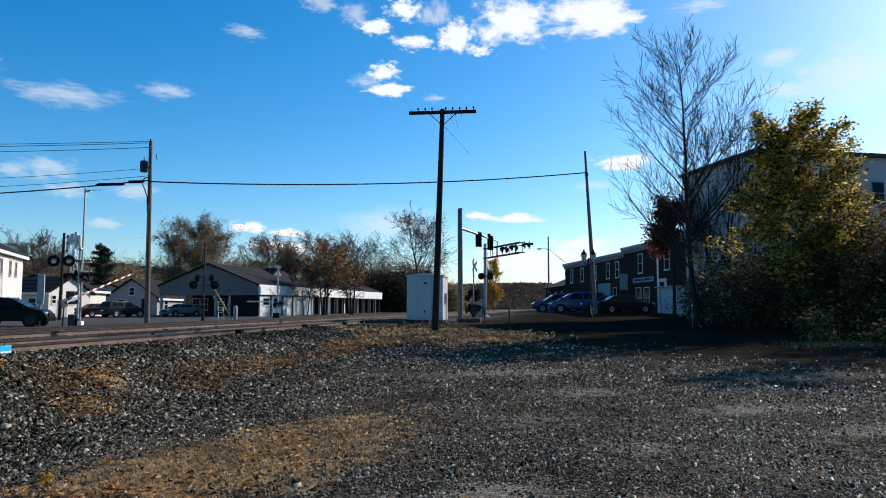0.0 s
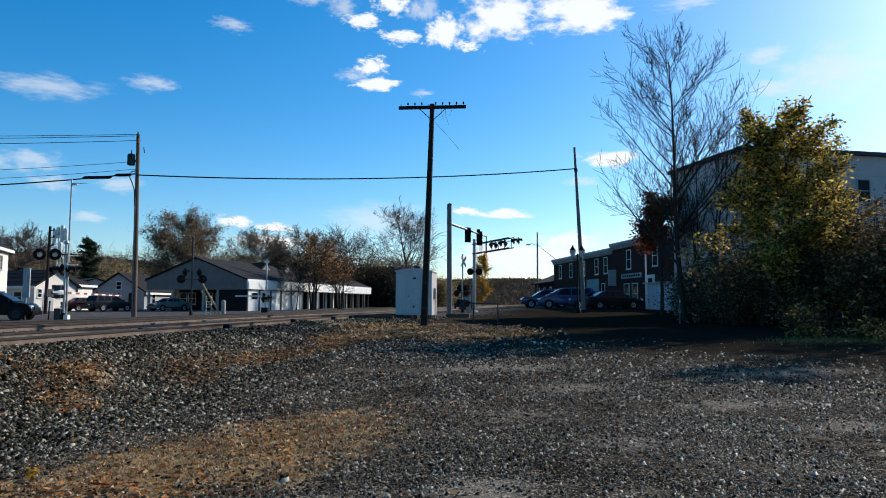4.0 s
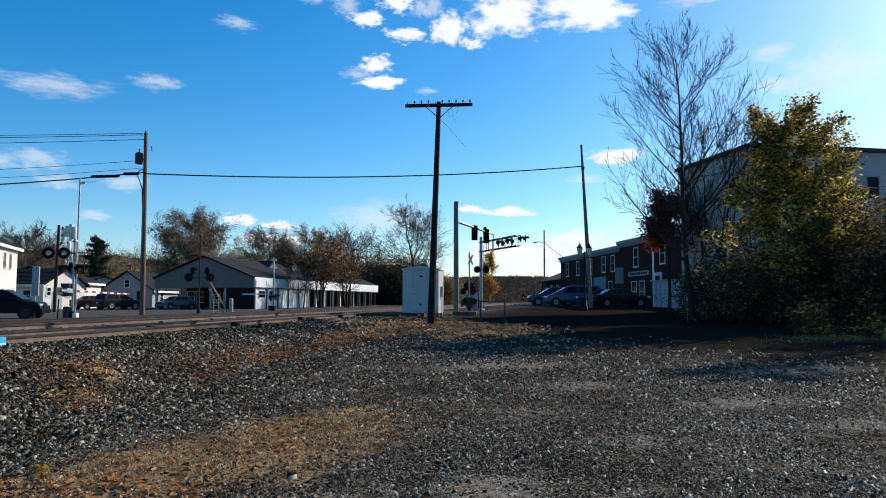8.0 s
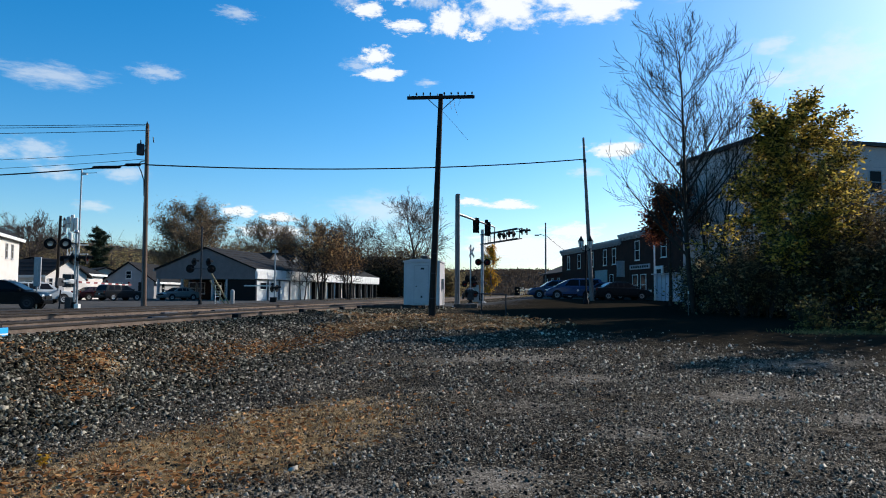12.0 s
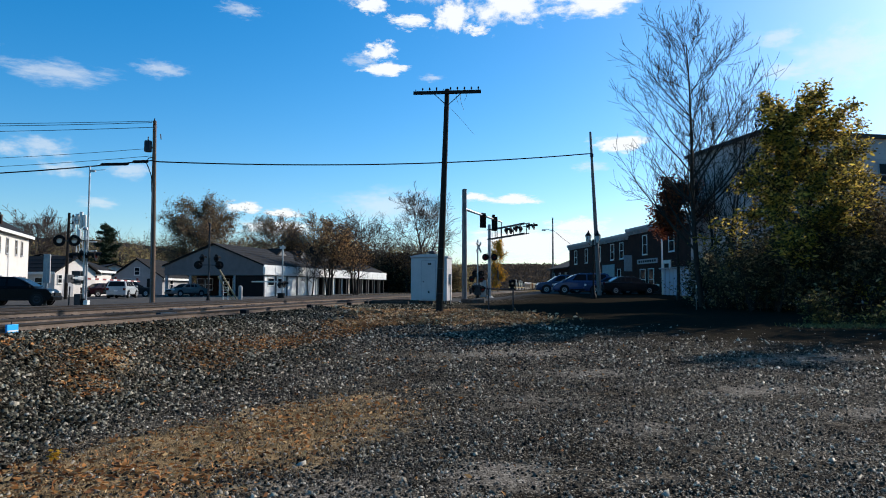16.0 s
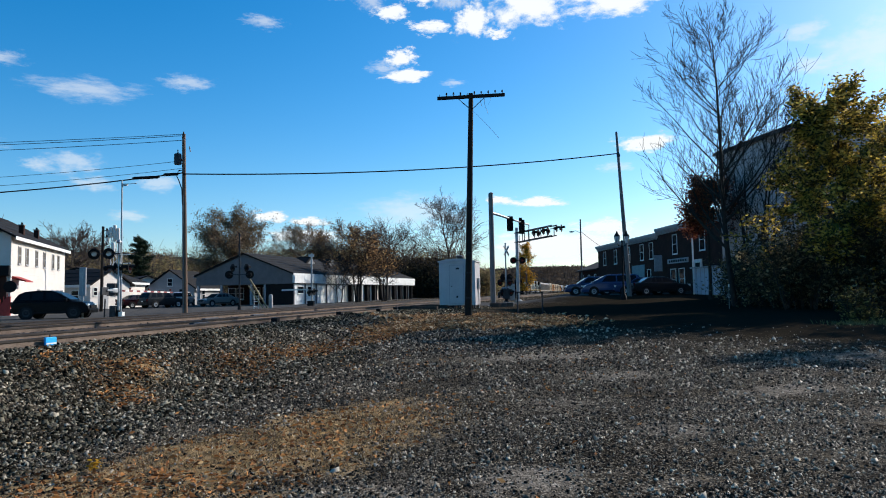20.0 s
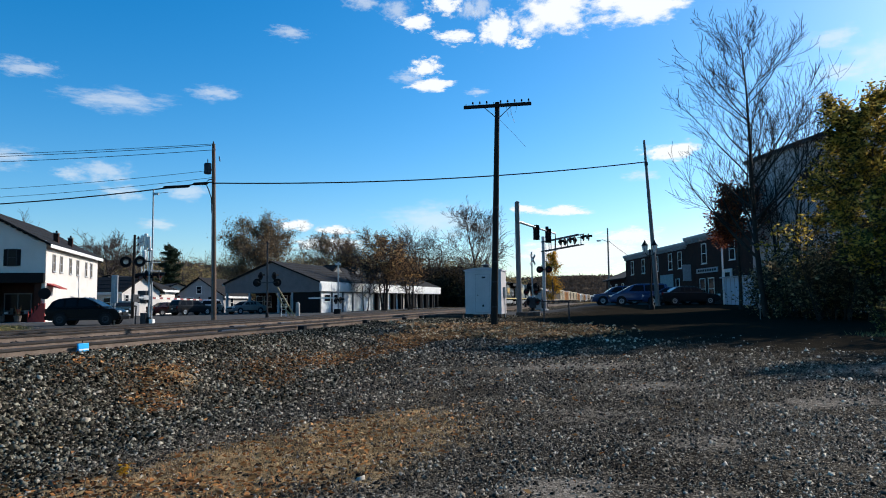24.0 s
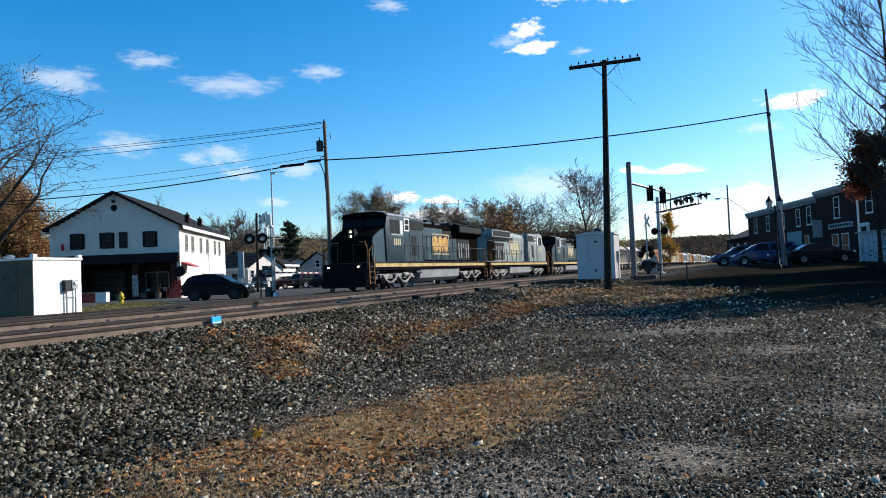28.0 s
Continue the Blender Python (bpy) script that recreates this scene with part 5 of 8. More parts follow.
def build_strip():
    c, az = (-20.8, 80.0), radians(12.9)
    wv = (-math.cos(az), math.sin(az))
    W, Ln, ze, zr = 12.6, 44.7, 3.55, 6.0
    p0 = (c[0] + wv[0] * W, c[1] + wv[1] * W)
    z0 = 0.6
    ob = thing("strip_building", "long low grey building with dark gable roof and white side", "building", frame_on(p0, c, z0))
    zs = 2.45
    gab = part("gable_wall", Geo().prism([(0, zs), (W, zs), (W, ze), (W / 2, zr - 0.06), (0, ze)], "y", 0, 0.25), M_GREYSIDE, ob, "grey board gable")
    siding(gab, 0.02, W - 0.02, zs, zr - 0.1, M_GREYSIDE, peak=(W / 2, zr, ze), step=0.3)
    gable_roof(ob, W, Ln, ze, zr, 0.2, 0.16)
    # open porch under the gable, glazed wall set back
    part("porch_wall", Geo().box(0.3, 6.2, 0, W - 0.25, 6.4, 2.9), M_BRICK, ob)
    part("porch_ceiling", Geo().box(0.2, 0.3, zs + 0.05, W - 0.2, 6.2, zs + 0.15), M_GREYSIDE, ob)
    for x in (0.2, 3.3, 7.2, 9.0):
        part("porch_post", Geo().box(x - 0.12, 0.05, 0, x + 0.12, 0.3, zs), M_TRIM, ob)
    part("dark_partition", Geo().box(9.0, 0.15, 0, W - 0.05, 0.3, zs - 0.02), M_BLACK, ob)
    for x in (0.9, 2.1, 4.4, 5.8):
        window(ob, x, 0.8, 0.9, 1.3, y=6.19)
    part("white_door", Geo().box(7.6, 6.14, 0.02, 8.5, 6.19, 2.05), M_WHITE, ob)
    side = pose(W, 0, 0, 0, 0, 90)
    wall = part("side_wall", Geo().box(W - 1.1, 0.3, 0, W - 0.9, Ln, ze), M_SIDING, ob)
    part("floor_slab", Geo().box(-0.2, -0.4, -0.4, W + 0.3, Ln, 0.04), M_CONCRETE, ob)
    fas = part("fascia_band", Geo().box(0.0, -0.24, 2.5, Ln, 0.02, 3.44), M_WHITE, ob, "white fascia boards", at=side)
    for i in range(18):
        part("fascia_panel", Geo().box(0.05 + i * Ln / 18, -0.265, 2.55, (i + 1) * Ln / 18 - 0.05, -0.241, 3.4), M_WHITE, fas)
    part("soffit", Geo().box(0.0, -0.1, 2.42, Ln, 1.0, 2.54), M_DARKSTEEL, ob, at=side)
    # bays between posts: white panels first, dark openings further along
    for i in range(15):
        y0 = 0.2 + i * 2.95
        part("porch_post", Geo().box(y0, -0.06, 0.04, y0 + 0.16, 0.1, 2.42), M_DARKSTEEL if i > 7 else M_WHITE if i > 3 else M_GREYSIDE, ob, at=side)
        if i < 5:
            part("wall_panel", Geo().box(y0 + 0.17, 0.1, 0.04, y0 + 2.94, 0.18, 2.4), M_WHITE, ob, "white wall panel", at=side)
        else:
            part("wall_panel", Geo().box(y0 + (1.75 if i < 9 else 2.25), 0.55, 0.04, y0 + 2.9, 0.63, 2.4), M_WHITE, ob, "white wall panel", at=side)
            part("dark_bay", Geo().box(y0 + 0.17, 0.75, 0.05, y0 + (1.75 if i < 9 else 2.25), 0.85, 2.4), M_BLACK, ob, at=side)
            part("bay_pier", Geo().box(y0 + 2.2, 0.0, 0.04, y0 + 2.5, 0.5, 2.41), M_BLACK, ob, at=side)
    window(ob, 2.1, 1.35, 1.5, 0.75, m=side, y=0.095)
    window(ob, 4.5, 1.35, 1.2, 0.75, m=side, y=0.095)
    # dormers on the roof
    for y in (13.0, 19.5, 27.5):
        d = part("dormer", Geo().prism([(y - 2.2, 4.9), (y + 2.2, 4.9), (y, 6.25)], "x", W / 2 + 0.2, W / 2 + 2.3), M_ROOF, ob)
        part("dormer_face", Geo().prism([(y - 1.7, 4.95), (y + 1.7, 4.95), (y, 6.0)], "x", W / 2 + 2.3, W / 2 + 2.35), M_GREYSIDE, d)
    part("kerb", Geo().box(-0.5, -2.2, -0.4, Ln, -2.0, 0.02), M_CONCRETE, ob, at=side)
    # plain annexe behind the roof
    an = thing("annexe", "dark-roofed annexe behind the long building", "building", frame_on((c[0] - 11.8, c[1] + 26), (c[0] + 2, c[1] + 29.2), z0))
    part("outer_wall", Geo().box(0, 0, 0, 14, 9, 4.6), M_GREYSIDE, an)
    part("roof", Geo().prism([(-0.4, 4.5), (14.4, 4.5), (7, 7.0)], "y", -0.4, 9.4), M_ROOF, an)


build_strip()


def small_house(name, label, x, y, turn, w, l, ze, zr, wall_m, doors=(), wins=(), side_wins=()):
    ob = thing(name, label, "house", on_ground(x, y, turn))
    body = part("outer_wall", Geo().prism([(0, -0.2), (w, -0.2), (w, ze), (w / 2, zr), (0, ze)], "y", 0, l), wall_m, ob)
    siding(ob, 0.02, w - 0.02, 0.1, zr - 0.2, wall_m, peak=(w / 2, zr, ze), step=0.35)
    gable_roof(ob, w, l, ze, zr, 0.4, 0.15)
    for x0, dw, dh, m in doors:
        d = part("door", Geo().box(x0, -0.06, 0.02, x0 + dw, -0.024, dh), m, ob)
        for k in range(3):
            part("door_panel", Geo().box(x0 + 0.1, -0.075, 0.12 + k * dh / 3.2, x0 + dw - 0.1, -0.061, 0.05 + (k + 1) * dh / 3.3), m, d)
    for wx, wz, ww, wh in wins:
        window(ob, wx, wz, ww, wh, y=-0.025)
    for wx, wz, ww, wh in side_wins:
        window(ob, wx, wz, ww, wh, m=pose(w, 0, 0, 0, 0, 90), y=-0.004)
        window(ob, l - wx, wz, ww, wh, m=pose(0, l, 0, 0, 0, -90), y=-0.004)
    return ob


small_house("garage_house", "small white gabled garage with brown roof", -41.2, 74.2, 76, 6.0, 9.0, 2.7, 4.3, M_SIDING, doors=((1.2, 1.4, 1.9, M_TRIM),), wins=((0.7, 1.5, 0.5, 0.8), (3.4, 1.5, 0.7, 0.9)), side_wins=((2, 1.0, 0.9, 1.0), (6, 1.0, 0.9, 1.0)))
small_house("row_house", "low white house with long brown roof", -50.0, 79.0, 4, 9.0, 8.0, 3.0, 4.6, M_SIDING, doors=((7.0, 0.9, 2.0, M_TRIM),), wins=((2.0, 1.0, 1.2, 1.0), (5.0, 1.0, 1.2, 1.0)))
small_house("row_house", "low white shed with flat eaves behind the crossing", -47.2, 94.0, 40, 5.5, 6.0, 3.0, 4.0, M_SIDING, doors=((1.0, 2.4, 2.0, M_TRIM),))
small_house("grey_house", "grey clapboard house with steep dark gable", -43.6, 92.0, 0, 6.6, 9.0, 2.3, 4.6, M_PALEGREY, doors=((4.6, 0.95, 2.1, M_BLACK),), wins=((3.3, 2.6, 0.6, 0.9), (2.0, 0.9, 1.0, 1.1)), side_wins=((3, 0.8, 1, 1.1),))


def build_brick_block():
    p0, p1 = (16.2, 94.0), (20.35, 57.5)
    W = math.hypot(p1[0] - p0[0], p1[1] - p0[1])
    z0 = 1.1
    ob = thing("brick_block", "two-storey dark brick shop row with white-framed windows", "building", frame_on(p0, p1, z0))
    k = W * 0.59
    part("left_wall", Geo().box(0, 0, -0.3, k, 12, 5.95), M_BRICK, ob)
    part("right_wall", Geo().box(k + 0.004, -0.12, -0.3, W, 12, 6.3), M_BRICK, ob)
    for a, b, z, y in ((0.0, k, 5.95, -0.25), (k + 0.004, W + 0.2, 6.3, -0.4)):
        c = part("cornice", Geo().prism([(y, z - 0.05), (0.3, z - 0.4), (0.3, z + 0.3), (y - 0.1, z + 0.3), (y - 0.1, z + 0.1)], "x", a, b), M_TRIM, ob, "grey moulded cornice")
        n = int((b - a) / 0.9)
        for i in range(n):
            part("bracket", Geo().box(a + 0.3 + i * 0.9, y - 0.02, z - 0.35, a + 0.42 + i * 0.9, -0.001, z - 0.06), M_TRIM, c)
    for x in (3.0, 7.4, 12.2, 16.6, 19.4):
        window(ob, x, 3.75, 0.95, 1.6)
    for x in (26.0, 32.0):
        window(ob, x, 3.9, 1.0, 1.75, y=-0.12)
    for x, w in ((3.5, 1.6), (8.8, 1.8)):
        window(ob, x, 0.9, w, 1.4)
    part("teal_panel", Geo().box(13.4, -0.08, 1.5, 17.3, -0.003, 3.2), material("teal_board", lin(0.22, 0.33, 0.33), None, 0.6), ob, "pale teal shop panel")
    window(ob, 18.6, 1.0, 0.9, 1.6)
    part("shop_sign", Geo().box(24.2, -0.22, 2.95, 29.0, -0.123, 3.4), M_TRIM, ob, "long pale sign board with dark lettering")
    for i in range(8):
        part("lettering_bar", Geo().box(24.6 + i * 0.54, -0.235, 3.07, 24.98 + i * 0.54, -0.221, 3.28), M_BLACK, ob)
    part("hanging_sign", Geo().box(23.0, -1.1, 2.3, 23.1, -0.3, 3.9), M_TRIM, ob, "pale hanging sign")
    door = part("doorway", Geo().box(30.2, -0.25, 0, 30.45, -0.123, 3.1).box(31.6, -0.25, 0, 31.85, -0.123, 3.1).box(30.45, -0.25, 2.8, 31.6, -0.123, 3.1), M_WHITE, ob, "white painted door surround")
    part("door_leaf", Geo().box(30.45, -0.16, 0, 31.6, -0.123, 2.8), M_BLACK, door)
    for x in (25.4, 27.4):
        window(ob, x, 0.5, 1.2, 1.9, y=-0.12, sill=False)
    wh = thing("white_shed", "low pale-blue metal shed beside the brick row", "shed", frame_on((17.3, 56.8), (18.9, 48.9), 1.0))
    part("outer_wall", Geo().box(0, 0, -0.3, 8.06, 5, 2.2), material("pale_blue_sheet", lin(0.46, 0.50, 0.56), lin(0.38, 0.41, 0.46), 0.55, scale=1.5), wh)
    part("roof", Geo().prism([(-0.3, 2.2), (5.2, 2.55), (5.2, 2.65), (-0.3, 2.3)], "x", -0.2, 8.2), M_TRIM, wh)
    for i in range(13):
        part("seam", Geo().box(0.3 + i * 0.6, -0.03, 0, 0.34 + i * 0.6, -0.002, 2.18), M_TRIM, wh)
    part("downpipe", Geo().tube((0.0, -0.1, 0), (0.0, -0.1, 4.6), 0.07), M_WHITE, wh)
    fb = thing("corner_house", "dark gabled building at the end of the street", "building", frame_on((16.4, 113.0), (17.3, 99.0), 1.2))
    part("outer_wall", Geo().prism([(0, -0.3), (10, -0.3), (10, 3.4), (5, 5.4), (0, 3.4)], "x", 0, 14), M_BRICK, fb)
    part("roof", Geo().prism([(-0.5, 3.3), (5, 5.55), (10.5, 3.3), (10.5, 3.5), (5, 5.75), (-0.5, 3.5)], "x", -0.4, 14.4), M_ROOF, fb)
    for x in (3, 7, 11):
        window(fb, x, 1.2, 1.0, 1.5)
    part("chimney", Geo().box(10, 4.6, 5.0, 10.8, 5.4, 7.0), M_BRICK, fb)


build_brick_block()


def build_grey_hall():
    p0, p1 = (16.7, 48.6), (18.2, 40.6)
    L1 = math.hypot(p1[0] - p0[0], p1[1] - p0[1])
    z0 = 0.6
    ob = thing("grey_hall", "tall three-storey grey rendered hall behind trees", "building", frame_on(p0, p1, z0))
    H = 10.0
    m_wall = material("grey_render", lin(0.54, 0.465, 0.44), lin(0.43, 0.37, 0.35), 0.8, scale=0.8, fine=12, bump=0.004)
    part("main_wall", Geo().box(0, 0, -0.5, L1, 22, H), m_wall, ob)
    part("roof_edge", Geo().box(-0.25, -0.25, H + 0.004, L1 + 0.25, 22.2, H + 0.22), M_DARKSTEEL, ob, "dark metal roof edge")
    for z in (0.9, 4.0, 7.2):
        for x in (() if z > 1 else (1.4, 3.4, 5.6, 7.4)):
            window(ob, x, z, 0.95, 1.5, trim=M_TRIM)
        for y in (2.0, 5.0, 8.0, 11.0, 14.5):
            window(ob, y, z, 0.8, 1.3, m=pose(L1, 0, 0, 0, 0, 90), trim=M_TRIM)
    for i in range(1, 8):
        part("panel_joint", Geo().box(0.0, -0.012, i * 1.25 - 0.01, L1, -0.001, i * 1.25 + 0.01), M_TRIM, ob)
        part("panel_joint", Geo().box(0.0, -0.012, i * 1.25 - 0.01, 22, -0.001, i * 1.25 + 0.01), M_TRIM, ob, at=pose(L1, 0, 0, 0, 0, 90))
    part("downpipe", Geo().tube((0.5, -0.1, 0), (0.5, -0.1, H), 0.06), M_TRIM, ob)


build_grey_hall()


# ---- cars ----
def paint(name, c, rough=0.3):
    return material(name, c, tuple(x * 0.85 for x in c[:3]) + (1,), rough, 0.0, scale=1.5, fine=20, coat=0.25)


P_BLACK, P_BLUE, P_NAVY = material("black_car_paint", lin(0.006, 0.006, 0.007), None, 0.3, spec=0.06), paint("steel_blue_car_paint", lin(0.028, 0.058, 0.15)), paint("blue_car_paint", lin(0.015, 0.04, 0.11))
P_SILVER, P_DARK, P_RED, P_WHITE = paint("silver_car_paint", lin(0.42, 0.44, 0.44)), material("charcoal_car_paint", lin(0.014, 0.015, 0.017), None, 0.35, spec=0.2), paint("maroon_car_paint", lin(0.022, 0.006, 0.01)), paint("white_car_paint", lin(0.7, 0.7, 0.7))
P_GREEN, P_GREY = paint("dark_green_car_paint", lin(0.03, 0.045, 0.035)), paint("grey_car_paint", lin(0.15, 0.155, 0.15))

CARS = {
    "crossover": dict(body=[(-2.05, 0.42), (-2.12, 0.78), (-2.02, 1.04), (0.9, 1.04), (1.75, 0.94), (2.04, 0.74), (2.08, 0.45), (1.95, 0.3), (-1.92, 0.3)], cab=[(-2.0, 1.02), (-1.75, 1.42), (-1.4, 1.58), (-0.6, 1.65), (-0.05, 1.63), (0.35, 1.5), (1.15, 1.03)], w=0.92, wheels=(-1.25, 1.28), r=0.35),  # outline of the lower body and of the cabin, front at +x, and width, wheel stations, wheel radius
    "suv": dict(body=[(-2.3, 0.42), (-2.35, 0.8), (-2.28, 1.08), (0.95, 1.1), (2.05, 0.98), (2.32, 0.78), (2.36, 0.45), (2.2, 0.3), (-2.15, 0.3)], cab=[(-2.24, 1.08), (-1.95, 1.62), (-1.6, 1.72), (0.0, 1.72), (0.35, 1.62), (1.2, 1.09)], w=0.95, wheels=(-1.4, 1.42), r=0.37),
    "van": dict(body=[(-2.45, 0.4), (-2.5, 0.8), (-2.45, 1.08), (1.2, 1.08), (2.05, 0.92), (2.42, 0.68), (2.45, 0.42), (2.3, 0.28), (-2.3, 0.28)], cab=[(-2.42, 1.06), (-2.2, 1.66), (-1.9, 1.76), (0.1, 1.76), (0.5, 1.66), (1.75, 1.02)], w=0.97, wheels=(-1.5, 1.5), r=0.34),
    "sedan": dict(body=[(-2.25, 0.42), (-2.3, 0.75), (-2.2, 0.96), (-1.3, 0.99), (0.9, 0.95), (2.0, 0.8), (2.25, 0.6), (2.27, 0.4), (2.1, 0.26), (-2.1, 0.26)], cab=[(-1.75, 0.97), (-1.0, 1.4), (-0.6, 1.46), (0.15, 1.45), (0.45, 1.38), (1.2, 0.94)], w=0.89, wheels=(-1.35, 1.38), r=0.32),
    "pickup": dict(body=[(-2.7, 0.5), (-2.75, 1.05), (0.0, 1.08), (1.3, 1.12), (2.4, 1.02), (2.65, 0.8), (2.68, 0.5), (2.5, 0.38), (-2.55, 0.38)], cab=[(-0.65, 1.06), (-0.55, 1.7), (-0.3, 1.8), (0.5, 1.8), (0.75, 1.72), (1.4, 1.1)], w=0.98, wheels=(-1.7, 1.75), r=0.4),
}


def car(kind, pt, label, m, name="car", group=""):
    s = CARS[kind]
    ob = thing(name, label, "car", m, group)
    w, r = s["w"], s["r"]
    # lower body, narrower towards both ends and the roof, with arches cut by dark wells
    body = s["body"]
    n = len(body)
    vs, fs = [], []
    for k, f in enumerate((-1, -0.93, 0.93, 1)):
        for x, z in body:
            inset = 0.93 if abs(x) > 2.0 else 1.0
            yy = w * f * inset if abs(f) == 1 else w * f * inset
            zz = z if abs(f) < 1 else (z + 0.03 if z < 0.5 else z - 0.05)
            vs.append((x * (1.0 if abs(f) < 1 else 0.985), yy, zz))
        if k:
            fs += [((k - 1) * n + i, (k - 1) * n + (i + 1) % n, k * n + (i + 1) % n, k * n + i) for i in range(n)]
    fs += [tuple(range(n - 1, -1, -1)), tuple(range(3 * n, 4 * n))]
    part("body", Geo().add(vs, fs), pt, ob, bevel=0.035, shade=True)
    cab = s["cab"]
    nc = len(cab)
    zlo, zhi = cab[0][1], max(z for _, z in cab)
    vs = [(x, sg * (w - 0.08 - 0.17 * (z - zlo) / (zhi - zlo)), z) for sg in (-1, 1) for x, z in cab]
    fs = [(i, (i + 1) % nc, nc + (i + 1) % nc, nc + i) for i in range(nc)] + [tuple(range(nc - 1, -1, -1)), tuple(range(nc, 2 * nc))]
    part("cabin", Geo().add(vs, fs), pt, ob, bevel=0.03, shade=True)

    def yat(z):
        return w - 0.08 - 0.17 * (z - zlo) / (zhi - zlo)
    xs = [p[0] for p in cab]
    z0, z1 = zlo + 0.08, zhi - 0.12
    xa, xb = cab[1][0] - 0.02, cab[-2][0] + 0.05
    cuts = [xa + 0.1, xa + (xb - xa) * 0.33, xa + (xb - xa) * 0.66, xb + 0.35]
    for a, b in zip(cuts, cuts[1:]):
        for sg in (-1, 1):
            q = [(a + 0.05, sg * (yat(z0) + 0.012), z0), (b - 0.05, sg * (yat(z0) + 0.012), z0), (b - (0.5 if b == cuts[-1] else 0.06), sg * (yat(z1) + 0.012), z1), (a + (0.15 if a == cuts[0] else 0.06), sg * (yat(z1) + 0.012), z1)]
            inner = [(x, y - sg * 0.02, z) for x, y, z in q]
            part("side_window", Geo().add(q + inner, [(0, 1, 2, 3), (7, 6, 5, 4), (0, 4, 5, 1), (1, 5, 6, 2), (2, 6, 7, 3), (3, 7, 4, 0)]), M_GLASS, ob)
    for (xa2, za2), (xb2, zb2), nm in ((cab[-1], cab[-2], "windscreen"), (cab[0], cab[1], "rear_window")):
        sg = 1 if nm == "windscreen" else -1
        pts = []
        for t in (0.12, 0.92):
            x, z = xa2 + (xb2 - xa2) * t, za2 + (zb2 - za2) * t
            pts += [(x + sg * 0.02, -yat(z) + 0.1, z + 0.012), (x + sg * 0.02, yat(z) - 0.1, z + 0.012)]
        inner = [(x - sg * 0.02, y, z - 0.012) for x, y, z in pts]
        part(nm, Geo().add(pts + inner, [(0, 1, 3, 2), (6, 7, 5, 4), (0, 4, 5, 1), (2, 3, 7, 6), (0, 2, 6, 4), (1, 5, 7, 3)]), M_GLASS, ob)
    for x in s["wheels"]:
        for sg in (-1, 1):
            part("wheel_arch", Geo().lathe([(r + 0.07, -0.012), (r + 0.07, 0.004)], 20, pose(x, sg * (w + 0.002), r + 0.02, 90, 0, 0)), M_BLACK, ob)
            wm = pose(x, sg * (w - 0.08), r, -90 * sg, 0, 0)
            wh = part("wheel", Geo().lathe([(r * 0.9, -0.1), (r, -0.07), (r, 0.07), (r * 0.9, 0.1)], 20), M_TYRE, ob, at=wm, shade=True)
            part("rim", Geo().lathe([(r * 0.62, 0.09), (r * 0.6, 0.11), (r * 0.2, 0.095), (r * 0.12, 0.12)], 12), M_DARKSTEEL if pt is P_BLACK else M_STEEL, wh)
    fx, bx = max(p[0] for p in body), min(p[0] for p in body)
    for sg in (-1, 1):
        part("headlight", Geo().box(fx - 0.22, sg * w * 0.7 - 0.2, 0.68, fx - 0.05, sg * w * 0.7 + 0.2, 0.84), M_LAMPWHITE, ob, bevel=0.03)
        part("tail_light", Geo().box(bx - 0.01, sg * w * 0.78 - 0.12, 0.75, bx + 0.12, sg * w * 0.78 + 0.12, 1.0), M_REDLENS, ob, bevel=0.02)
        part("door_mirror", Geo().box(cab[-1][0] - 0.35, sg * (w + 0.1) - 0.1, zlo - 0.02, cab[-1][0] - 0.2, sg * (w + 0.1) + 0.1, zlo + 0.14), pt, ob, bevel=0.03)
        for hx in (-0.25, -1.05):
            part("door_handle", Geo().box(hx - 0.1, sg * (w + 0.005) - 0.02, 0.9, hx + 0.1, sg * (w + 0.005) + 0.02, 0.94), pt, ob)
        part("sill_trim", Geo().box(-1.0, sg * (w + 0.002) - 0.015, 0.3, 1.0, sg * (w + 0.002) + 0.015, 0.42), M_BLACK, ob)
    part("front_bumper", Geo().box(fx - 0.12, -w * 0.88, 0.3, fx + 0.03, w * 0.88, 0.55), pt, ob, bevel=0.05)
    part("grille", Geo().box(fx - 0.1, -w * 0.5, 0.55, fx + 0.015, w * 0.5, 0.74), M_BLACK, ob, bevel=0.01)
    part("rear_bumper", Geo().box(bx - 0.04, -w * 0.88, 0.35, bx + 0.1, w * 0.88, 0.6), pt, ob, bevel=0.05)
    part("number_plate", Geo().box(bx - 0.055, -0.16, 0.66, bx - 0.03, 0.16, 0.78), M_WHITE, ob)
    return ob


car("crossover", P_BLACK, "black sport utility car waiting beside the tracks", on_ground(-24.6, 40.6, 12))
car("van", P_BLUE, "steel-blue minivan parked at the street edge", on_ground(11.5, 61.0, 176), group="cars parked at the street")
car("suv", P_NAVY, "dark blue sport utility car parked behind the van", on_ground(10.7, 67.0, 178), group="cars parked at the street")
car("sedan", P_NAVY, "dark blue saloon car parked beside the lamp post", on_ground(13.9, 60.5, 172), group="cars parked at the street")
car("sedan", P_DARK, "dark saloon car parked before the brick row", on_ground(14.7, 57.5, 4), group="cars parked at the street")
car("sedan", P_RED, "maroon saloon car parked behind the crossing", on_ground(-37.2, 77.0, 58), group="cars behind the crossing")
car("suv", P_DARK, "dark hatchback parked behind the crossing", on_ground(-34.2, 76.0, 60), group="cars behind the crossing")
car("sedan", P_GREY, "grey saloon car parked by the porch", on_ground(-29.6, 80.5, 235), group="cars behind the crossing")
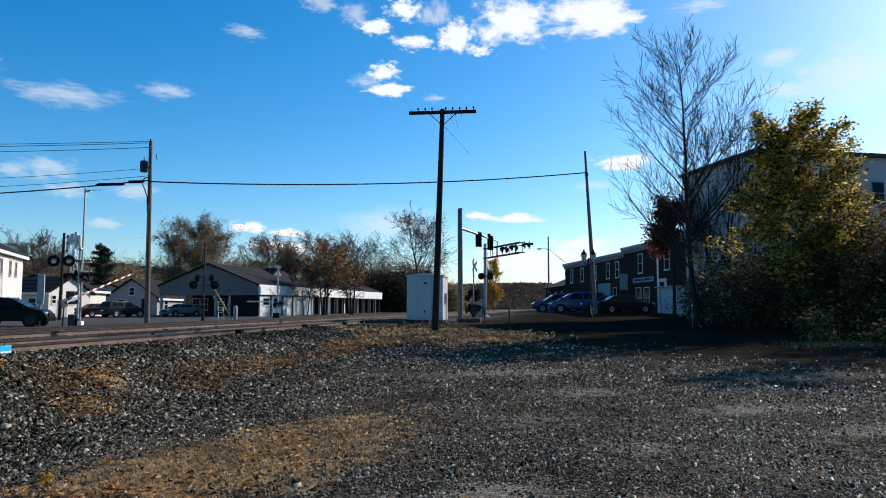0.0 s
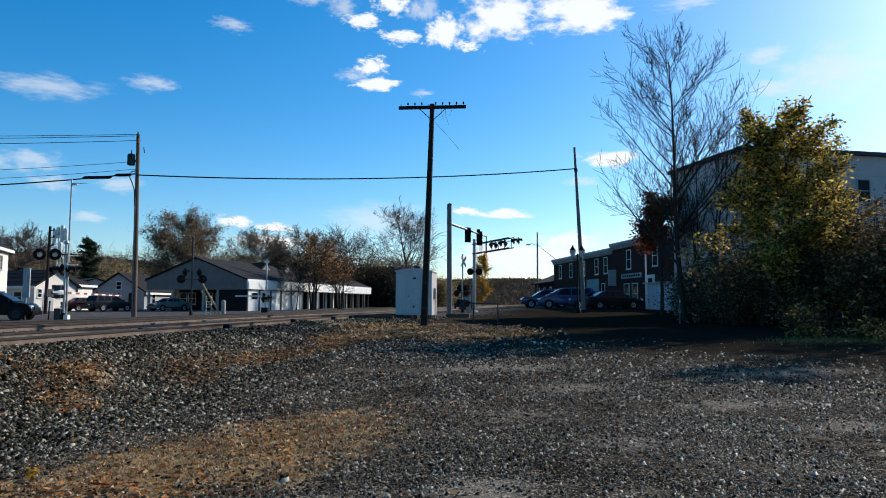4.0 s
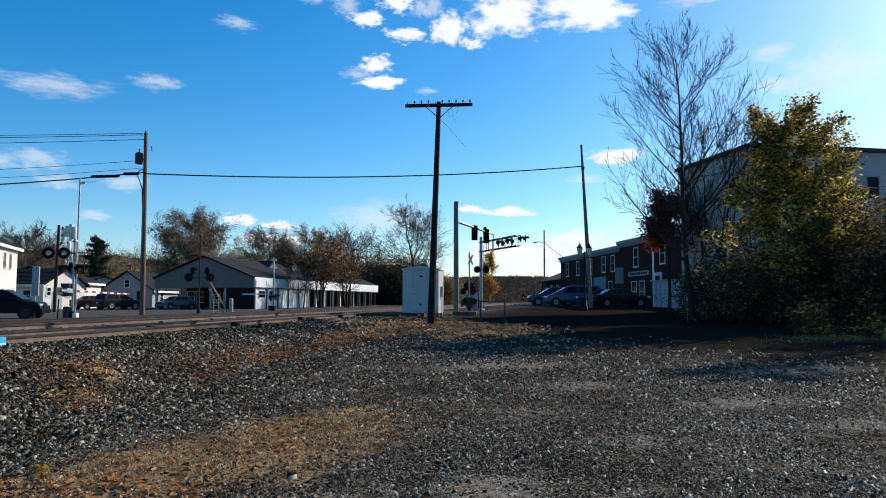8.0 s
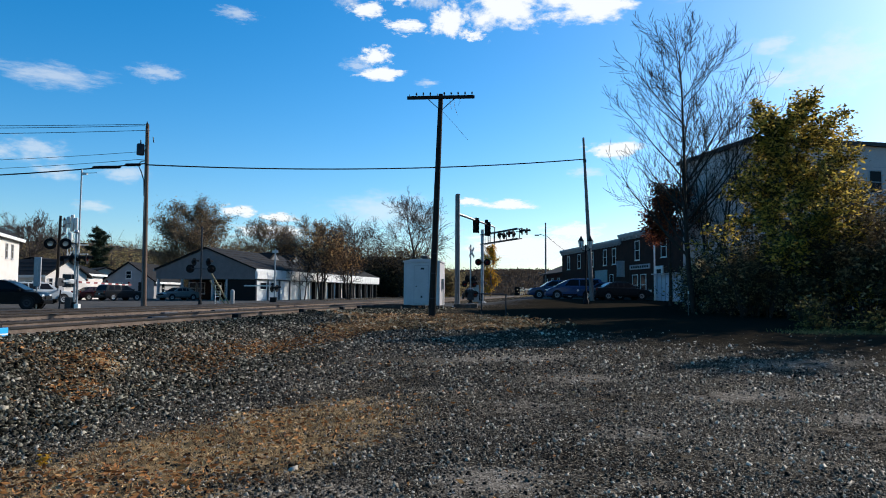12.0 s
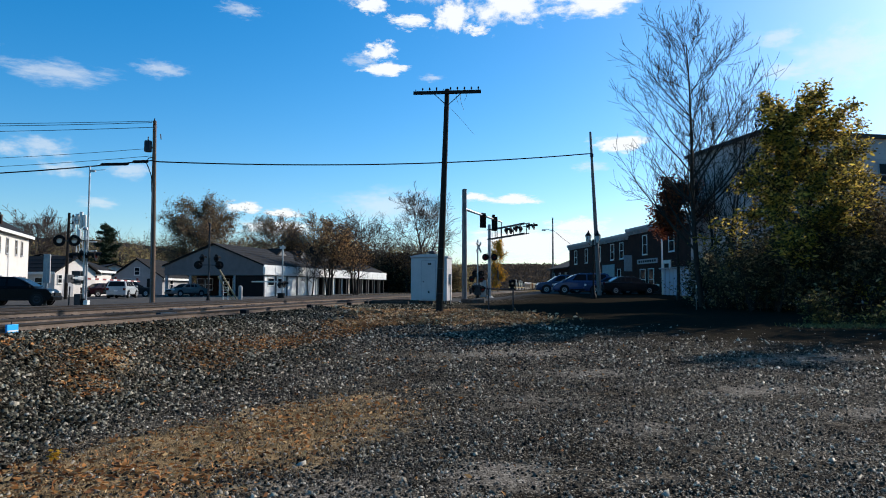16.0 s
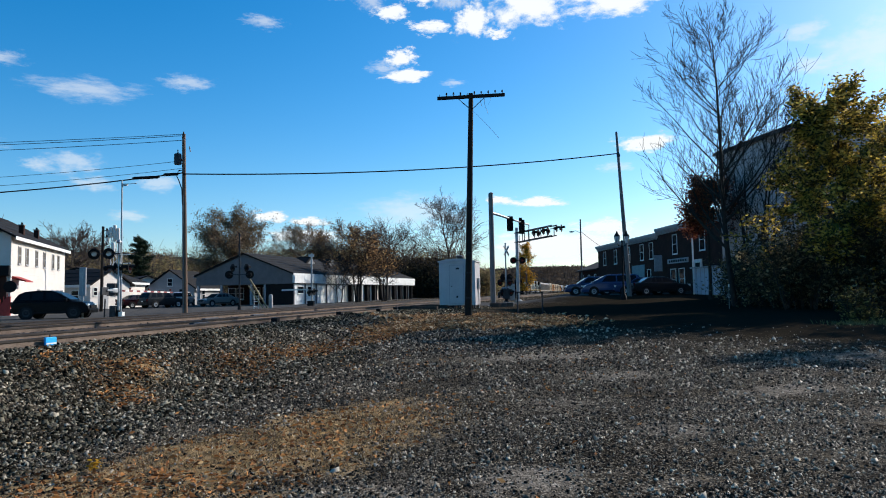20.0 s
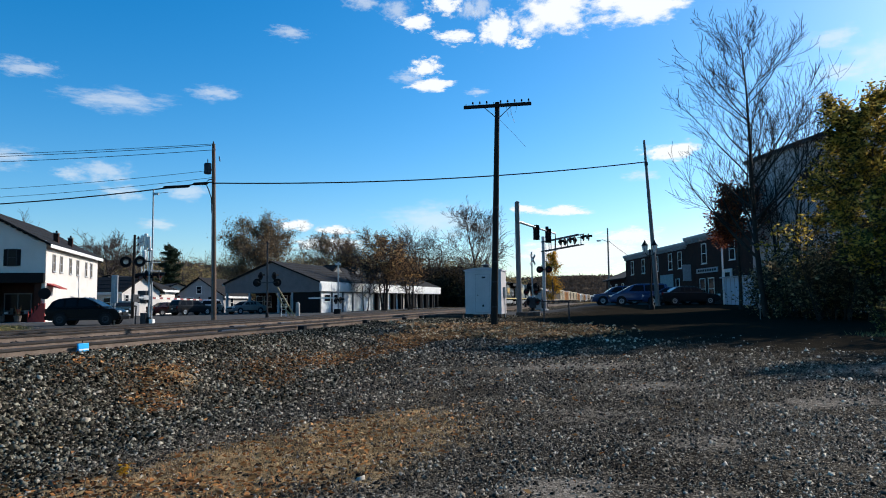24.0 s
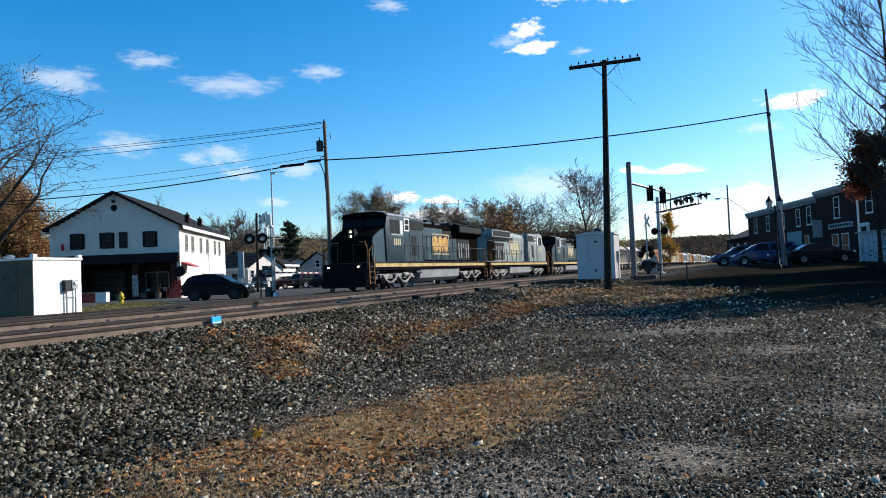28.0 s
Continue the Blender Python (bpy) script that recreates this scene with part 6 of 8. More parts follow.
car("sedan", P_WHITE, "white saloon car in the far parking lot", on_ground(-44.5, 66.0, 70), group="cars behind the crossing")
car("sedan", P_RED, "small red car seen beyond the cantilever", on_ground(4.1, 92.0, 100))
MOVING_CAR = car("suv", P_SILVER, "grey-green estate car turning on the far street", on_ground(-30, 52, 0))


# ---- trees ----
def grow(rng, p, d, length, r, level, cfg, out, tips):
    """One limb in short tapering pieces, with side limbs; out: segments, tips: twig points."""
    n = max(2, int(cfg["segs"] - level))
    step = length / n
    kids = cfg["kids"][level] if level < len(cfg["kids"]) else 0
    first = cfg["bare"] if level == 0 else 0.25
    done = 0
    for i in range(n):
        d = (d + Vector((rng.gauss(0, 1), rng.gauss(0, 1), rng.gauss(0, 0.6))) * cfg["wander"] * (0.35 if level == 0 else 1.0) + Vector((0, 0, cfg["up"]))).normalized()
        q = p + d * step
        r1 = r * (1 - (i + 1) / n * 0.85)
        out.append((p, q, max(r * (1 - i / n * 0.85), cfg["rmin"]), max(r1, cfg["rmin"]), level))
        t = (i + 1) / n
        want = kids * max(0.0, (t - first)) / (1 - first)
        while done < want:
            done += 1
            a = rng.uniform(0, 6.283)
            side = d.orthogonal().normalized()
            side = Matrix.Rotation(a, 3, d) @ side
            ang = radians(cfg["angle"][min(level, len(cfg["angle"]) - 1)] * rng.uniform(0.75, 1.25))
            dd = (d * math.cos(ang) + side * math.sin(ang)).normalized()
            ll = length * cfg["ratio"][min(level, len(cfg["ratio"]) - 1)] * rng.uniform(0.7, 1.2) * ((1.15 - 0.75 * t if cfg["cone"] else 0.5 + 0.62 * math.sin(3.1416 * min(1.0, 0.12 + t * 0.85))) if level == 0 else 1.0)
            grow(rng, p.lerp(q, rng.random()), dd, ll, max(r1, cfg["rmin"] * 1.2) * 0.55, level + 1, cfg, out, tips)
        if level >= cfg["leaf_level"]:
            tips.append(q.copy())
        p = q


def limbs_mesh(name, segs, mat):
    vs, fs, base = [], [], 0
    for p, q, r0, r1, lv in segs:
        n = 7 if lv == 0 else (5 if lv == 1 else 3)
        d = (q - p).normalized()
        a = d.orthogonal().normalized()
        b = d.cross(a)
        for c, r in ((p, r0), (q, r1)):
            for i in range(n):
                w = 6.28319 * i / n
                vs.append(c + (a * math.cos(w) + b * math.sin(w)) * r)
        fs += [(base + i, base + (i + 1) % n, base + n + (i + 1) % n, base + n + i) for i in range(n)]
        base += 2 * n
    return raw_mesh(name, np.array([tuple(v) for v in vs]), np.array(fs), mat)


def leaf_mesh(name, pts, size, rng, mat, per=1, spread=0.2, flat=0.5):
    """Small folded leaves strewn round the points."""
    pts = np.asarray(pts, float)
    c = np.repeat(pts, per, axis=0) + rng.normal(0, spread, (len(pts) * per, 3))
    n = len(c)
    a = rng.normal(0, 1, (n, 3))
    a[:, 2] *= flat
    a /= np.linalg.norm(a, axis=1, keepdims=True) + 1e-9
    b = np.cross(a, rng.normal(0, 1, (n, 3)))
    b /= np.linalg.norm(b, axis=1, keepdims=True) + 1e-9
    nrm = np.cross(a, b)
    s = (size * rng.uniform(0.6, 1.35, n))[:, None]
    a, b, nrm = a * s, b * s * 0.42, nrm * s * 0.22
    v = np.stack([c - a, c - b + nrm - a * 0.1, c + a, c + b + nrm - a * 0.1], 1).reshape(-1, 3)
    f = np.arange(4 * n).reshape(n, 4)
    f = np.concatenate([f[:, [0, 1, 2]], f[:, [0, 2, 3]]])
    return raw_mesh(name, v, f, mat)


ROUND = dict(cone=False, segs=8, kids=(20, 9, 6), bare=0.22, wander=0.09, up=0.03, rmin=0.015, angle=(55, 45, 42), ratio=(0.5, 0.48, 0.42), leaf_level=2)


def tree(label, x, y, h, r, cfg, seed, bark=M_BARK, leaf=None, leaf_size=0.16, per=2, spread=0.3, lean=(0, 0), name="tree", keep=1.0, stems=1, category="tree", zlow=None):
    ob = thing(name, label, category, on_ground(x, y))
    rng, nrng = random.Random(seed), np.random.default_rng(seed)
    segs, tips = [], []
    for s in range(stems):
        a = s * 6.283 / max(stems, 1) + 0.7
        off = 0.0 if stems == 1 else 0.25
        d = Vector((lean[0] + off * 0.5 * math.cos(a), lean[1] + off * 0.5 * math.sin(a), 1)).normalized()
        grow(rng, Vector((off * math.cos(a), off * math.sin(a), -0.2)), d, h * (1 if s == 0 else rng.uniform(0.75, 0.98)), r * (1 if s == 0 else 0.75), 0, cfg, segs, tips)
    trunk = [s for s in segs if s[4] < 2]
    twigs = [s for s in segs if s[4] >= 2]
    t = new("trunk", limbs_mesh("trunk", trunk, bark))
    t.parent = ob
    if twigs:
        w = new("branchwork", limbs_mesh("branchwork", twigs, bark))
        w.parent = ob
        w["kind"] = "stuff"
    if leaf:
        pts = [tuple(p) for p in tips if rng.random() < keep and (zlow is None or p.z > zlow)]
        c = new("crown", leaf_mesh("crown", pts, leaf_size, nrng, leaf, per, spread))
        c.parent = ob
        c["kind"] = "stuff"
    return ob


BARE = dict(cone=True, segs=11, kids=(38, 12, 5), bare=0.15, wander=0.052, up=0.045, rmin=0.0085, angle=(48, 38, 36), ratio=(0.44, 0.40, 0.42), leaf_level=2)
FAR = dict(ROUND, segs=7, kids=(30, 13, 8), rmin=0.02, ratio=(0.5, 0.46, 0.42), up=0.035)
tree("tall bare tree with fine upright twigs", 12.55, 35.0, 13.4, 0.15, BARE, 3, bark=M_BARKDARK, lean=(-0.11, 0))
tree("bare tree of several slender upright stems", 13.9, 36.0, 11.4, 0.075, dict(BARE, kids=(13, 7, 4), angle=(34, 32, 30), ratio=(0.3, 0.42, 0.45), bare=0.3), 8, bark=M_BARKDARK, lean=(0.08, 0), stems=5)
tree("broad tree with yellow-green autumn leaves", 15.75, 30.5, 8.75, 0.13, dict(ROUND, cone=True, kids=(46, 9, 4), bare=0.12, up=0.03, wander=0.08, rmin=0.01, angle=(66, 45, 40), ratio=(0.45, 0.40, 0.4)), 5, bark=M_BARKDARK, leaf=M_LEAFYEL, leaf_size=0.105, per=4, spread=0.14, keep=0.58)
tree("leafy tree at the edge of the lot", 21.2, 26.4, 9.5, 0.14, dict(ROUND, kids=(20, 7, 4), bare=0.4, ratio=(0.26, 0.42, 0.4)), 7, bark=M_BARKDARK, leaf=M_LEAFYEL, leaf_size=0.09, per=2, spread=0.15, keep=0.5)
tree("low tree with red-brown leaves before the brick row", 15.1, 46.5, 7.4, 0.14, dict(ROUND, kids=(18, 9, 6), bare=0.6, ratio=(0.27, 0.5, 0.45), rmin=0.012), 6, bark=M_BARKDARK, leaf=M_LEAFRED, leaf_size=0.10, per=4, spread=0.2, keep=0.5)
tree("large bare tree behind the signal cabinet", -4.3, 140.0, 16.8, 0.36, dict(FAR, kids=(24, 11, 7), rmin=0.026, bare=0.2, angle=(50, 45, 42), wander=0.13), 11, bark=M_MIDBARK)
tree("small tree with sparse orange leaves by the long building", -15.0, 90.0, 7.8, 0.2, dict(FAR, bare=0.34, kids=(12, 9, 6), angle=(54, 44, 40), rmin=0.016), 12, bark=M_BARKDARK, leaf=M_LEAFORANGE, leaf_size=0.11, per=2, spread=0.25, keep=0.3, stems=3, zlow=3.8)
tree("small tree with sparse orange leaves by the long building", -12.4, 96.0, 6.4, 0.18, dict(FAR, bare=0.34, kids=(10, 8, 6), angle=(48, 42, 40), rmin=0.016), 13, bark=M_BARKDARK, leaf=M_LEAFORANGE, leaf_size=0.11, per=1, spread=0.2, keep=0.18, stems=3, zlow=3.4)
tree("thin bare tree by the long building", -17.0, 88.0, 5.4, 0.09, dict(FAR, bare=0.3, kids=(12, 7, 4), rmin=0.014), 14, bark=M_BARKDARK, stems=2)
tree("bare tree behind the roof of the long building", -17.0, 142.0, 13.0, 0.28, FAR, 15, bark=M_FARBARK)
tree("large tree with thin brown leaves behind the roof", -42.0, 120.0, 14.0, 0.3, dict(FAR, kids=(30, 13, 7), ratio=(0.48, 0.42, 0.4), rmin=0.02, bare=0.12, angle=(58, 50, 45)), 16, bark=M_FARBARK, leaf=M_LEAFBROWN, leaf_size=0.14, per=3, spread=0.4, keep=0.85)
tree("tree with thin brown leaves behind the roof", -33.5, 142.0, 12.6, 0.3, FAR, 17, bark=M_FARBARK, leaf=M_LEAFBROWN, leaf_size=0.13, per=2, spread=0.35, keep=0.5)
tree("tree with thin orange leaves behind the roof", -25.5, 140.0, 12.8, 0.3, FAR, 31, bark=M_FARBARK, leaf=M_LEAFORANGE, leaf_size=0.13, per=1, spread=0.35, keep=0.4)
tree("narrow golden-leaved tree beyond the crossing", 12.9, 180.0, 12.4, 0.25, dict(ROUND, rmin=0.04, kids=(24, 8, 4), ratio=(0.2, 0.5, 0.4), bare=0.1, up=0.06), 18, leaf=M_LEAFGOLD, leaf_size=0.2, per=2, spread=0.35, keep=0.5)
tree("broad old tree with few brown leaves and drooping bare limbs", -40.5, 40.0, 14.5, 0.45, dict(ROUND, kids=(18, 10, 6), bare=0.25, ratio=(0.6, 0.46, 0.4), up=-0.005, rmin=0.014, wander=0.16), 19, bark=M_BARKDARK, leaf=M_LEAFBROWN, leaf_size=0.09, per=1, spread=0.25, keep=0.42)
tree("bare tree behind the white house", -55.0, 96.0, 9.5, 0.24, FAR, 20, bark=M_FARBARK)
tree("golden-brown tree beside the white house", -56.0, 56.0, 9.4, 0.3, dict(FAR, bare=0.1), 24, bark=M_FARBARK, leaf=M_LEAFORANGE, leaf_size=0.13, per=5, spread=0.4, keep=0.8)
tree("bare tree behind the white house", -63.0, 84.0, 10.0, 0.24, FAR, 21, bark=M_FARBARK)


def pine(x, y, h, seed):
    """Uneven whorls of level boughs, each carrying flat sprays of needles."""
    ob = thing("pine", "dark green pine with an uneven layered crown", "tree", on_ground(x, y))
    rng, nr = random.Random(seed), np.random.default_rng(seed)
    part("trunk", Geo().tube((0, 0, -0.2), (0.2, 0, h), 0.25, 0.05, 8), M_BARKDARK, ob)
    pts, g = [], Geo()
    for w in range(15):
        t = 0.22 + 0.055 * w + rng.uniform(-0.03, 0.02)
        for i in range(6):
            a = rng.uniform(0, 6.28)
            l = h * (0.05 + 0.2 * max(0.0, 1.0 - (t - 0.22) / 0.8) ** 0.6) * rng.choice((0.4, 0.7, 0.9, 1.0, 1.2))
            p = Vector((0.2 * t, 0, h * t + rng.uniform(-0.25, 0.25)))
            q = p + Vector((l * math.cos(a), l * math.sin(a), l * rng.uniform(-0.05, 0.3)))
            g.tube(p, q, 0.05, 0.02, 4)
            for k in range(int(8 + 9 * l)):
                e = rng.uniform(0.2, 1.05)
                sp = 0.13 + 0.16 * (1 - e) * l
                pts.append(tuple(p.lerp(q, e) + Vector((rng.gauss(0, sp), rng.gauss(0, sp), 0.06 + rng.gauss(0, 0.07)))))
    part("branchwork", g, M_BARKDARK, ob)["kind"] = "stuff"
    c = new("needles", leaf_mesh("needles", pts, 0.12, nr, M_PINE, 14, 0.14, 0.35))
    c.parent = ob
    c["kind"] = "stuff"


pine(-58.0, 120.0, 11.2, 22)


def bush(label, x, y, w, h, seed, leaf, n, size=0.1, stems=26):
    ob = thing("bush", label, "bush", on_ground(x, y))
    rng, nr = random.Random(seed), np.random.default_rng(seed)
    segs, tips = [], []
    cfg = dict(cone=True, segs=6, kids=(5, 4), bare=0.04, wander=0.12, up=0.04, rmin=0.006, angle=(40, 38), ratio=(0.45, 0.5), leaf_level=1)
    for i in range(stems):
        a, q = rng.uniform(0, 6.28), rng.random() ** 0.5
        p = Vector((q * w * 0.5 * math.cos(a), q * w * 0.4 * math.sin(a), -0.1))
        d = Vector((0.5 * q * math.cos(a), 0.5 * q * math.sin(a), 1)).normalized()
        grow(rng, p, d, h * rng.uniform(0.55, 1.0), 0.025, 0, cfg, segs, tips)
    t = new("shrub_branchwork", limbs_mesh("shrub_branchwork", segs, M_BARKDARK))
    t.parent = ob
    t["kind"] = "stuff"
    tips = [tuple(p) for p in tips]
    rng.shuffle(tips)
    c = new("foliage", leaf_mesh("foliage", tips[:n], size, nr, leaf, 5, 0.16))
    c.parent = ob
    c["kind"] = "stuff"


for _i, (_x, _y, _w, _h, _m, _n) in enumerate((
        (14.1, 32.6, 2.6, 3.4, M_LEAFGREEN, 800), (14.0, 30.8, 3.2, 4.2, M_LEAFGREEN, 900), (16.0, 29.6, 3.4, 4.6, M_LEAFGREEN, 1000),
        (18.3, 28.8, 3.6, 4.8, M_LEAFGREEN, 1000), (20.8, 28.6, 3.6, 4.6, M_LEAFGREEN, 900), (15.6, 35.6, 3.0, 4.0, M_LEAFGREEN, 800), (14.2, 37.0, 2.6, 3.2, M_LEAFGREEN, 800), (16.0, 39.0, 3.0, 3.6, M_LEAFGREEN, 900), (15.6, 33.0, 3.4, 4.9, M_LEAFGREEN, 900), (18.0, 32.0, 3.6, 5.0, M_LEAFGREEN, 900), (17.9, 30.0, 2.8, 6.0, M_LEAFGREEN, 1300), (19.6, 30.4, 3.0, 6.3, M_LEAFGREEN, 1300))):
    bush(("dense dark shrub under the trees", "dense dark shrub with reddish leaves")[_m is M_LEAFRED], _x, _y, _w, _h, 40 + _i, _m, _n, 0.09)
bush("tall thin shrub at the edge of the lot", 20.3, 29.4, 3.4, 6.6, 39, M_LEAFGREEN, 900, 0.09)
for _i, (_x, _y, _w, _h) in enumerate(((12.3, 23.6, 0.8, 1.2), (12.5, 22.5, 1.4, 0.6), (13.6, 22.0, 1.6, 0.5), (14.6, 22.8, 1.8, 0.7))):
    bush("low weedy shrub with yellowed leaves", _x, _y, _w, _h, 60 + _i, M_WEED, 150, 0.065, 12)


def build_woods():
    """Far autumn woods and a wooded hill along the horizon."""
    rng, nr = random.Random(77), np.random.default_rng(77)
    pts, sticks = [], Geo()
    spots = []
    for i in range(420):
        az = radians(rng.uniform(-68, -1.5))
        d = rng.uniform(160, 250)
        spots.append((d * math.sin(az), d * math.cos(az), rng.uniform(9.5, 16.0) * d / 200))
    for i in range(80):
        az = radians(rng.uniform(-7.2, -1.0))
        d = rng.uniform(132, 165)
        spots.append((d * math.sin(az), d * math.cos(az), rng.uniform(5.5, 9.5)))
    for i in range(46):
        az = radians(rng.uniform(-1.5, 1.6))
        d = rng.uniform(165, 230)
        spots.append((d * math.sin(az), d * math.cos(az), rng.uniform(5, 8.5)))
    thicket = []
    for x, y, h in spots:
        z = gz(x, y)
        sticks.tube((x, y, z), (x + rng.uniform(-0.5, 0.5), y, z + h * 0.9), 0.15, 0.04, 4)
        dense = y < 165 and x > -25
        for k in range(6 if dense else 22):
            a, t = rng.uniform(0, 6.28), rng.uniform(0.25, 0.85)
            l = h * rng.uniform(0.15, 0.34)
            sticks.tube((x, y, z + h * t), (x + l * 0.75 * math.cos(a), y + l * 0.75 * math.sin(a), z + h * t + l), 0.04, 0.02, 3, False)
        n = int(rng.randint(160, 340) * (2.4 if dense else 1.7))
        q = np.clip(nr.normal(0, 1, (n, 3)), -1.6, 1.6) * (h * 0.2, h * 0.2, h * 0.22) + (x, y, z + h * 0.48)
        (thicket if dense else pts).append(q[q[:, 2] > z + 0.3])
    tagged(new("far_woods", leaf_mesh("far_woods", np.concatenate(pts), 0.28, nr, M_WOODS, 2, 0.4)), "brown autumn woods along the horizon", "woods", kind="stuff")
    tagged(new("thicket", leaf_mesh("thicket", np.concatenate(thicket), 0.24, nr, M_THICKET, 2, 0.4)), "dark leafy thicket beyond the long building", "woods", kind="stuff")
    tagged(part("far_trunks", sticks, M_FARBARK), "bare trunks in the far woods", "woods", kind="stuff")
    # the wooded hill
    xs = np.concatenate([np.linspace(-700, -310, 30), np.arange(-300, 340, 2.6), np.linspace(350, 900, 30)])
    ys = np.concatenate([np.arange(420, 800, 4.0), np.linspace(810, 1300, 16)])
    X, Y = np.meshgrid(xs, ys)
    ridge = 15 * np.exp(-((X - 60) / 150) ** 2) + 46 * np.exp(-((X + 420) / 230) ** 2) + 48 * np.exp(-((X - 520) / 260) ** 2) + 8
    crowns = np.array([abs(noise.noise((a * 0.09, b * 0.06, 3))) + 0.5 * abs(noise.noise((a * 0.23, b * 0.15, 5))) for a, b in zip(X.ravel(), Y.ravel())]).reshape(X.shape)
    Z = ridge * smooth(420, 760, Y) - 2 + 3.2 * crowns
    i = np.arange(X.size).reshape(X.shape)
    f = np.stack([i[:-1, :-1].ravel(), i[:-1, 1:].ravel(), i[1:, 1:].ravel(), i[1:, :-1].ravel()], 1)
    k = nr.choice(X.size, 110000)
    k = k[(np.abs(X.ravel()[k]) < 340) & (Y.ravel()[k] < 800)]
    top = np.stack([X.ravel()[k], Y.ravel()[k], Z.ravel()[k] + nr.uniform(0, 2.5, len(k))], 1) + nr.normal(0, 1.0, (len(k), 3)) * (1, 1, 0.4)
    tagged(new("hill_woods", leaf_mesh("hill_woods", top, 1.1, nr, M_HILLWOODS, 1, 0.5, 1.6)), "bare brown woods on the far hill", "woods", kind="stuff")
    tagged(new("hill", raw_mesh("hill", np.stack([X.ravel(), Y.ravel(), Z.ravel()], 1), f, M_HILL)), "low hill covered by bare autumn woods", "hill", kind="structure")


build_woods()


# ---- clouds ----
def cloud_material(name, lo, hi, strength, cover):
    mt = bpy.data.materials.new(name)
    mt.use_nodes = True
    nt = mt.node_tree
    N, L = nt.nodes.new, nt.links.new
    nt.nodes.remove(nt.nodes["Principled BSDF"])
    tc, oi = N("ShaderNodeTexCoord"), N("ShaderNodeObjectInfo")
    ln = N("ShaderNodeVectorMath")
    ln.operation = "LENGTH"
    L(tc.outputs["Object"], ln.inputs[0])
    nz = N("ShaderNodeTexNoise")
    nz.noise_dimensions = "4D"
    nz.inputs["Scale"].default_value, nz.inputs["Detail"].default_value, nz.inputs["Roughness"].default_value = 1.7, 8, 0.66
    mul = N("ShaderNodeMath")
    mul.operation = "MULTIPLY"
    mul.inputs[1].default_value = 40
    L(oi.outputs["Random"], mul.inputs[0]), L(mul.outputs[0], nz.inputs["W"]), L(tc.outputs["Object"], nz.inputs["Vector"])
    sub = N("ShaderNodeMath")
    sub.operation = "MULTIPLY_ADD"
    sub.inputs[1].default_value = -0.40
    L(ln.outputs["Value"], sub.inputs[0]), L(nz.outputs[0], sub.inputs[2])
    mr = N("ShaderNodeMapRange")
    mr.interpolation_type = "SMOOTHSTEP"
    mr.inputs[1].default_value, mr.inputs[2].default_value, mr.inputs[4].default_value = lo, hi, cover
    L(sub.outputs[0], mr.inputs[0])
    em, tr, ms = N("ShaderNodeEmission"), N("ShaderNodeBsdfTransparent"), N("ShaderNodeMixShader")
    em.inputs[0].default_value, em.inputs[1].default_value = (0.93, 0.97, 1.0, 1), strength
    L(mr.outputs[0], ms.inputs[0]), L(tr.outputs[0], ms.inputs[1]), L(em.outputs[0], ms.inputs[2])
    L(ms.outputs[0], nt.nodes["Material Output"].inputs[0])
    return mt


M_CLOUD, M_WISP = cloud_material("bright_cloud", 0.14, 0.36, 0.92, 1.0), cloud_material("thin_cloud", 0.10, 0.50, 0.85, 0.5)
CLOUDS = []


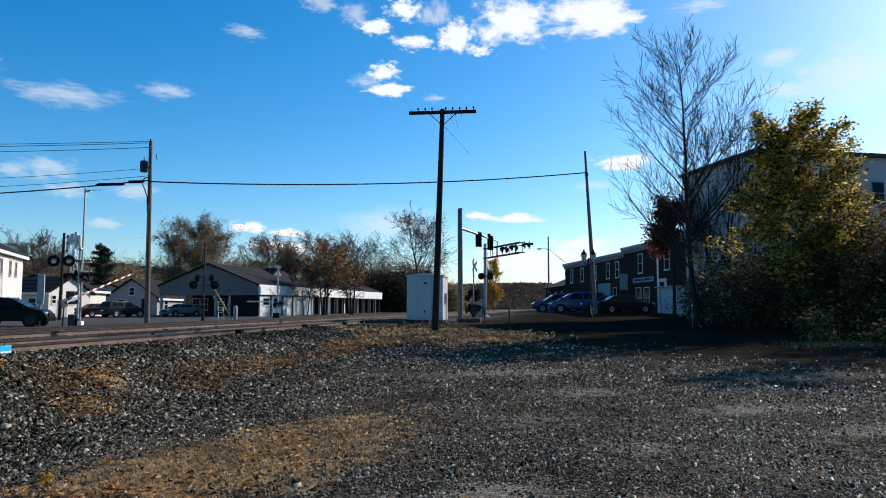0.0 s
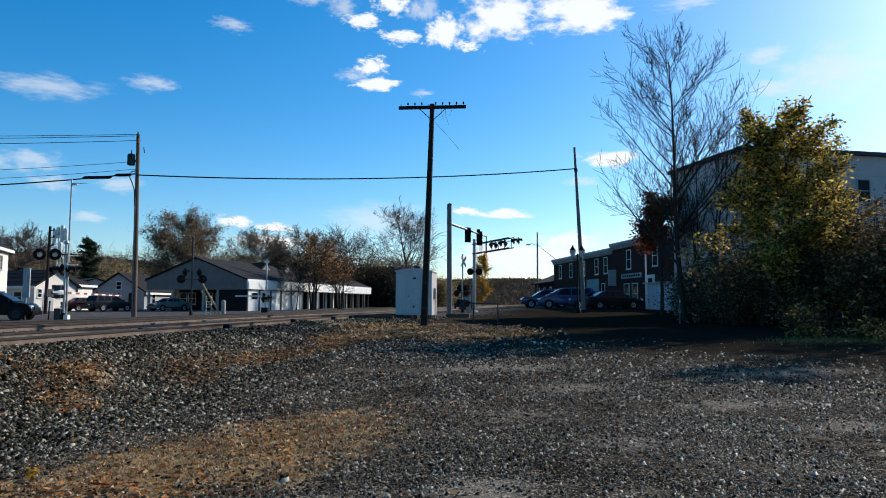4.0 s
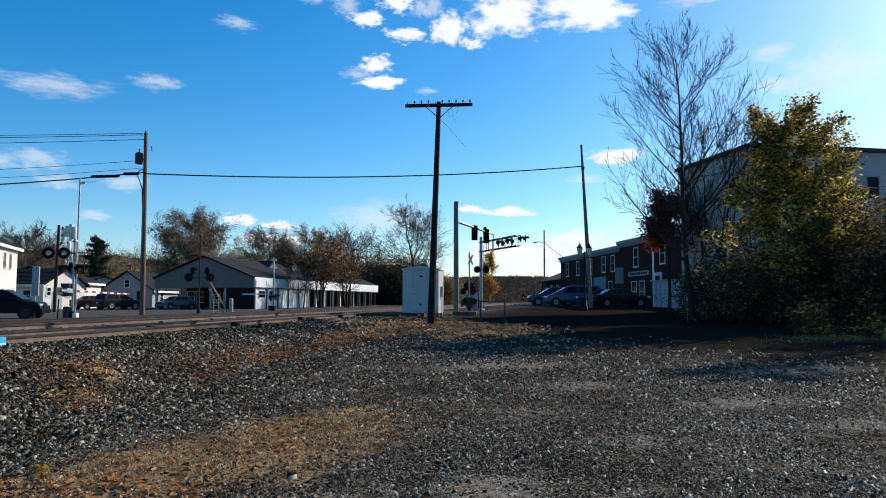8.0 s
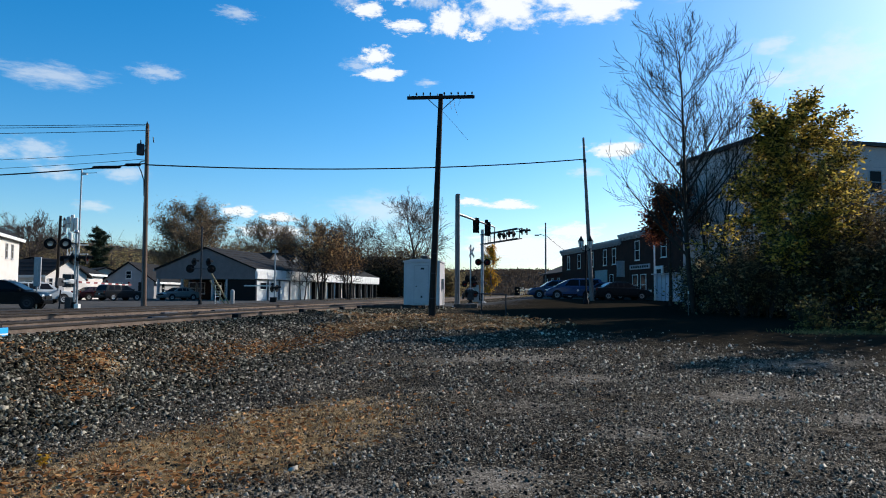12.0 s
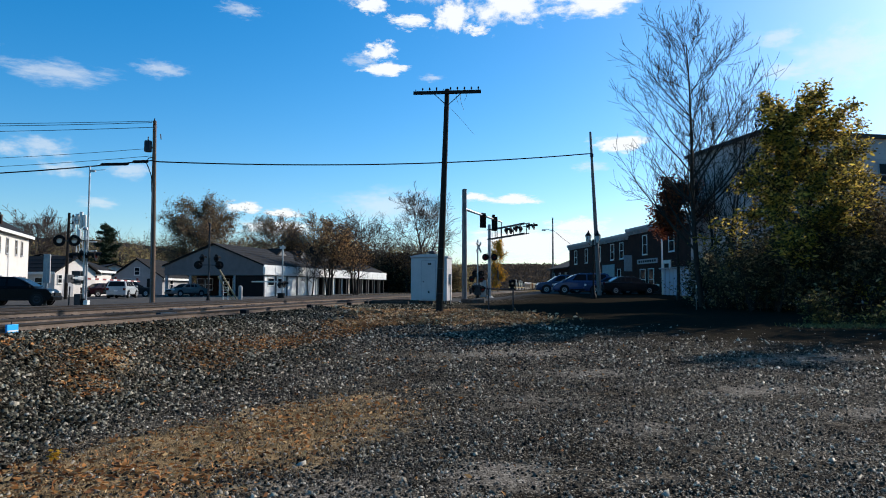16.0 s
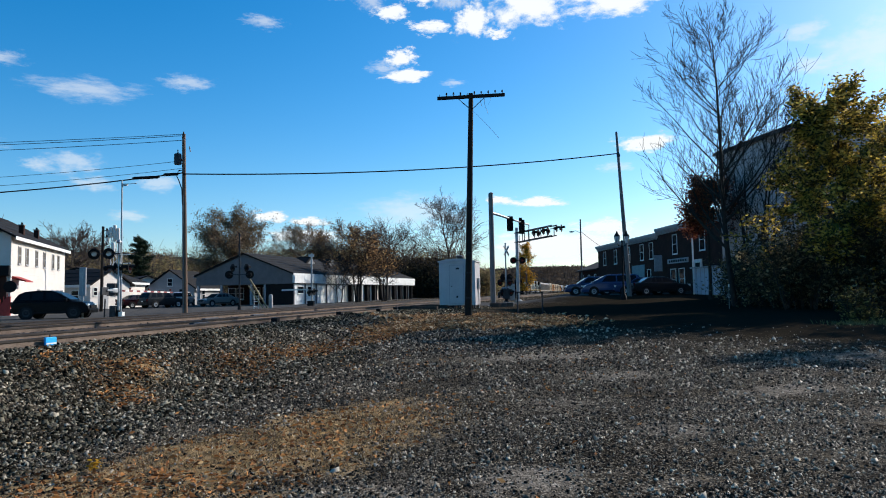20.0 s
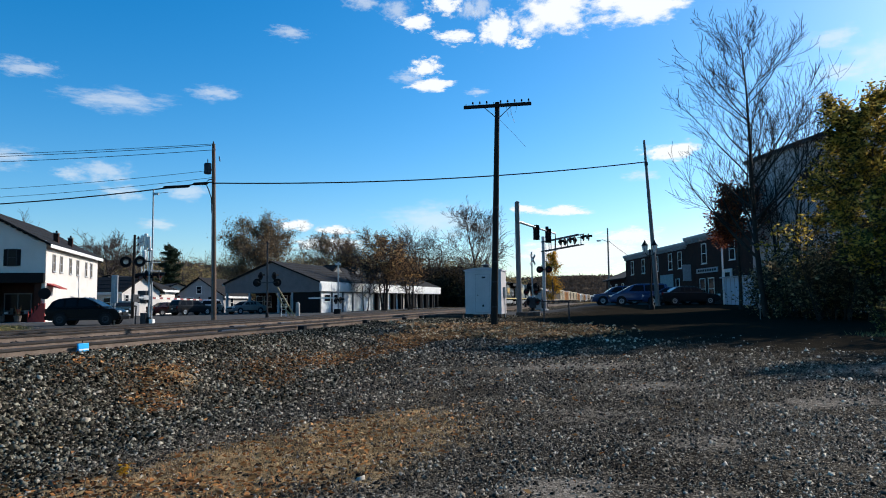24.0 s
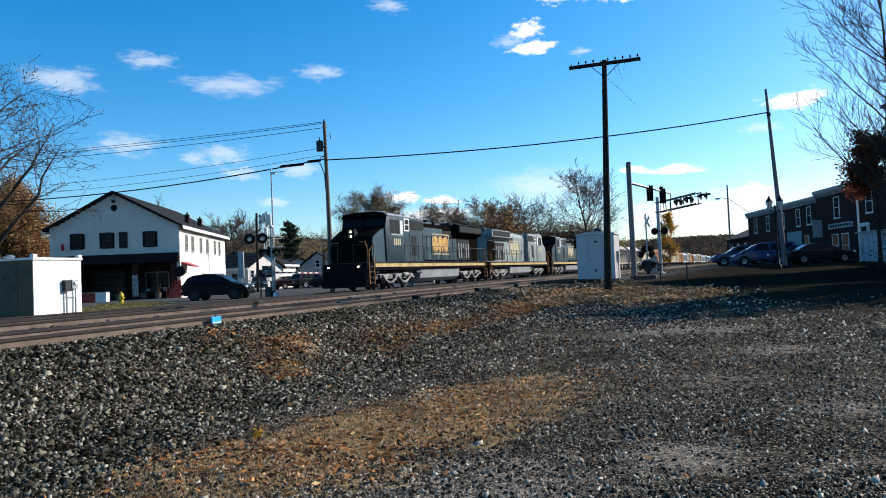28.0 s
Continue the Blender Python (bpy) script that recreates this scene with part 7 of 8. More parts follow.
def build_clouds():
    """Small fair-weather clouds far off: azimuth, elevation, width and height in degrees, dense or thin."""
    disc = Geo().add([(1.25 * math.cos(i * 0.2618), 1.25 * math.sin(i * 0.2618), 0) for i in range(24)], [tuple(range(24))])
    me = {0: mesh_of("cloud", disc, M_CLOUD), 1: mesh_of("thin_cloud", disc, M_WISP)}
    high = (
        (5.7, 22.4, 6.3, 4.0, 0),
        (12.3, 22.5, 7.8, 3.5, 0),
        (1.0, 21.4, 3.4, 2.8, 0),
        (3.0, 20.4, 1.9, 0.9, 0),
        (-5.6, 22.1, 2.8, 1.3, 0),
        (-10.1, 23.6, 2.6, 1.6, 1),
        (-7.4, 23.0, 2.5, 1.7, 1),
        (-3.2, 23.5, 2.8, 1.8, 0),
        (-1.3, 23.0, 1.5, 1.7, 1),
        (-2.6, 21.0, 3.2, 1.2, 0),
        (-4.8, 18.8, 2.6, 1.6, 0),
        (-4.4, 17.4, 3.7, 1.2, 0),
        (-6.4, 18.0, 2.4, 1.0, 1),
        (-15.9, 21.0, 3.0, 1.1, 1),
    )
    middle = (
        (-28.7, 15.1, 7.4, 1.7, 1),
        (-21.7, 16.2, 3.6, 1.2, 1),
        (-29.5, 9.9, 4.1, 1.8, 1),
        (-28.2, 8.4, 3.0, 1.3, 1),
        (14.5, 11.4, 4.3, 1.5, 0),
        (6.0, 7.2, 4.3, 1.0, 0),
        (2.9, 7.5, 2.5, 0.8, 0),
        (-12.3, 5.9, 2.8, 0.9, 0),
        (-15.4, 6.3, 2.8, 1.0, 0),
        (-25.8, 6.2, 3.1, 0.9, 1),
        (25.9, 18.1, 3.0, 1.5, 1),
        (26.4, 15.7, 3.8, 1.4, 1),
        (6.7, 3.8, 11.8, 2.7, 0),
    )
    low = (
        (-12.8, 4.7, 6.6, 1.3, 0),
        (-31.7, 9.6, 2.1, 0.9, 1),
        (-23.7, 8.7, 3.2, 1.4, 1),
        (12.2, 9.7, 2.6, 0.9, 1),
        (11.1, 5.0, 5.3, 1.6, 0),
        (-0.7, 16.8, 1.8, 0.6, 1),
        (20.6, 22.4, 4.2, 1.0, 1),
        (-0.2, 23.3, 1.7, 2.5, 1),
        (-36.2, 10.5, 5.0, 1.7, 1),
        (-40.5, 14.8, 5.4, 1.8, 1),
        (-34.6, 16.6, 4.0, 1.3, 1),
        (-3.9, 6.6, 10.0, 3.2, 1),
        (30.3, 16.3, 7.1, 4.3, 1),
    )
    for az, el, w, h, thin in high + middle + low:
        d = 2600.0
        a, e = radians(az), radians(el)
        ob = new("cloud", me[thin])
        tagged(ob, ("bright white fair-weather cloud", "thin veil of white cloud")[thin], "cloud", "clouds in the sky", "structure")
        rows = []
        for t, shift in ((0.0, 0.0), (28.0, -1.15)):
            b = radians(az + shift)
            p = Vector((d * math.sin(b) * math.cos(e), d * math.cos(b) * math.cos(e), d * math.sin(e)))
            m = look(p, (0, 0, 1.6))
            rows.append((t, m))
        sx, sy = d * math.tan(radians(w * 0.6)), d * math.tan(radians(h * 0.6))
        ob.matrix_basis = rows[0][1]
        ob.scale = (sx, sy, sx)
        CLOUDS.append((ob, rows))


build_clouds()


# ---- loose stones and fallen leaves ----
M_STONE = speckled("gravel_stone", [(0, (0.007, 0.0055, 0.0038)), (0.45, (0.032, 0.026, 0.018)), (0.8, (0.17, 0.138, 0.098)), (0.94, (0.38, 0.313, 0.225)), (1, (0.56, 0.465, 0.345))], 0.55, spec=0.035, grain=0.35)
M_BALLAST = speckled("ballast_stone", [(0, (0.006, 0.0053, 0.0037)), (0.45, (0.017, 0.0155, 0.0107)), (0.8, (0.115, 0.103, 0.072)), (0.94, (0.28, 0.245, 0.175)), (1, (0.43, 0.37, 0.28))], 0.75, spec=0.0, grain=0.35)
M_PALESTONE = material("pale_stone", lin(0.50, 0.43, 0.33), lin(0.36, 0.31, 0.24), 0.8, island=0.25)
M_DRYLEAF = speckled("fallen_leaves", [(0, (0.10, 0.045, 0.022)), (0.5, (0.3, 0.125, 0.045)), (0.85, (0.52, 0.23, 0.075)), (1, (0.62, 0.42, 0.2))], 0.7, thin=0.25)
M_LITTER = speckled("leaf_litter", [(0, (0.09, 0.05, 0.028)), (0.45, (0.3, 0.16, 0.075)), (0.8, (0.55, 0.33, 0.16)), (1, (0.72, 0.58, 0.4))], 0.7, thin=0.45)
M_STRAW = speckled("dry_grass", [(0, (0.08, 0.05, 0.025)), (0.5, (0.27, 0.17, 0.08)), (0.85, (0.46, 0.3, 0.14)), (1, (0.68, 0.5, 0.26))], 0.8, thin=0.3, patch=1.6)
M_GREENGRASS = material("thin_grass", lin(0.25, 0.2, 0.07), lin(0.12, 0.095, 0.035), 0.75, scale=0.8, fine=8, island=0.4)


def stones_mesh(name, xy, size, rng, mat):
    """Angular stones, six corners each, sunk in the ground."""
    n = len(xy)
    s = (size * np.minimum(rng.lognormal(0, 0.45, n), 2.6))[:, None, None]
    crown = np.array([(1, 0, -0.5), (0, 1, -0.5), (-1, 0, -0.5), (0, -1, -0.5), (0.6, 0.2, 0.5), (-0.55, -0.2, 0.42)], float)
    v = crown[None] * s * rng.uniform(0.65, 1.3, (n, 6, 1)) + rng.normal(0, 0.2, (n, 6, 3)) * s
    a = rng.uniform(0, 6.283, n)
    c, q = np.cos(a)[:, None], np.sin(a)[:, None]
    x, y = v[:, :, 0] * c - v[:, :, 1] * q, v[:, :, 0] * q + v[:, :, 1] * c
    base = ground_z(xy[:, 0], xy[:, 1]) + rough_z(xy) * smooth(8.6, 7.0, -xy[:, 0] * UY + xy[:, 1] * UX) + s[:, 0, 0] * 0.3
    vv = np.stack([x + xy[:, :1], y + xy[:, 1:2], v[:, :, 2] + base[:, None]], 2).reshape(-1, 3)
    tri = np.array([(0, 1, 4), (1, 5, 4), (1, 2, 5), (2, 3, 5), (3, 4, 5), (3, 0, 4)])
    f = (np.arange(n)[:, None, None] * 6 + tri[None]).reshape(-1, 3)
    return raw_mesh(name, vv, f, mat)


def grit_mesh(name, xy, rng):
    """Small three-sided chips."""
    n = len(xy)
    s = 0.0062 * rng.lognormal(0, 0.35, n)
    a = rng.uniform(0, 6.283, n)
    base = ground_z(xy[:, 0], xy[:, 1]) + rough_z(xy)
    vs = [np.stack([xy[:, 0] + s * np.cos(a + k * 2.094) * rng.uniform(0.7, 1.3, n), xy[:, 1] + s * np.sin(a + k * 2.094) * rng.uniform(0.7, 1.3, n), base - s * 0.4], 1) for k in range(3)]
    vs.append(np.stack([xy[:, 0] + s * rng.normal(0, 0.3, n), xy[:, 1] + s * rng.normal(0, 0.3, n), base + s * 0.9], 1))
    f = (np.arange(n)[:, None, None] * 4 + np.array([(0, 1, 3), (1, 2, 3), (2, 0, 3)])[None]).reshape(-1, 3)
    return raw_mesh(name, np.stack(vs, 1).reshape(-1, 3), f, M_STONE)


def rough_z(xy):
    return np.array([noise.noise((a * 0.35, b * 0.35, 0)) for a, b in xy]) * 0.045


def scatter(rng, n, near, far, power, az=(-49, 36)):
    """Points on the lot within reach of sight, denser close by."""
    t = rng.random(n) ** power
    d = near + (far - near) * t
    a = np.radians(rng.uniform(az[0], az[1], n))
    return np.stack([d * np.sin(a), d * np.cos(a)], 1)


def build_stones():
    rng = np.random.default_rng(5)
    xy = scatter(rng, 250000, 4.9, 30.0, 1.3)
    v = -xy[:, 0] * UY + xy[:, 1] * UX
    clump = np.array([noise.noise((a * 0.5, b * 0.5, 7)) + 0.6 * noise.noise((a * 1.7, b * 1.7, 9)) for a, b in xy])
    m = ground_masks(xy[:, 0], xy[:, 1])
    keep = (v < 7.6) & (clump > rng.uniform(-0.9, 0.3, len(xy))) & (rng.random(len(xy)) < 0.75 + 0.25 * smooth(0.0, 3.5, v + 1.5 * clump)) & (rng.random(len(xy)) > m["shade_soil"] * 1.5) & (rng.random(len(xy)) > m["dust"] * 0.7) & (rng.random(len(xy)) > m["dry"] * 0.4) & (rng.random(len(xy)) > m["grass"] * 0.93)
    xy = xy[keep & (ground_z(xy[:, 0], xy[:, 1] + 0.2) - ground_z(xy[:, 0], xy[:, 1] - 0.2) < 0.05)]
    me = stones_mesh("gravel", xy, 0.0082 + 0.0004 * np.hypot(xy[:, 0], xy[:, 1]) + 0.0007 * np.maximum(0, np.hypot(xy[:, 0], xy[:, 1]) - 10), rng, M_STONE)
    tagged(new("gravel", me), "loose dark angular gravel on the lot", "gravel", kind="stuff")
    xy = scatter(rng, 230000, 4.9, 17.0, 1.15)
    m = ground_masks(xy[:, 0], xy[:, 1])
    v = -xy[:, 0] * UY + xy[:, 1] * UX
    patch = np.array([noise.noise((a * 0.6, b * 0.6, 17)) for a, b in xy])
    xy = xy[(v < 6.5) & (rng.random(len(xy)) > m["dry"]) & (rng.random(len(xy)) > m["dust"] * 0.8) & (patch > rng.uniform(-0.5, 0.2, len(xy)))]
    tagged(new("grit", grit_mesh("grit", xy, rng)), "fine dark grit between the stones", "gravel", kind="stuff")
    xy = scatter(rng, 1400, 5.0, 24.0, 1.1)
    xy = xy[(-xy[:, 0] * UY + xy[:, 1] * UX) < 7.5]
    tagged(new("pale_stones", stones_mesh("pale_stones", xy, np.full(len(xy), 0.016), rng, M_PALESTONE)), "scattered pale stones on the lot", "gravel", kind="stuff")
    n = 115000
    u, v = 4 + 40 * rng.random(n) ** 1.4, rng.uniform(4.4, 9.35, n)
    k = rng.random(n) < smooth(4.4, 6.0, v)
    u, v = u[k], v[k]
    xy = np.stack([u * UX - v * UY, u * UY + v * UX], 1)
    step = ground_z(xy[:, 0], xy[:, 1] + 0.2) - ground_z(xy[:, 0], xy[:, 1] - 0.2)
    xy = xy[step < 0.05]        # the steep side of the heap is bare
    tagged(new("ballast", stones_mesh("ballast", xy, np.full(len(xy), 0.0178), rng, M_BALLAST)), "grey crushed-stone ballast beside the siding", "ballast", kind="stuff")
    n = 16000
    u, v = 3 + 45 * rng.random(n) ** 1.3, rng.uniform(9.4, 21.6, n)
    k = np.minimum.reduce([np.abs(v - t - s) for t in TRACKS for s in (-0.753, 0.753)]) > 0.1
    u, v = u[k], v[k]
    xy = np.stack([u * UX - v * UY, u * UY + v * UX], 1)
    tagged(new("track_ballast", stones_mesh("track_ballast", xy, np.full(len(xy), 0.024), rng, material("brown_ballast", lin(0.11, 0.092, 0.078), lin(0.045, 0.037, 0.03), 0.9, island=0.6, spec=0.05))), "rust-stained ballast between the ties", "ballast", kind="stuff")


def strew(rng, cx, cy, rx, ry, n, turn=0.0):
    a, q = rng.uniform(0, 6.283, n), np.sqrt(rng.random(n)) * np.abs(1 + rng.normal(0, 0.22, n))
    x, y = rx * q * np.cos(a), ry * q * np.sin(a)
    c, s = math.cos(radians(turn)), math.sin(radians(turn))
    x, y = cx + x * c - y * s, cy + x * s + y * c
    return np.stack([x, y, ground_z(x, y) + 0.03], 1)


def build_litter():
    rng = np.random.default_rng(9)
    pts = np.concatenate([strew(rng, -5.55, 11.4, 0.35, 0.95, 300), strew(rng, -5.1, 10.1, 0.45, 0.5, 240), strew(rng, -6.2, 10.6, 0.5, 0.8, 110), strew(rng, -4.1, 16.4, 0.5, 2.4, 800, -17), strew(rng, -4.6, 13.6, 0.7, 1.2, 420), strew(rng, -3.2, 19.4, 0.6, 2.0, 560, -20), strew(rng, -3.0, 22.0, 0.8, 1.3, 800, -10), strew(rng, -1.9, 23.6, 1.3, 1.0, 900), strew(rng, -2.2, 7.2, 3.2, 1.2, 900, 66), strew(rng, -2.9, 5.9, 1.3, 0.7, 420), strew(rng, -3, 13, 6, 7, 900)])
    bank = np.concatenate([strew(rng, -2.5, 22.9, 1.0, 0.8, 1500), strew(rng, 0.0, 26.4, 3.0, 3.2, 10500), strew(rng, 1.8, 24.6, 2.4, 1.4, 700)])
    tagged(new("leaf_litter", leaf_mesh("leaf_litter", bank + (0, 0, 0.03), 0.085, rng, M_LITTER, 1, 0.02, 0.4)), "thick brown leaf litter round the pole", "fallen leaves", kind="stuff")
    tagged(new("fallen_leaves", leaf_mesh("fallen_leaves", pts + (0, 0, 0.012), 0.034, rng, M_DRYLEAF, 1, 0.012, 0.25)), "orange and brown fallen leaves on the gravel", "fallen leaves", kind="stuff")

    def blades(name, pts, h, w, mat, label):
        n = len(pts)
        a = rng.uniform(0, 6.283, n)
        d = np.stack([np.cos(a), np.sin(a), np.zeros(n)], 1) * w
        tip = rng.normal(0, 0.6, (n, 3)) * h
        tip[:, 2] = np.abs(rng.normal(0.75, 0.3, n)) * h
        p = pts - (0, 0, 0.03)
        v = np.stack([p - d, p + d, p + tip], 1).reshape(-1, 3)
        tagged(new(name, raw_mesh(name, v, np.arange(3 * n).reshape(n, 3), mat)), label, "grass", kind="stuff")
    blades("dry_grass", np.concatenate([strew(rng, -2.2, 7.2, 3.3, 1.25, 20000, 66), strew(rng, -5.6, 11.3, 0.7, 1.2, 900)]), 0.03, 0.0045, M_STRAW, "patch of short dry yellow grass in gravel")
    blades("thin_grass", np.concatenate([strew(rng, 2.1, 25.6, 0.9, 1.1, 1500), strew(rng, 13.6, 21.9, 2.6, 0.9, 3500), strew(rng, -22.6, 28.5, 2.2, 6.0, 16000, 40), strew(rng, -27.5, 36.0, 1.6, 5.0, 7000, 42)]), 0.12, 0.012, M_GREENGRASS, "thin green and yellow grass")
    weed = thing("weed_tuft", "small orange-yellow weed tuft in the dry grass", "weed", on_ground(-3.56, 6.53))
    w = new("leaves", leaf_mesh("leaves", rng.normal(0, 0.022, (26, 3)) * (1, 1, 0.9) + (0, 0, 0.07), 0.022, rng, M_LEAFGOLD, 2, 0.015))
    w.parent = weed
    part("stem", Geo().tube((0, 0, -0.03), (0.01, 0, 0.06), 0.006, 0.004, 5), M_BARKDARK, weed)


build_stones()
build_litter()

# ---- the train ----
M_LOCO = material("loco_blue_grey", lin(0.036, 0.066, 0.078), lin(0.016, 0.033, 0.042), 0.42, 0.0, scale=1.2, fine=18, stretch=(1, 1, 0.5), rand=0.3)
# brown-black; on nose, cab front and brow the front's shade is painted in
M_LOCODK = material("loco_black_and_shade", lin(0.010, 0.008, 0.0065), lin(0.005, 0.004, 0.0035), 0.7, 0.0, scale=1.2, spec=0.0)
M_LOCOSTRIPE = material("faded_yellow_stripe", lin(0.6, 0.43, 0.17), lin(0.3, 0.2, 0.07), 0.6, scale=1.5, fine=20)
M_RAILORANGE = material("dirty_orange_rail", lin(0.34, 0.13, 0.035), lin(0.2, 0.075, 0.02), 0.6)
M_LOCOGREY = material("loco_faded_grey", lin(0.29, 0.31, 0.28), lin(0.18, 0.20, 0.19), 0.5, 0.0, scale=1.2, fine=18)
M_LOCOYEL = material("loco_yellow", lin(0.66, 0.38, 0.09), lin(0.22, 0.12, 0.04), 0.6, scale=3.0, fine=14)
M_TRUCK = material("dusty_truck_frame", lin(0.40, 0.38, 0.35), lin(0.03, 0.028, 0.026), 0.8, scale=2.2, fine=12)
M_TANK = material("grey_fuel_tank", lin(0.34, 0.34, 0.34), lin(0.2, 0.2, 0.2), 0.6, scale=1.2, fine=20)
M_HEAD = material("lit_headlight", lin(1.0, 0.8, 0.5), None, 0.3, emit=9.0)
M_UNDER = material("black_underframe", lin(0.012, 0.012, 0.013), lin(0.007, 0.007, 0.007), 0.75, spec=0.0)
M_LOGOCREAM = material("faded_yellow_panel", lin(0.52, 0.44, 0.26), None, 0.5)


def bogie(ob, cx, axles, side_m):
    for ax in axles:
        for sy in (-0.75, 0.75):
            w = part("wheel", Geo().lathe([(0.53, -0.06), (0.5, 0.0), (0.5, 0.08)], 24), M_DARKSTEEL, ob, at=pose(cx + ax, sy, 0.51, -90 if sy > 0 else 90, 0, 0), shade=True)
    for sy in (-1.08, 1.08):
        lo, hi = axles[0] - 0.75, axles[-1] + 0.75
        prof = [(lo, 0.72), (lo + 0.35, 0.9), (hi - 0.35, 0.9), (hi, 0.72), (hi, 0.6), (lo, 0.6)]
        fr = part("truck_side", Geo().prism([(cx + x, z) for x, z in prof], "y", sy - 0.09, sy + 0.09), side_m, ob, bevel=0.02)
        for ax in axles:
            s = 1 if sy > 0 else -1
            part("axle_box", Geo().box(cx + ax - 0.2, sy - 0.17, 0.33, cx + ax + 0.2, sy + 0.17, 0.7), M_UNDER, fr, bevel=0.03)
            part("spring", Geo().lathe([(0.1, 0.62), (0.12, 0.66), (0.1, 0.7), (0.12, 0.74), (0.1, 0.8), (0.12, 0.86)], 8, Matrix.Translation((cx + ax + 0.34, sy + s * 0.12, 0))), M_DARKSTEEL, fr)
        for a, b in zip(axles[:-1], axles[1:]):
            ys = sy + (0.16 if sy > 0 else -0.16)
            part("equaliser", Geo().path([(cx + a + (b - a) * q / 6, ys, 0.78 - 0.42 * math.sin(math.pi * q / 6)) for q in range(7)], 0.085, 6), side_m, fr)
        part("brake_cylinder", Geo().tube((cx + axles[0] + 0.5, sy * 1.12, 0.85), (cx + axles[0] + 1.1, sy * 1.12, 0.8), 0.13), side_m, fr)


def locomotive(label, body, cabm, nose, logo, lights):
    ob = thing("locomotive", label, "locomotive")
    part("underframe", Geo().box(-10.3, -1.45, 1.1, 10.2, 1.45, 1.55), M_UNDER, ob, bevel=0.03)
    for s in (-1, 1):
        part("sill_stripe", Geo().box(-10.2, s * 1.47 - 0.015, 1.3, 9.5, s * 1.47 + 0.015, 1.5), M_LOCOSTRIPE, ob, "yellow side-sill stripe")
    part("walkway", Geo().box(-10.25, -1.48, 1.551, 9.6, 1.48, 1.6), M_DARKSTEEL, ob)
    ns = part("nose", Geo().prism([(7.9, 1.6), (9.55, 1.6), (9.75, 2.1), (9.55, 3.05), (8.6, 3.5), (7.9, 3.72)], "y", -1.3, 1.3), nose, ob, "broad sloping nose", bevel=0.12, shade=True)
    for s in (-1, 1):
        part("nose_side", Geo().prism([(7.9, 1.6), (9.5, 1.6), (9.62, 2.1), (9.45, 3.0), (8.55, 3.42), (7.9, 3.6)], "y", s * 1.31, s * 1.36), body, ns)
    part("nose_door", Geo().box(9.62, 0.35, 1.75, 9.78, 1.0, 2.9), nose, ns, bevel=0.02)
    cab = part("cab", Geo().prism([(5.5, 1.6), (7.9, 1.6), (8.0, 3.7), (7.75, 4.3), (7.45, 4.4), (5.5, 4.4)], "y", -1.45, 1.45), body if body is M_LOCO else cabm, ob, "wide driver's cab", bevel=0.06, shade=True)
    part("cab_roof", Geo().prism([(-1.47, 4.36), (1.47, 4.36), (1.3, 4.5), (0.6, 4.58), (-0.6, 4.58), (-1.3, 4.5)], "x", 5.4, 7.7), M_TANK, cab, "pale grey cab roof", shade=True)
    # the roof's front edge is blackened for the shade on that side
    part("roof_brow", Geo().prism([(-1.48, 4.3), (1.48, 4.3), (1.31, 4.505), (0.6, 4.585), (-0.6, 4.585), (-1.31, 4.505)], "x", 7.7, 8.02), M_LOCODK, cab, "front edge of the cab roof, painted black as shade")
    part("cab_front", Geo().prism([(7.91, 3.55), (8.0, 3.7), (7.75, 4.32), (7.77, 4.34), (8.035, 3.7), (7.93, 3.5)], "y", -1.42, 1.42), M_LOCODK, cab, "black cab front")
    for y0, y1 in ((-1.3, -0.75), (-0.68, -0.06), (0.06, 0.68), (0.75, 1.3)):
        q = [(8.04, y0, 3.74), (8.04, y1, 3.74), (7.82, y1, 4.26), (7.82, y0, 4.26)]
        part("windscreen", Geo().add(q + [(x - 0.05, y, z) for x, y, z in q], [(0, 1, 2, 3), (7, 6, 5, 4), (0, 4, 5, 1), (1, 5, 6, 2), (2, 6, 7, 3), (3, 7, 4, 0)]), M_GLASS, cab)
    for s in (-1, 1):
        for x0, x1 in ((5.62, 5.98), (6.1, 6.7), (6.8, 7.4)):
            # the rearmost pane is painted white as a bright reflection
            part("side_window", Geo().box(x0, s * 1.455 - 0.012, 3.3, x1, s * 1.455 + 0.012, 4.12), M_WHITE if x0 < 6 else M_BLACK, cab)
        part("window_frame", Geo().box(5.68, s * 1.455 - 0.01, 3.2, 7.2, s * 1.455 + 0.01, 3.28), M_STEEL, cab)
        for k in range(4):
            part("cab_number", Geo().box(5.95 + k * 0.26, s * 1.455 - 0.008, 2.6, 6.12 + k * 0.26, s * 1.455 + 0.008, 3.0), M_LOGOCREAM, cab, "faded yellow number bar")
    # long hood with doors, then the radiator with its flared wings
    hood = part("hood", Geo().prism([(-1.02, 1.6), (1.02, 1.6), (1.02, 3.95), (0.8, 4.25), (-0.8, 4.25), (-1.02, 3.95)], "x", -9.7, 5.495), M_LOCODK if body is M_LOCO else body, ob, "long engine hood", bevel=0.03)
    for s in (-1, 1):
        aux = part("equipment_bay", Geo().box(2.2, s * 1.2 - 0.2, 1.62, 5.48, s * 1.2 + 0.2, 4.36), body, ob, "full-width equipment cabinet", bevel=0.03)
        part("intake_screen", Geo().box(2.3, s * 1.41 - 0.01, 3.62, 4.45, s * 1.41 + 0.01, 4.2), M_BLACK, aux)
        part("dark_door", Geo().box(3.5, s * 1.41 - 0.01, 2.0, 4.2, s * 1.41 + 0.01, 3.25), M_BLACK, aux)
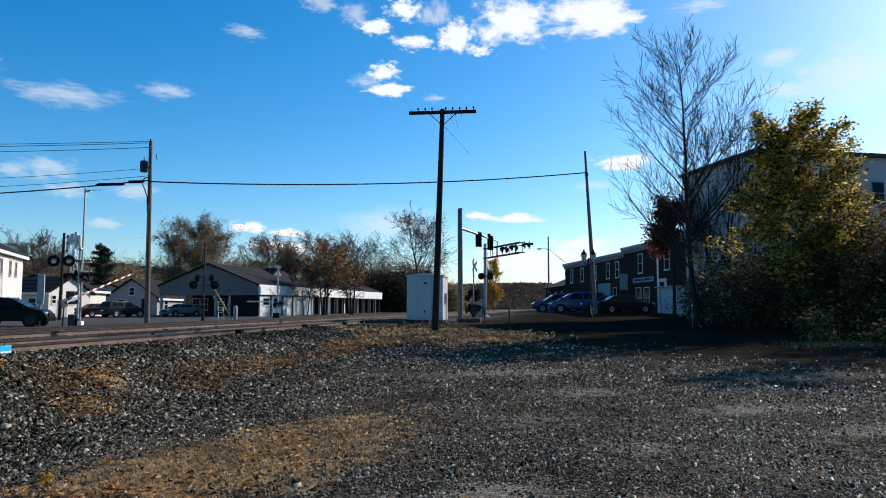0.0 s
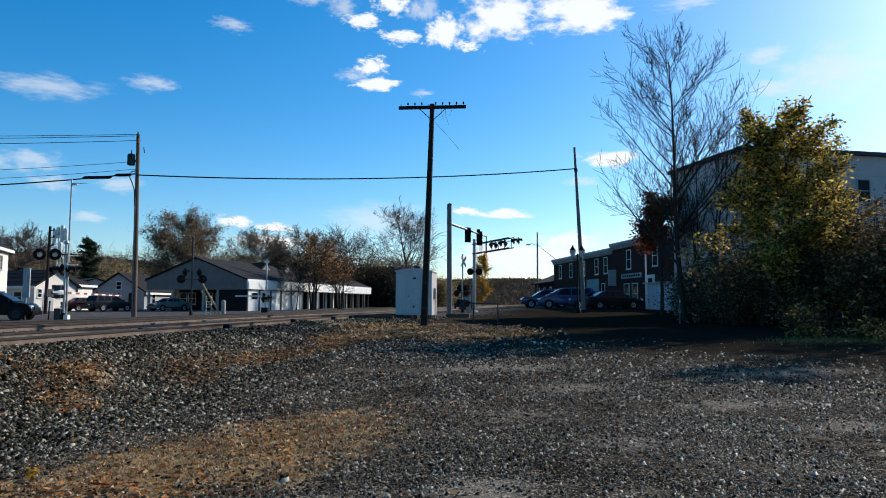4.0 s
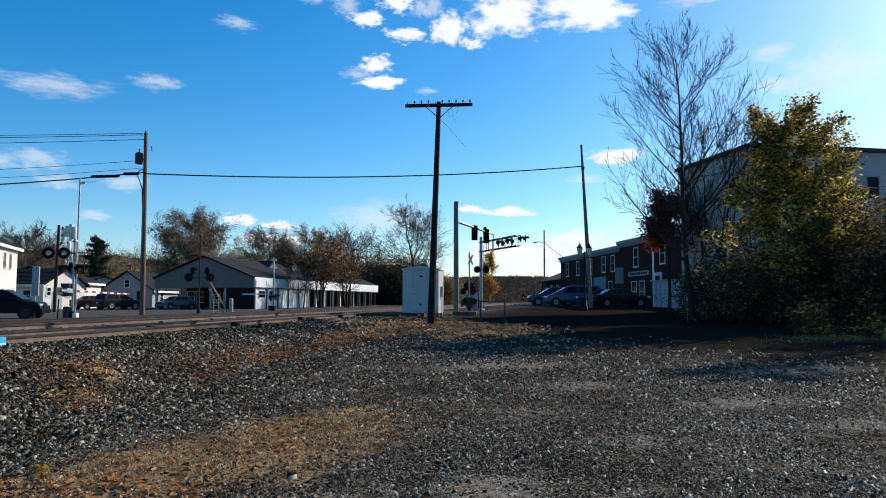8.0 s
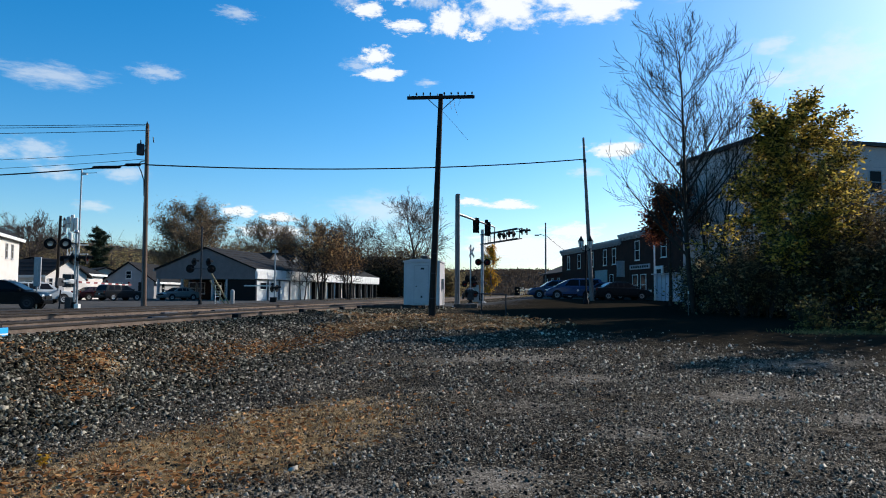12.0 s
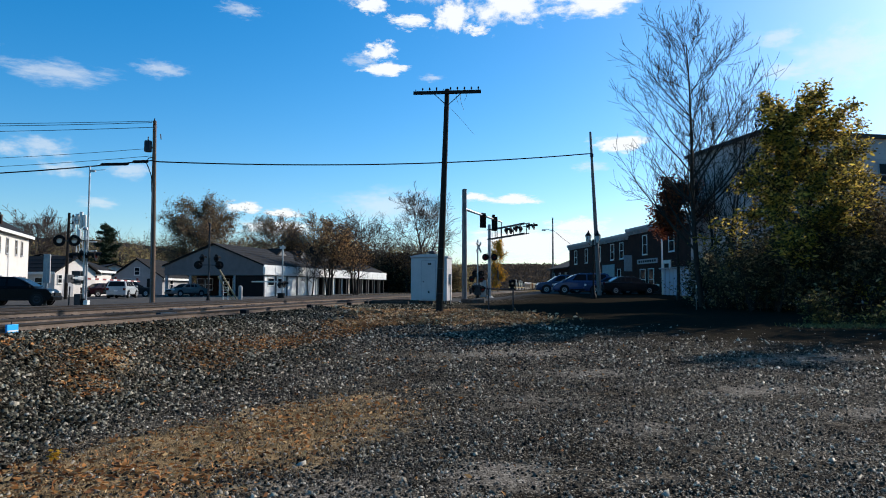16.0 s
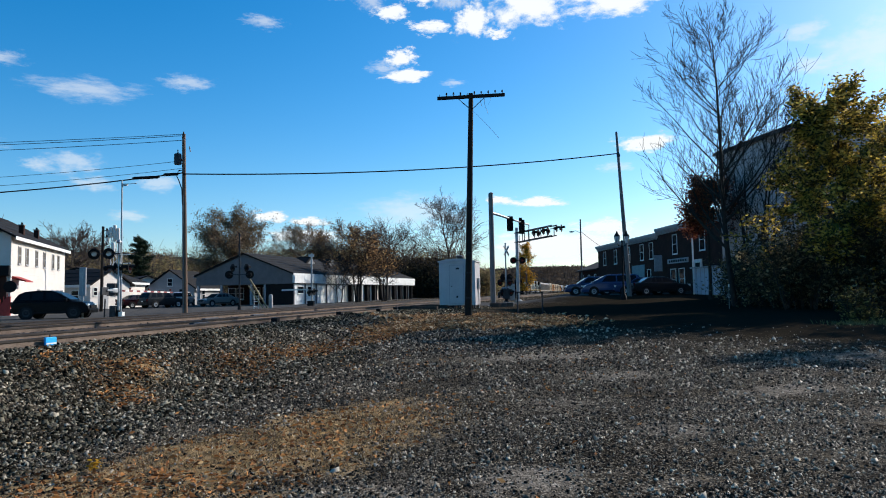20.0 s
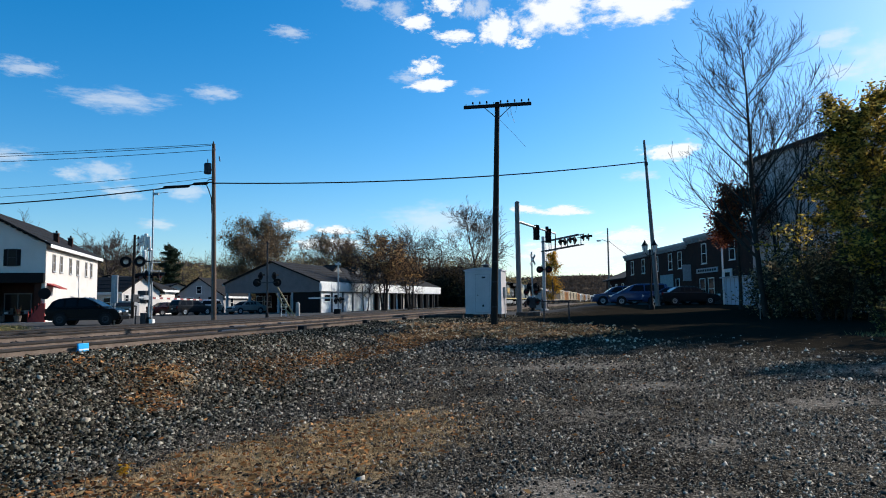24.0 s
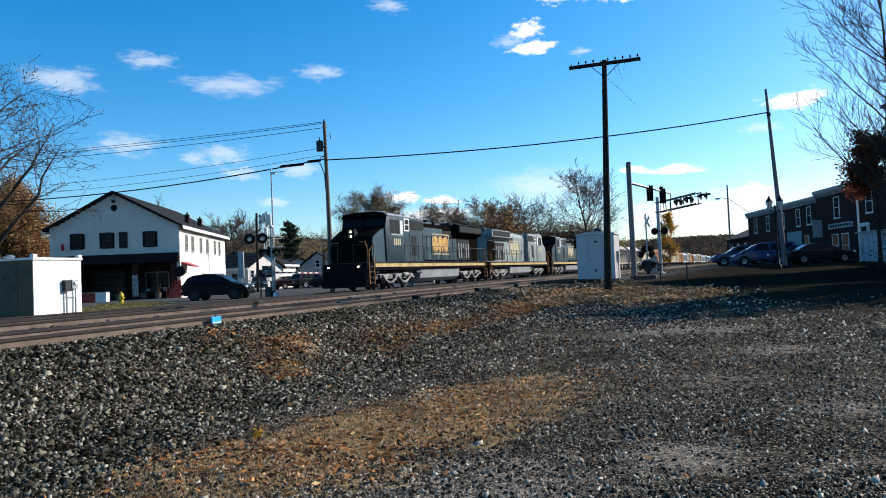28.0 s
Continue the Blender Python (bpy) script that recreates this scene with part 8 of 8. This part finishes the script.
        hatch = part("filter_hatch", Geo().box(4.55, s * 1.41 - 0.012, 3.5, 5.3, s * 1.41 + 0.012, 4.3), M_WHITE, aux, "white-framed black filter hatch")
        for z in (3.58, 3.93):
            part("filter_pane", Geo().box(4.65, s * 1.423 - 0.006, z, 5.2, s * 1.423 + 0.006, z + 0.29), M_BLACK, hatch)
        part("roof_edge", Geo().box(2.2, s * 1.36 - 0.05, 4.36, 5.48, s * 1.36 + 0.05, 4.42), M_TANK, aux, "pale grey roof edge")
        for x in (2.45, 3.2, 4.5):
            part("door_seam", Geo().box(x - 0.02, s * 1.41 - 0.004, 1.75, x + 0.02, s * 1.41 + 0.004, 3.4), M_BLACK, aux)
        for i in range(9):
            x = 1.35 - i * 0.82
            d = part("hood_door", Geo().box(x - 0.36, s * 1.02 - 0.03, 1.75, x + 0.36, s * 1.02 + 0.03, 3.3), body, hood, bevel=0.012)
            part("latch", Geo().box(x + 0.2, s * 1.05 - 0.015, 2.5, x + 0.3, s * 1.05 + 0.015, 2.6), M_DARKSTEEL, d)
        part("upper_panel", Geo().box(-1.95, s * 1.03 - 0.02, 3.34, 2.15, s * 1.03 + 0.02, 3.94), body, hood, bevel=0.01)
        louvre = part("access_panel", Geo().box(-7.6, s * 1.055 - 0.02, 1.8, -4.9, s * 1.055 + 0.02, 3.3), M_BLACK, hood, "black access panel with pale ribs")
        for i in range(5):
            part("panel_rib", Geo().box(-7.4 + i * 0.53, s * 1.08 - 0.012, 1.9, -7.26 + i * 0.53, s * 1.08 + 0.012, 3.0), M_TANK, louvre)
        part("grille", Geo().box(-3.9, s * 1.02 - 0.02, 3.4, -2.05, s * 1.02 + 0.02, 3.85), M_BLACK, hood)
        if logo:
            y = s * 1.062
            e = Geo().box(-3.2, y - 0.012, 2.12, 0.0, y + 0.012, 2.2).box(-3.2, y - 0.012, 3.5, 0.0, y + 0.012, 3.58)
            e.box(-3.2, y - 0.012, 2.2, -3.12, y + 0.012, 3.5).box(-0.08, y - 0.012, 2.2, 0.0, y + 0.012, 3.5)
            em = part("emblem_border", e, M_LOGOCREAM, hood, "thin cream border of the emblem")
            for k in range(3):
                x = -2.95 + k * 0.95
                part("emblem_shape", Geo().prism([(x, 2.5), (x + 0.2, 2.3), (x + 0.7, 2.3), (x + 0.9, 2.5), (x + 0.9, 3.2), (x + 0.7, 3.4), (x + 0.2, 3.4), (x, 3.2)], "y", y - 0.01, y + 0.01), logo, em)
        rad = part("radiator_wing", Geo().prism([(s * 1.0, 3.45), (s * 1.5, 3.75), (s * 1.5, 4.35), (s * 1.0, 4.45)], "x", -9.6, -4.2), M_LOCODK if body is M_LOCO else cabm, ob, "flared radiator wing")
        part("radiator_screen", Geo().box(-9.4, s * 1.505 - 0.008, 3.82, -4.4, s * 1.505 + 0.008, 4.28), M_BLACK, rad)
        for i in range(7):
            x = -4.7 - i * 0.7
            part("rear_door", Geo().box(x - 0.3, s * 1.02 - 0.025, 1.75, x + 0.3, s * 1.02 + 0.025, 3.2), cabm if i in (2, 3) else body, hood, bevel=0.012)
        part("rear_panel", Geo().box(-9.65, s * 1.052 - 0.012, 1.7, -7.7, s * 1.052 + 0.012, 3.4), M_LOCODK, hood, "sooty black rear panel")
        # handrails
        part("handrail", Geo().tube((-9.9, s * 1.44, 2.65), (5.4, s * 1.44, 2.65), 0.022, 0.022, 5), M_DARKSTEEL, ob)
        for i in range(11):
            x = -9.9 + i * 1.53
            part("stanchion", Geo().tube((x, s * 1.44, 1.6), (x, s * 1.44, 2.65), 0.022, 0.022, 5), M_DARKSTEEL, ob)
        for ex in (9.95, -10.25):
            for k in range(4):
                part("step", Geo().box(ex - 0.3, s * 1.3 - 0.2, 0.42 + k * 0.3, ex + 0.3, s * 1.3 + 0.2, 0.46 + k * 0.3), M_DARKSTEEL, ob)
            part("step_side", Geo().box(ex - 0.33, s * 1.5 - 0.012, 0.35, ex - 0.28, s * 1.5 + 0.012, 1.6).box(ex + 0.28, s * 1.5 - 0.012, 0.35, ex + 0.33, s * 1.5 + 0.012, 1.6), M_RAILORANGE, ob)
            part("grab_rail", Geo().path([(ex - 0.3, s * 1.48, 1.6), (ex - 0.3, s * 1.48, 2.6), (ex + 0.25, s * 1.48, 2.2), (ex + 0.3, s * 1.48, 1.3)], 0.035, 5), M_RAILORANGE, ob)
    part("hood_end", Geo().box(-9.8, -0.9, 1.65, -9.7, 0.9, 4.1), cabm, ob, bevel=0.02)
    for x in (4.2, 0.6, -0.5, -2.2):
        part("roof_hatch", Geo().box(x - 0.5, -0.6, 4.25, x + 0.5, 0.6, 4.4), body, ob, bevel=0.03)
    part("exhaust_pipe", Geo().box(-1.6, -0.35, 4.25, -0.9, 0.35, 4.62), M_BLACK, ob)
    for x in (-5.4, -7.0, -8.6):
        part("radiator_fan", Geo().lathe([(0.65, 4.4), (0.65, 4.56), (0.5, 4.6)], 18, Matrix.Translation((x, 0, 0))), M_DARKSTEEL, ob)
    part("horn", Geo().tube((4.3, 0, 4.5), (4.9, 0, 4.53), 0.05, 0.1), M_BLACK, ob)
    # fuel tank, trucks, ends
    part("fuel_tank", Geo().prism([(-1.3, 0.55), (-0.95, 0.3), (0.95, 0.3), (1.3, 0.55), (1.4, 1.1), (-1.4, 1.1)], "x", -4.3, 2.9), M_TANK, ob, "grey fuel tank", bevel=0.04)
    for s in (-1, 1):
        part("air_reservoir", Geo().tube((2.7, s * 1.3, 0.95), (3.5, s * 1.3, 0.95), 0.1, 0.1, 10), M_DARKSTEEL, ob)
    for cx in (-7.2, 6.2):
        bogie(ob, cx, (-2.0, 0.0, 2.0), M_TRUCK)
    for e in (1, -1):
        part("pilot", Geo().prism([(e * 10.2, 0.25), (e * 10.55, 0.2), (e * 10.35, 1.5), (e * 10.2, 1.5)], "y", -1.4, 1.4), M_UNDER, ob, bevel=0.03)
        part("coupler", Geo().box(min(e * 10.3, e * 10.95), -0.16, 0.7, max(e * 10.3, e * 10.95), 0.16, 1.05), M_UNDER, ob, bevel=0.05)
        part("end_rail", Geo().path([(e * 10.25, -1.4, 1.6), (e * 10.25, -1.4, 2.6), (e * 10.25, -0.5, 2.6), (e * 10.25, -0.5, 1.6)], 0.022, 5), M_DARKSTEEL, ob)
        part("end_rail", Geo().path([(e * 10.25, 0.5, 1.6), (e * 10.25, 0.5, 2.6), (e * 10.25, 1.4, 2.6), (e * 10.25, 1.4, 1.6)], 0.022, 5), M_DARKSTEEL, ob)
    hl = part("headlight_box", Geo().box(9.0, -0.22, 2.95, 9.5, 0.22, 3.52), M_BLACK, ob, "black twin headlight box", bevel=0.04)
    for z in (3.1, 3.36):
        part("headlight", Geo().lathe([(0.06, 0.0), (0.055, 0.02)], 14, pose(9.505, 0, z, 0, 90, 0)), M_HEAD if lights else M_LAMPWHITE, hl)
        part("lamp_hood", Geo().add([(9.502 + dx, r * math.cos(k * 0.5236), z + r * math.sin(k * 0.5236)) for dx, r in ((0, 0.112), (0.12, 0.112), (0.12, 0.095), (0, 0.095)) for k in range(12)], [(j * 12 + k, j * 12 + (k + 1) % 12, (j + 1) % 4 * 12 + (k + 1) % 12, (j + 1) % 4 * 12 + k) for j in range(4) for k in range(12)]), M_DARKSTEEL, hl)
    for s in (-1, 1):
        dl = part("ditch_light", Geo().lathe([(0.14, -0.14), (0.15, 0.0)], 14, pose(10.5, s * 0.95, 1.35, 0, 90, 0)), M_BLACK, ob)
        part("ditch_lens", Geo().lathe([(0.045, 0.004), (0.04, 0.03)], 14, pose(10.5, s * 0.95, 1.35, 0, 90, 0)), M_HEAD if lights else M_LAMPWHITE, dl)
    for s in (-1, 1):
        part("front_rail", Geo().path([(10.3, s * 1.38, 1.2), (10.15, s * 1.36, 2.3), (9.85, s * 1.05, 2.75), (9.8, s * 0.7, 2.75)], 0.035, 6), M_RAILORANGE, ob, "orange-brown front handrail")
        part("number_board", Geo().box(7.55, s * 0.95 - 0.28, 4.42, 7.7, s * 0.95 + 0.28, 4.6), M_LAMPWHITE, cab)
    return ob


def freight_wheels(ob, half):
    for cx in (-half + 2.2, half - 2.2):
        bogie(ob, cx, (-0.9, 0.9), M_TRUCK)
    for e in (-1, 1):
        part("coupler", Geo().box(min(e * half, e * (half + 0.7)), -0.15, 0.7, max(e * half, e * (half + 0.7)), 0.15, 1.05), M_RUST, ob)


def covered_hopper(label, mat):
    ob = thing("hopper_wagon", label, "freight wagon", group="wagons of the train")
    h = 8.4
    part("body", Geo().prism([(-1.5, 1.5), (-1.45, 3.7), (-0.9, 4.3), (0.9, 4.3), (1.45, 3.7), (1.5, 1.5), (1.2, 1.2), (-1.2, 1.2)], "x", -h + 1.2, h - 1.2), mat, ob, bevel=0.05)
    for s in (-1, 1):
        for i in range(13):
            x = -h + 1.5 + i * (2 * h - 3) / 12
            part("rib", Geo().box(x - 0.05, s * 1.53 - 0.06, 1.4, x + 0.05, s * 1.53 + 0.06, 3.7), mat, ob)
        part("sill", Geo().box(-h, s * 1.45 - 0.08, 1.1, h, s * 1.45 + 0.08, 1.35), mat, ob)
        part("lettering_bar", Geo().box(-3, s * 1.5 - 0.01, 2.6, 1, s * 1.5 + 0.01, 2.9), M_BLACK, ob)
        part("roof_walk", Geo().box(-h + 1, s * 0.5 - 0.2, 4.35, h - 1, s * 0.5 + 0.2, 4.4), M_STEEL, ob)
    for cx in (-4.2, 0, 4.2):
        part("hopper_chute", Geo().prism([(cx - 1.8, 1.3), (cx + 1.8, 1.3), (cx + 0.4, 0.4), (cx - 0.4, 0.4)], "y", -1.1, 1.1), mat, ob)
    for e in (-1, 1):
        part("end_platform", Geo().box(min(e * (h - 1.3), e * h), -1.4, 1.1, max(e * (h - 1.3), e * h), 1.4, 1.25), M_UNDER, ob)
        part("ladder", Geo().box(e * (h - 0.1) - 0.03, 1.0, 1.2, e * (h - 0.1) + 0.03, 1.4, 4.0), M_STEEL, ob)
    freight_wheels(ob, h)
    return ob


def boxcar(label, mat, tall=4.4):
    ob = thing("box_wagon", label, "freight wagon", group="wagons of the train")
    h = 8.4
    part("body", Geo().prism([(-1.48, 1.15), (1.48, 1.15), (1.48, tall - 0.2), (1.2, tall), (-1.2, tall), (-1.48, tall - 0.2)], "x", -h, h), mat, ob, bevel=0.03)
    part("roof", Geo().prism([(-1.5, tall - 0.18), (1.5, tall - 0.18), (0, tall + 0.1)], "x", -h - 0.02, h + 0.02), M_STEEL, ob)
    for s in (-1, 1):
        d = part("sliding_door", Geo().box(-1.5, s * 1.52 - 0.03, 1.3, 1.5, s * 1.52 + 0.03, tall - 0.3), mat, ob)
        for i in range(6):
            part("door_rib", Geo().box(-1.45 + i * 0.55, s * 1.56 - 0.02, 1.35, -1.38 + i * 0.55, s * 1.56 + 0.02, tall - 0.35), M_DARKSTEEL, d)
        for i in range(16):
            x = -h + 0.4 + i * (2 * h - 0.8) / 15
            if abs(x) > 1.7:
                part("rib", Geo().box(x - 0.05, s * 1.49 - 0.03, 1.2, x + 0.05, s * 1.49 + 0.03, tall - 0.25), mat, ob)
        part("sill", Geo().box(-h + 0.5, s * 1.3 - 0.1, 0.9, h - 0.5, s * 1.3 + 0.1, 1.15), M_UNDER, ob)
        part("lettering_bar", Geo().box(2.6, s * 1.525 - 0.008, 3.0, 5.6, s * 1.525 + 0.008, 3.35), M_BLACK, ob)
    freight_wheels(ob, h)
    return ob


TRAIN = [(locomotive("leading freight locomotive, dark blue and grey with dark nose", M_LOCO, M_LOCO, M_LOCODK, M_LOCOYEL, True), 0.0, 0),
         (locomotive("faded grey freight locomotive running backwards", M_LOCOGREY, M_LOCOGREY, M_LOCOGREY, M_LOGOCREAM, False), 22.0, 180),
         (locomotive("third freight locomotive, blue and grey", M_LOCO, M_LOCODK, M_LOCODK, M_LOGOCREAM, False), 44.0, 0)]
_cream = material("cream_wagon_paint", lin(0.62, 0.50, 0.34), lin(0.48, 0.37, 0.24), 0.6, scale=0.8, fine=10)
_hop = material("tan_wagon_paint", lin(0.36, 0.30, 0.24), lin(0.25, 0.2, 0.16), 0.65, scale=0.8, fine=10)
_ora = material("orange_wagon_paint", lin(0.55, 0.24, 0.07), lin(0.42, 0.17, 0.05), 0.6, scale=0.8, fine=10)
_gry = material("pale_wagon_paint", lin(0.55, 0.56, 0.56), lin(0.42, 0.43, 0.43), 0.6, scale=0.8, fine=10)
_protos = {"h": covered_hopper("tan steel covered hopper wagon", _hop), "c": boxcar("cream-painted steel box wagon", _cream, 4.6), "o": boxcar("orange-painted steel box wagon", _ora, 4.3), "g": covered_hopper("pale grey covered hopper wagon", _gry)}
_at = 64.5
_seen = set()
for _k in "hhhcocccogcogccggcggg":
    _ob = _protos[_k] if _k not in _seen else copy_thing(_protos[_k], Matrix.Identity(4))
    _seen.add(_k)
    TRAIN.append((_ob, _at, 0))
    _at += 18.3

SPEED = 21.5            # metres a second
U_END = 45.25           # where the middle of the leading locomotive is at the end


def train_pose(u, turn):
    v = TRACKS[2] + bend(u)
    slope = (bend(u + 4) - bend(u - 4)) / 8
    p = plan(u, v, RAIL_Z - MAIN_DROP)
    return Matrix.Translation(p) @ FWD @ pose(0, 0, 0, 0, 0, turn + math.degrees(math.atan(slope)))


SECOND_CAR = car("crossover", P_GREEN, "dark green car waiting behind the crossing", on_ground(-58, 71.5, 0))


def drive(rows):
    return [(t, on_ground(x, y, h)) for t, x, y, h in rows]


def motions():
    for ob, behind, turn in TRAIN:
        walk(ob, [(t, train_pose(U_END + behind + SPEED * (28 - t), turn)) for t in (0, 4, 8, 12, 16, 18, 20, 22, 23, 24, 25, 26, 27, 28)])
    for arm, (x, y, z) in GATE_ARMS:
        walk(arm, [(t, pose(x, y, z, 0, 0, 85) @ pose(0, 0, 0, 0, -lift, 0)) for t, lift in ((0, 15.2), (0.6, 9.0), (1.2, 3.0), (1.7, -0.6), (2.2, -1.0), (28, -1.0))])
    walk(MOVING_CAR, drive(((0, -80, 24, 15), (8, -80, 24, 15), (10, -55, 36, 30), (11, -37.5, 48, 45), (11.5, -33.2, 53.2, 50), (12, -31.5, 56.0, 55), (12.5, -30.9, 58.0, 66), (13.5, -30.2, 60.0, 76), (14.5, -29.7, 62.3, 84), (15, -29.9, 64.0, 88), (16, -31.6, 69, 100), (17, -33.0, 74, 104), (18, -34.8, 80, 104), (19, -36.0, 86, 100), (28, -36.0, 86.3, 98))))
    walk(SECOND_CAR, drive(((0, -58, 71.5, 0), (20, -58, 71.5, 0), (22.5, -46, 70.5, -5), (23.3, -41, 71, -35), (24, -39.6, 71.8, -60), (28, -38.7, 72.2, -62))))
    for ob, rows in CLOUDS:
        walk(ob, rows)


motions()
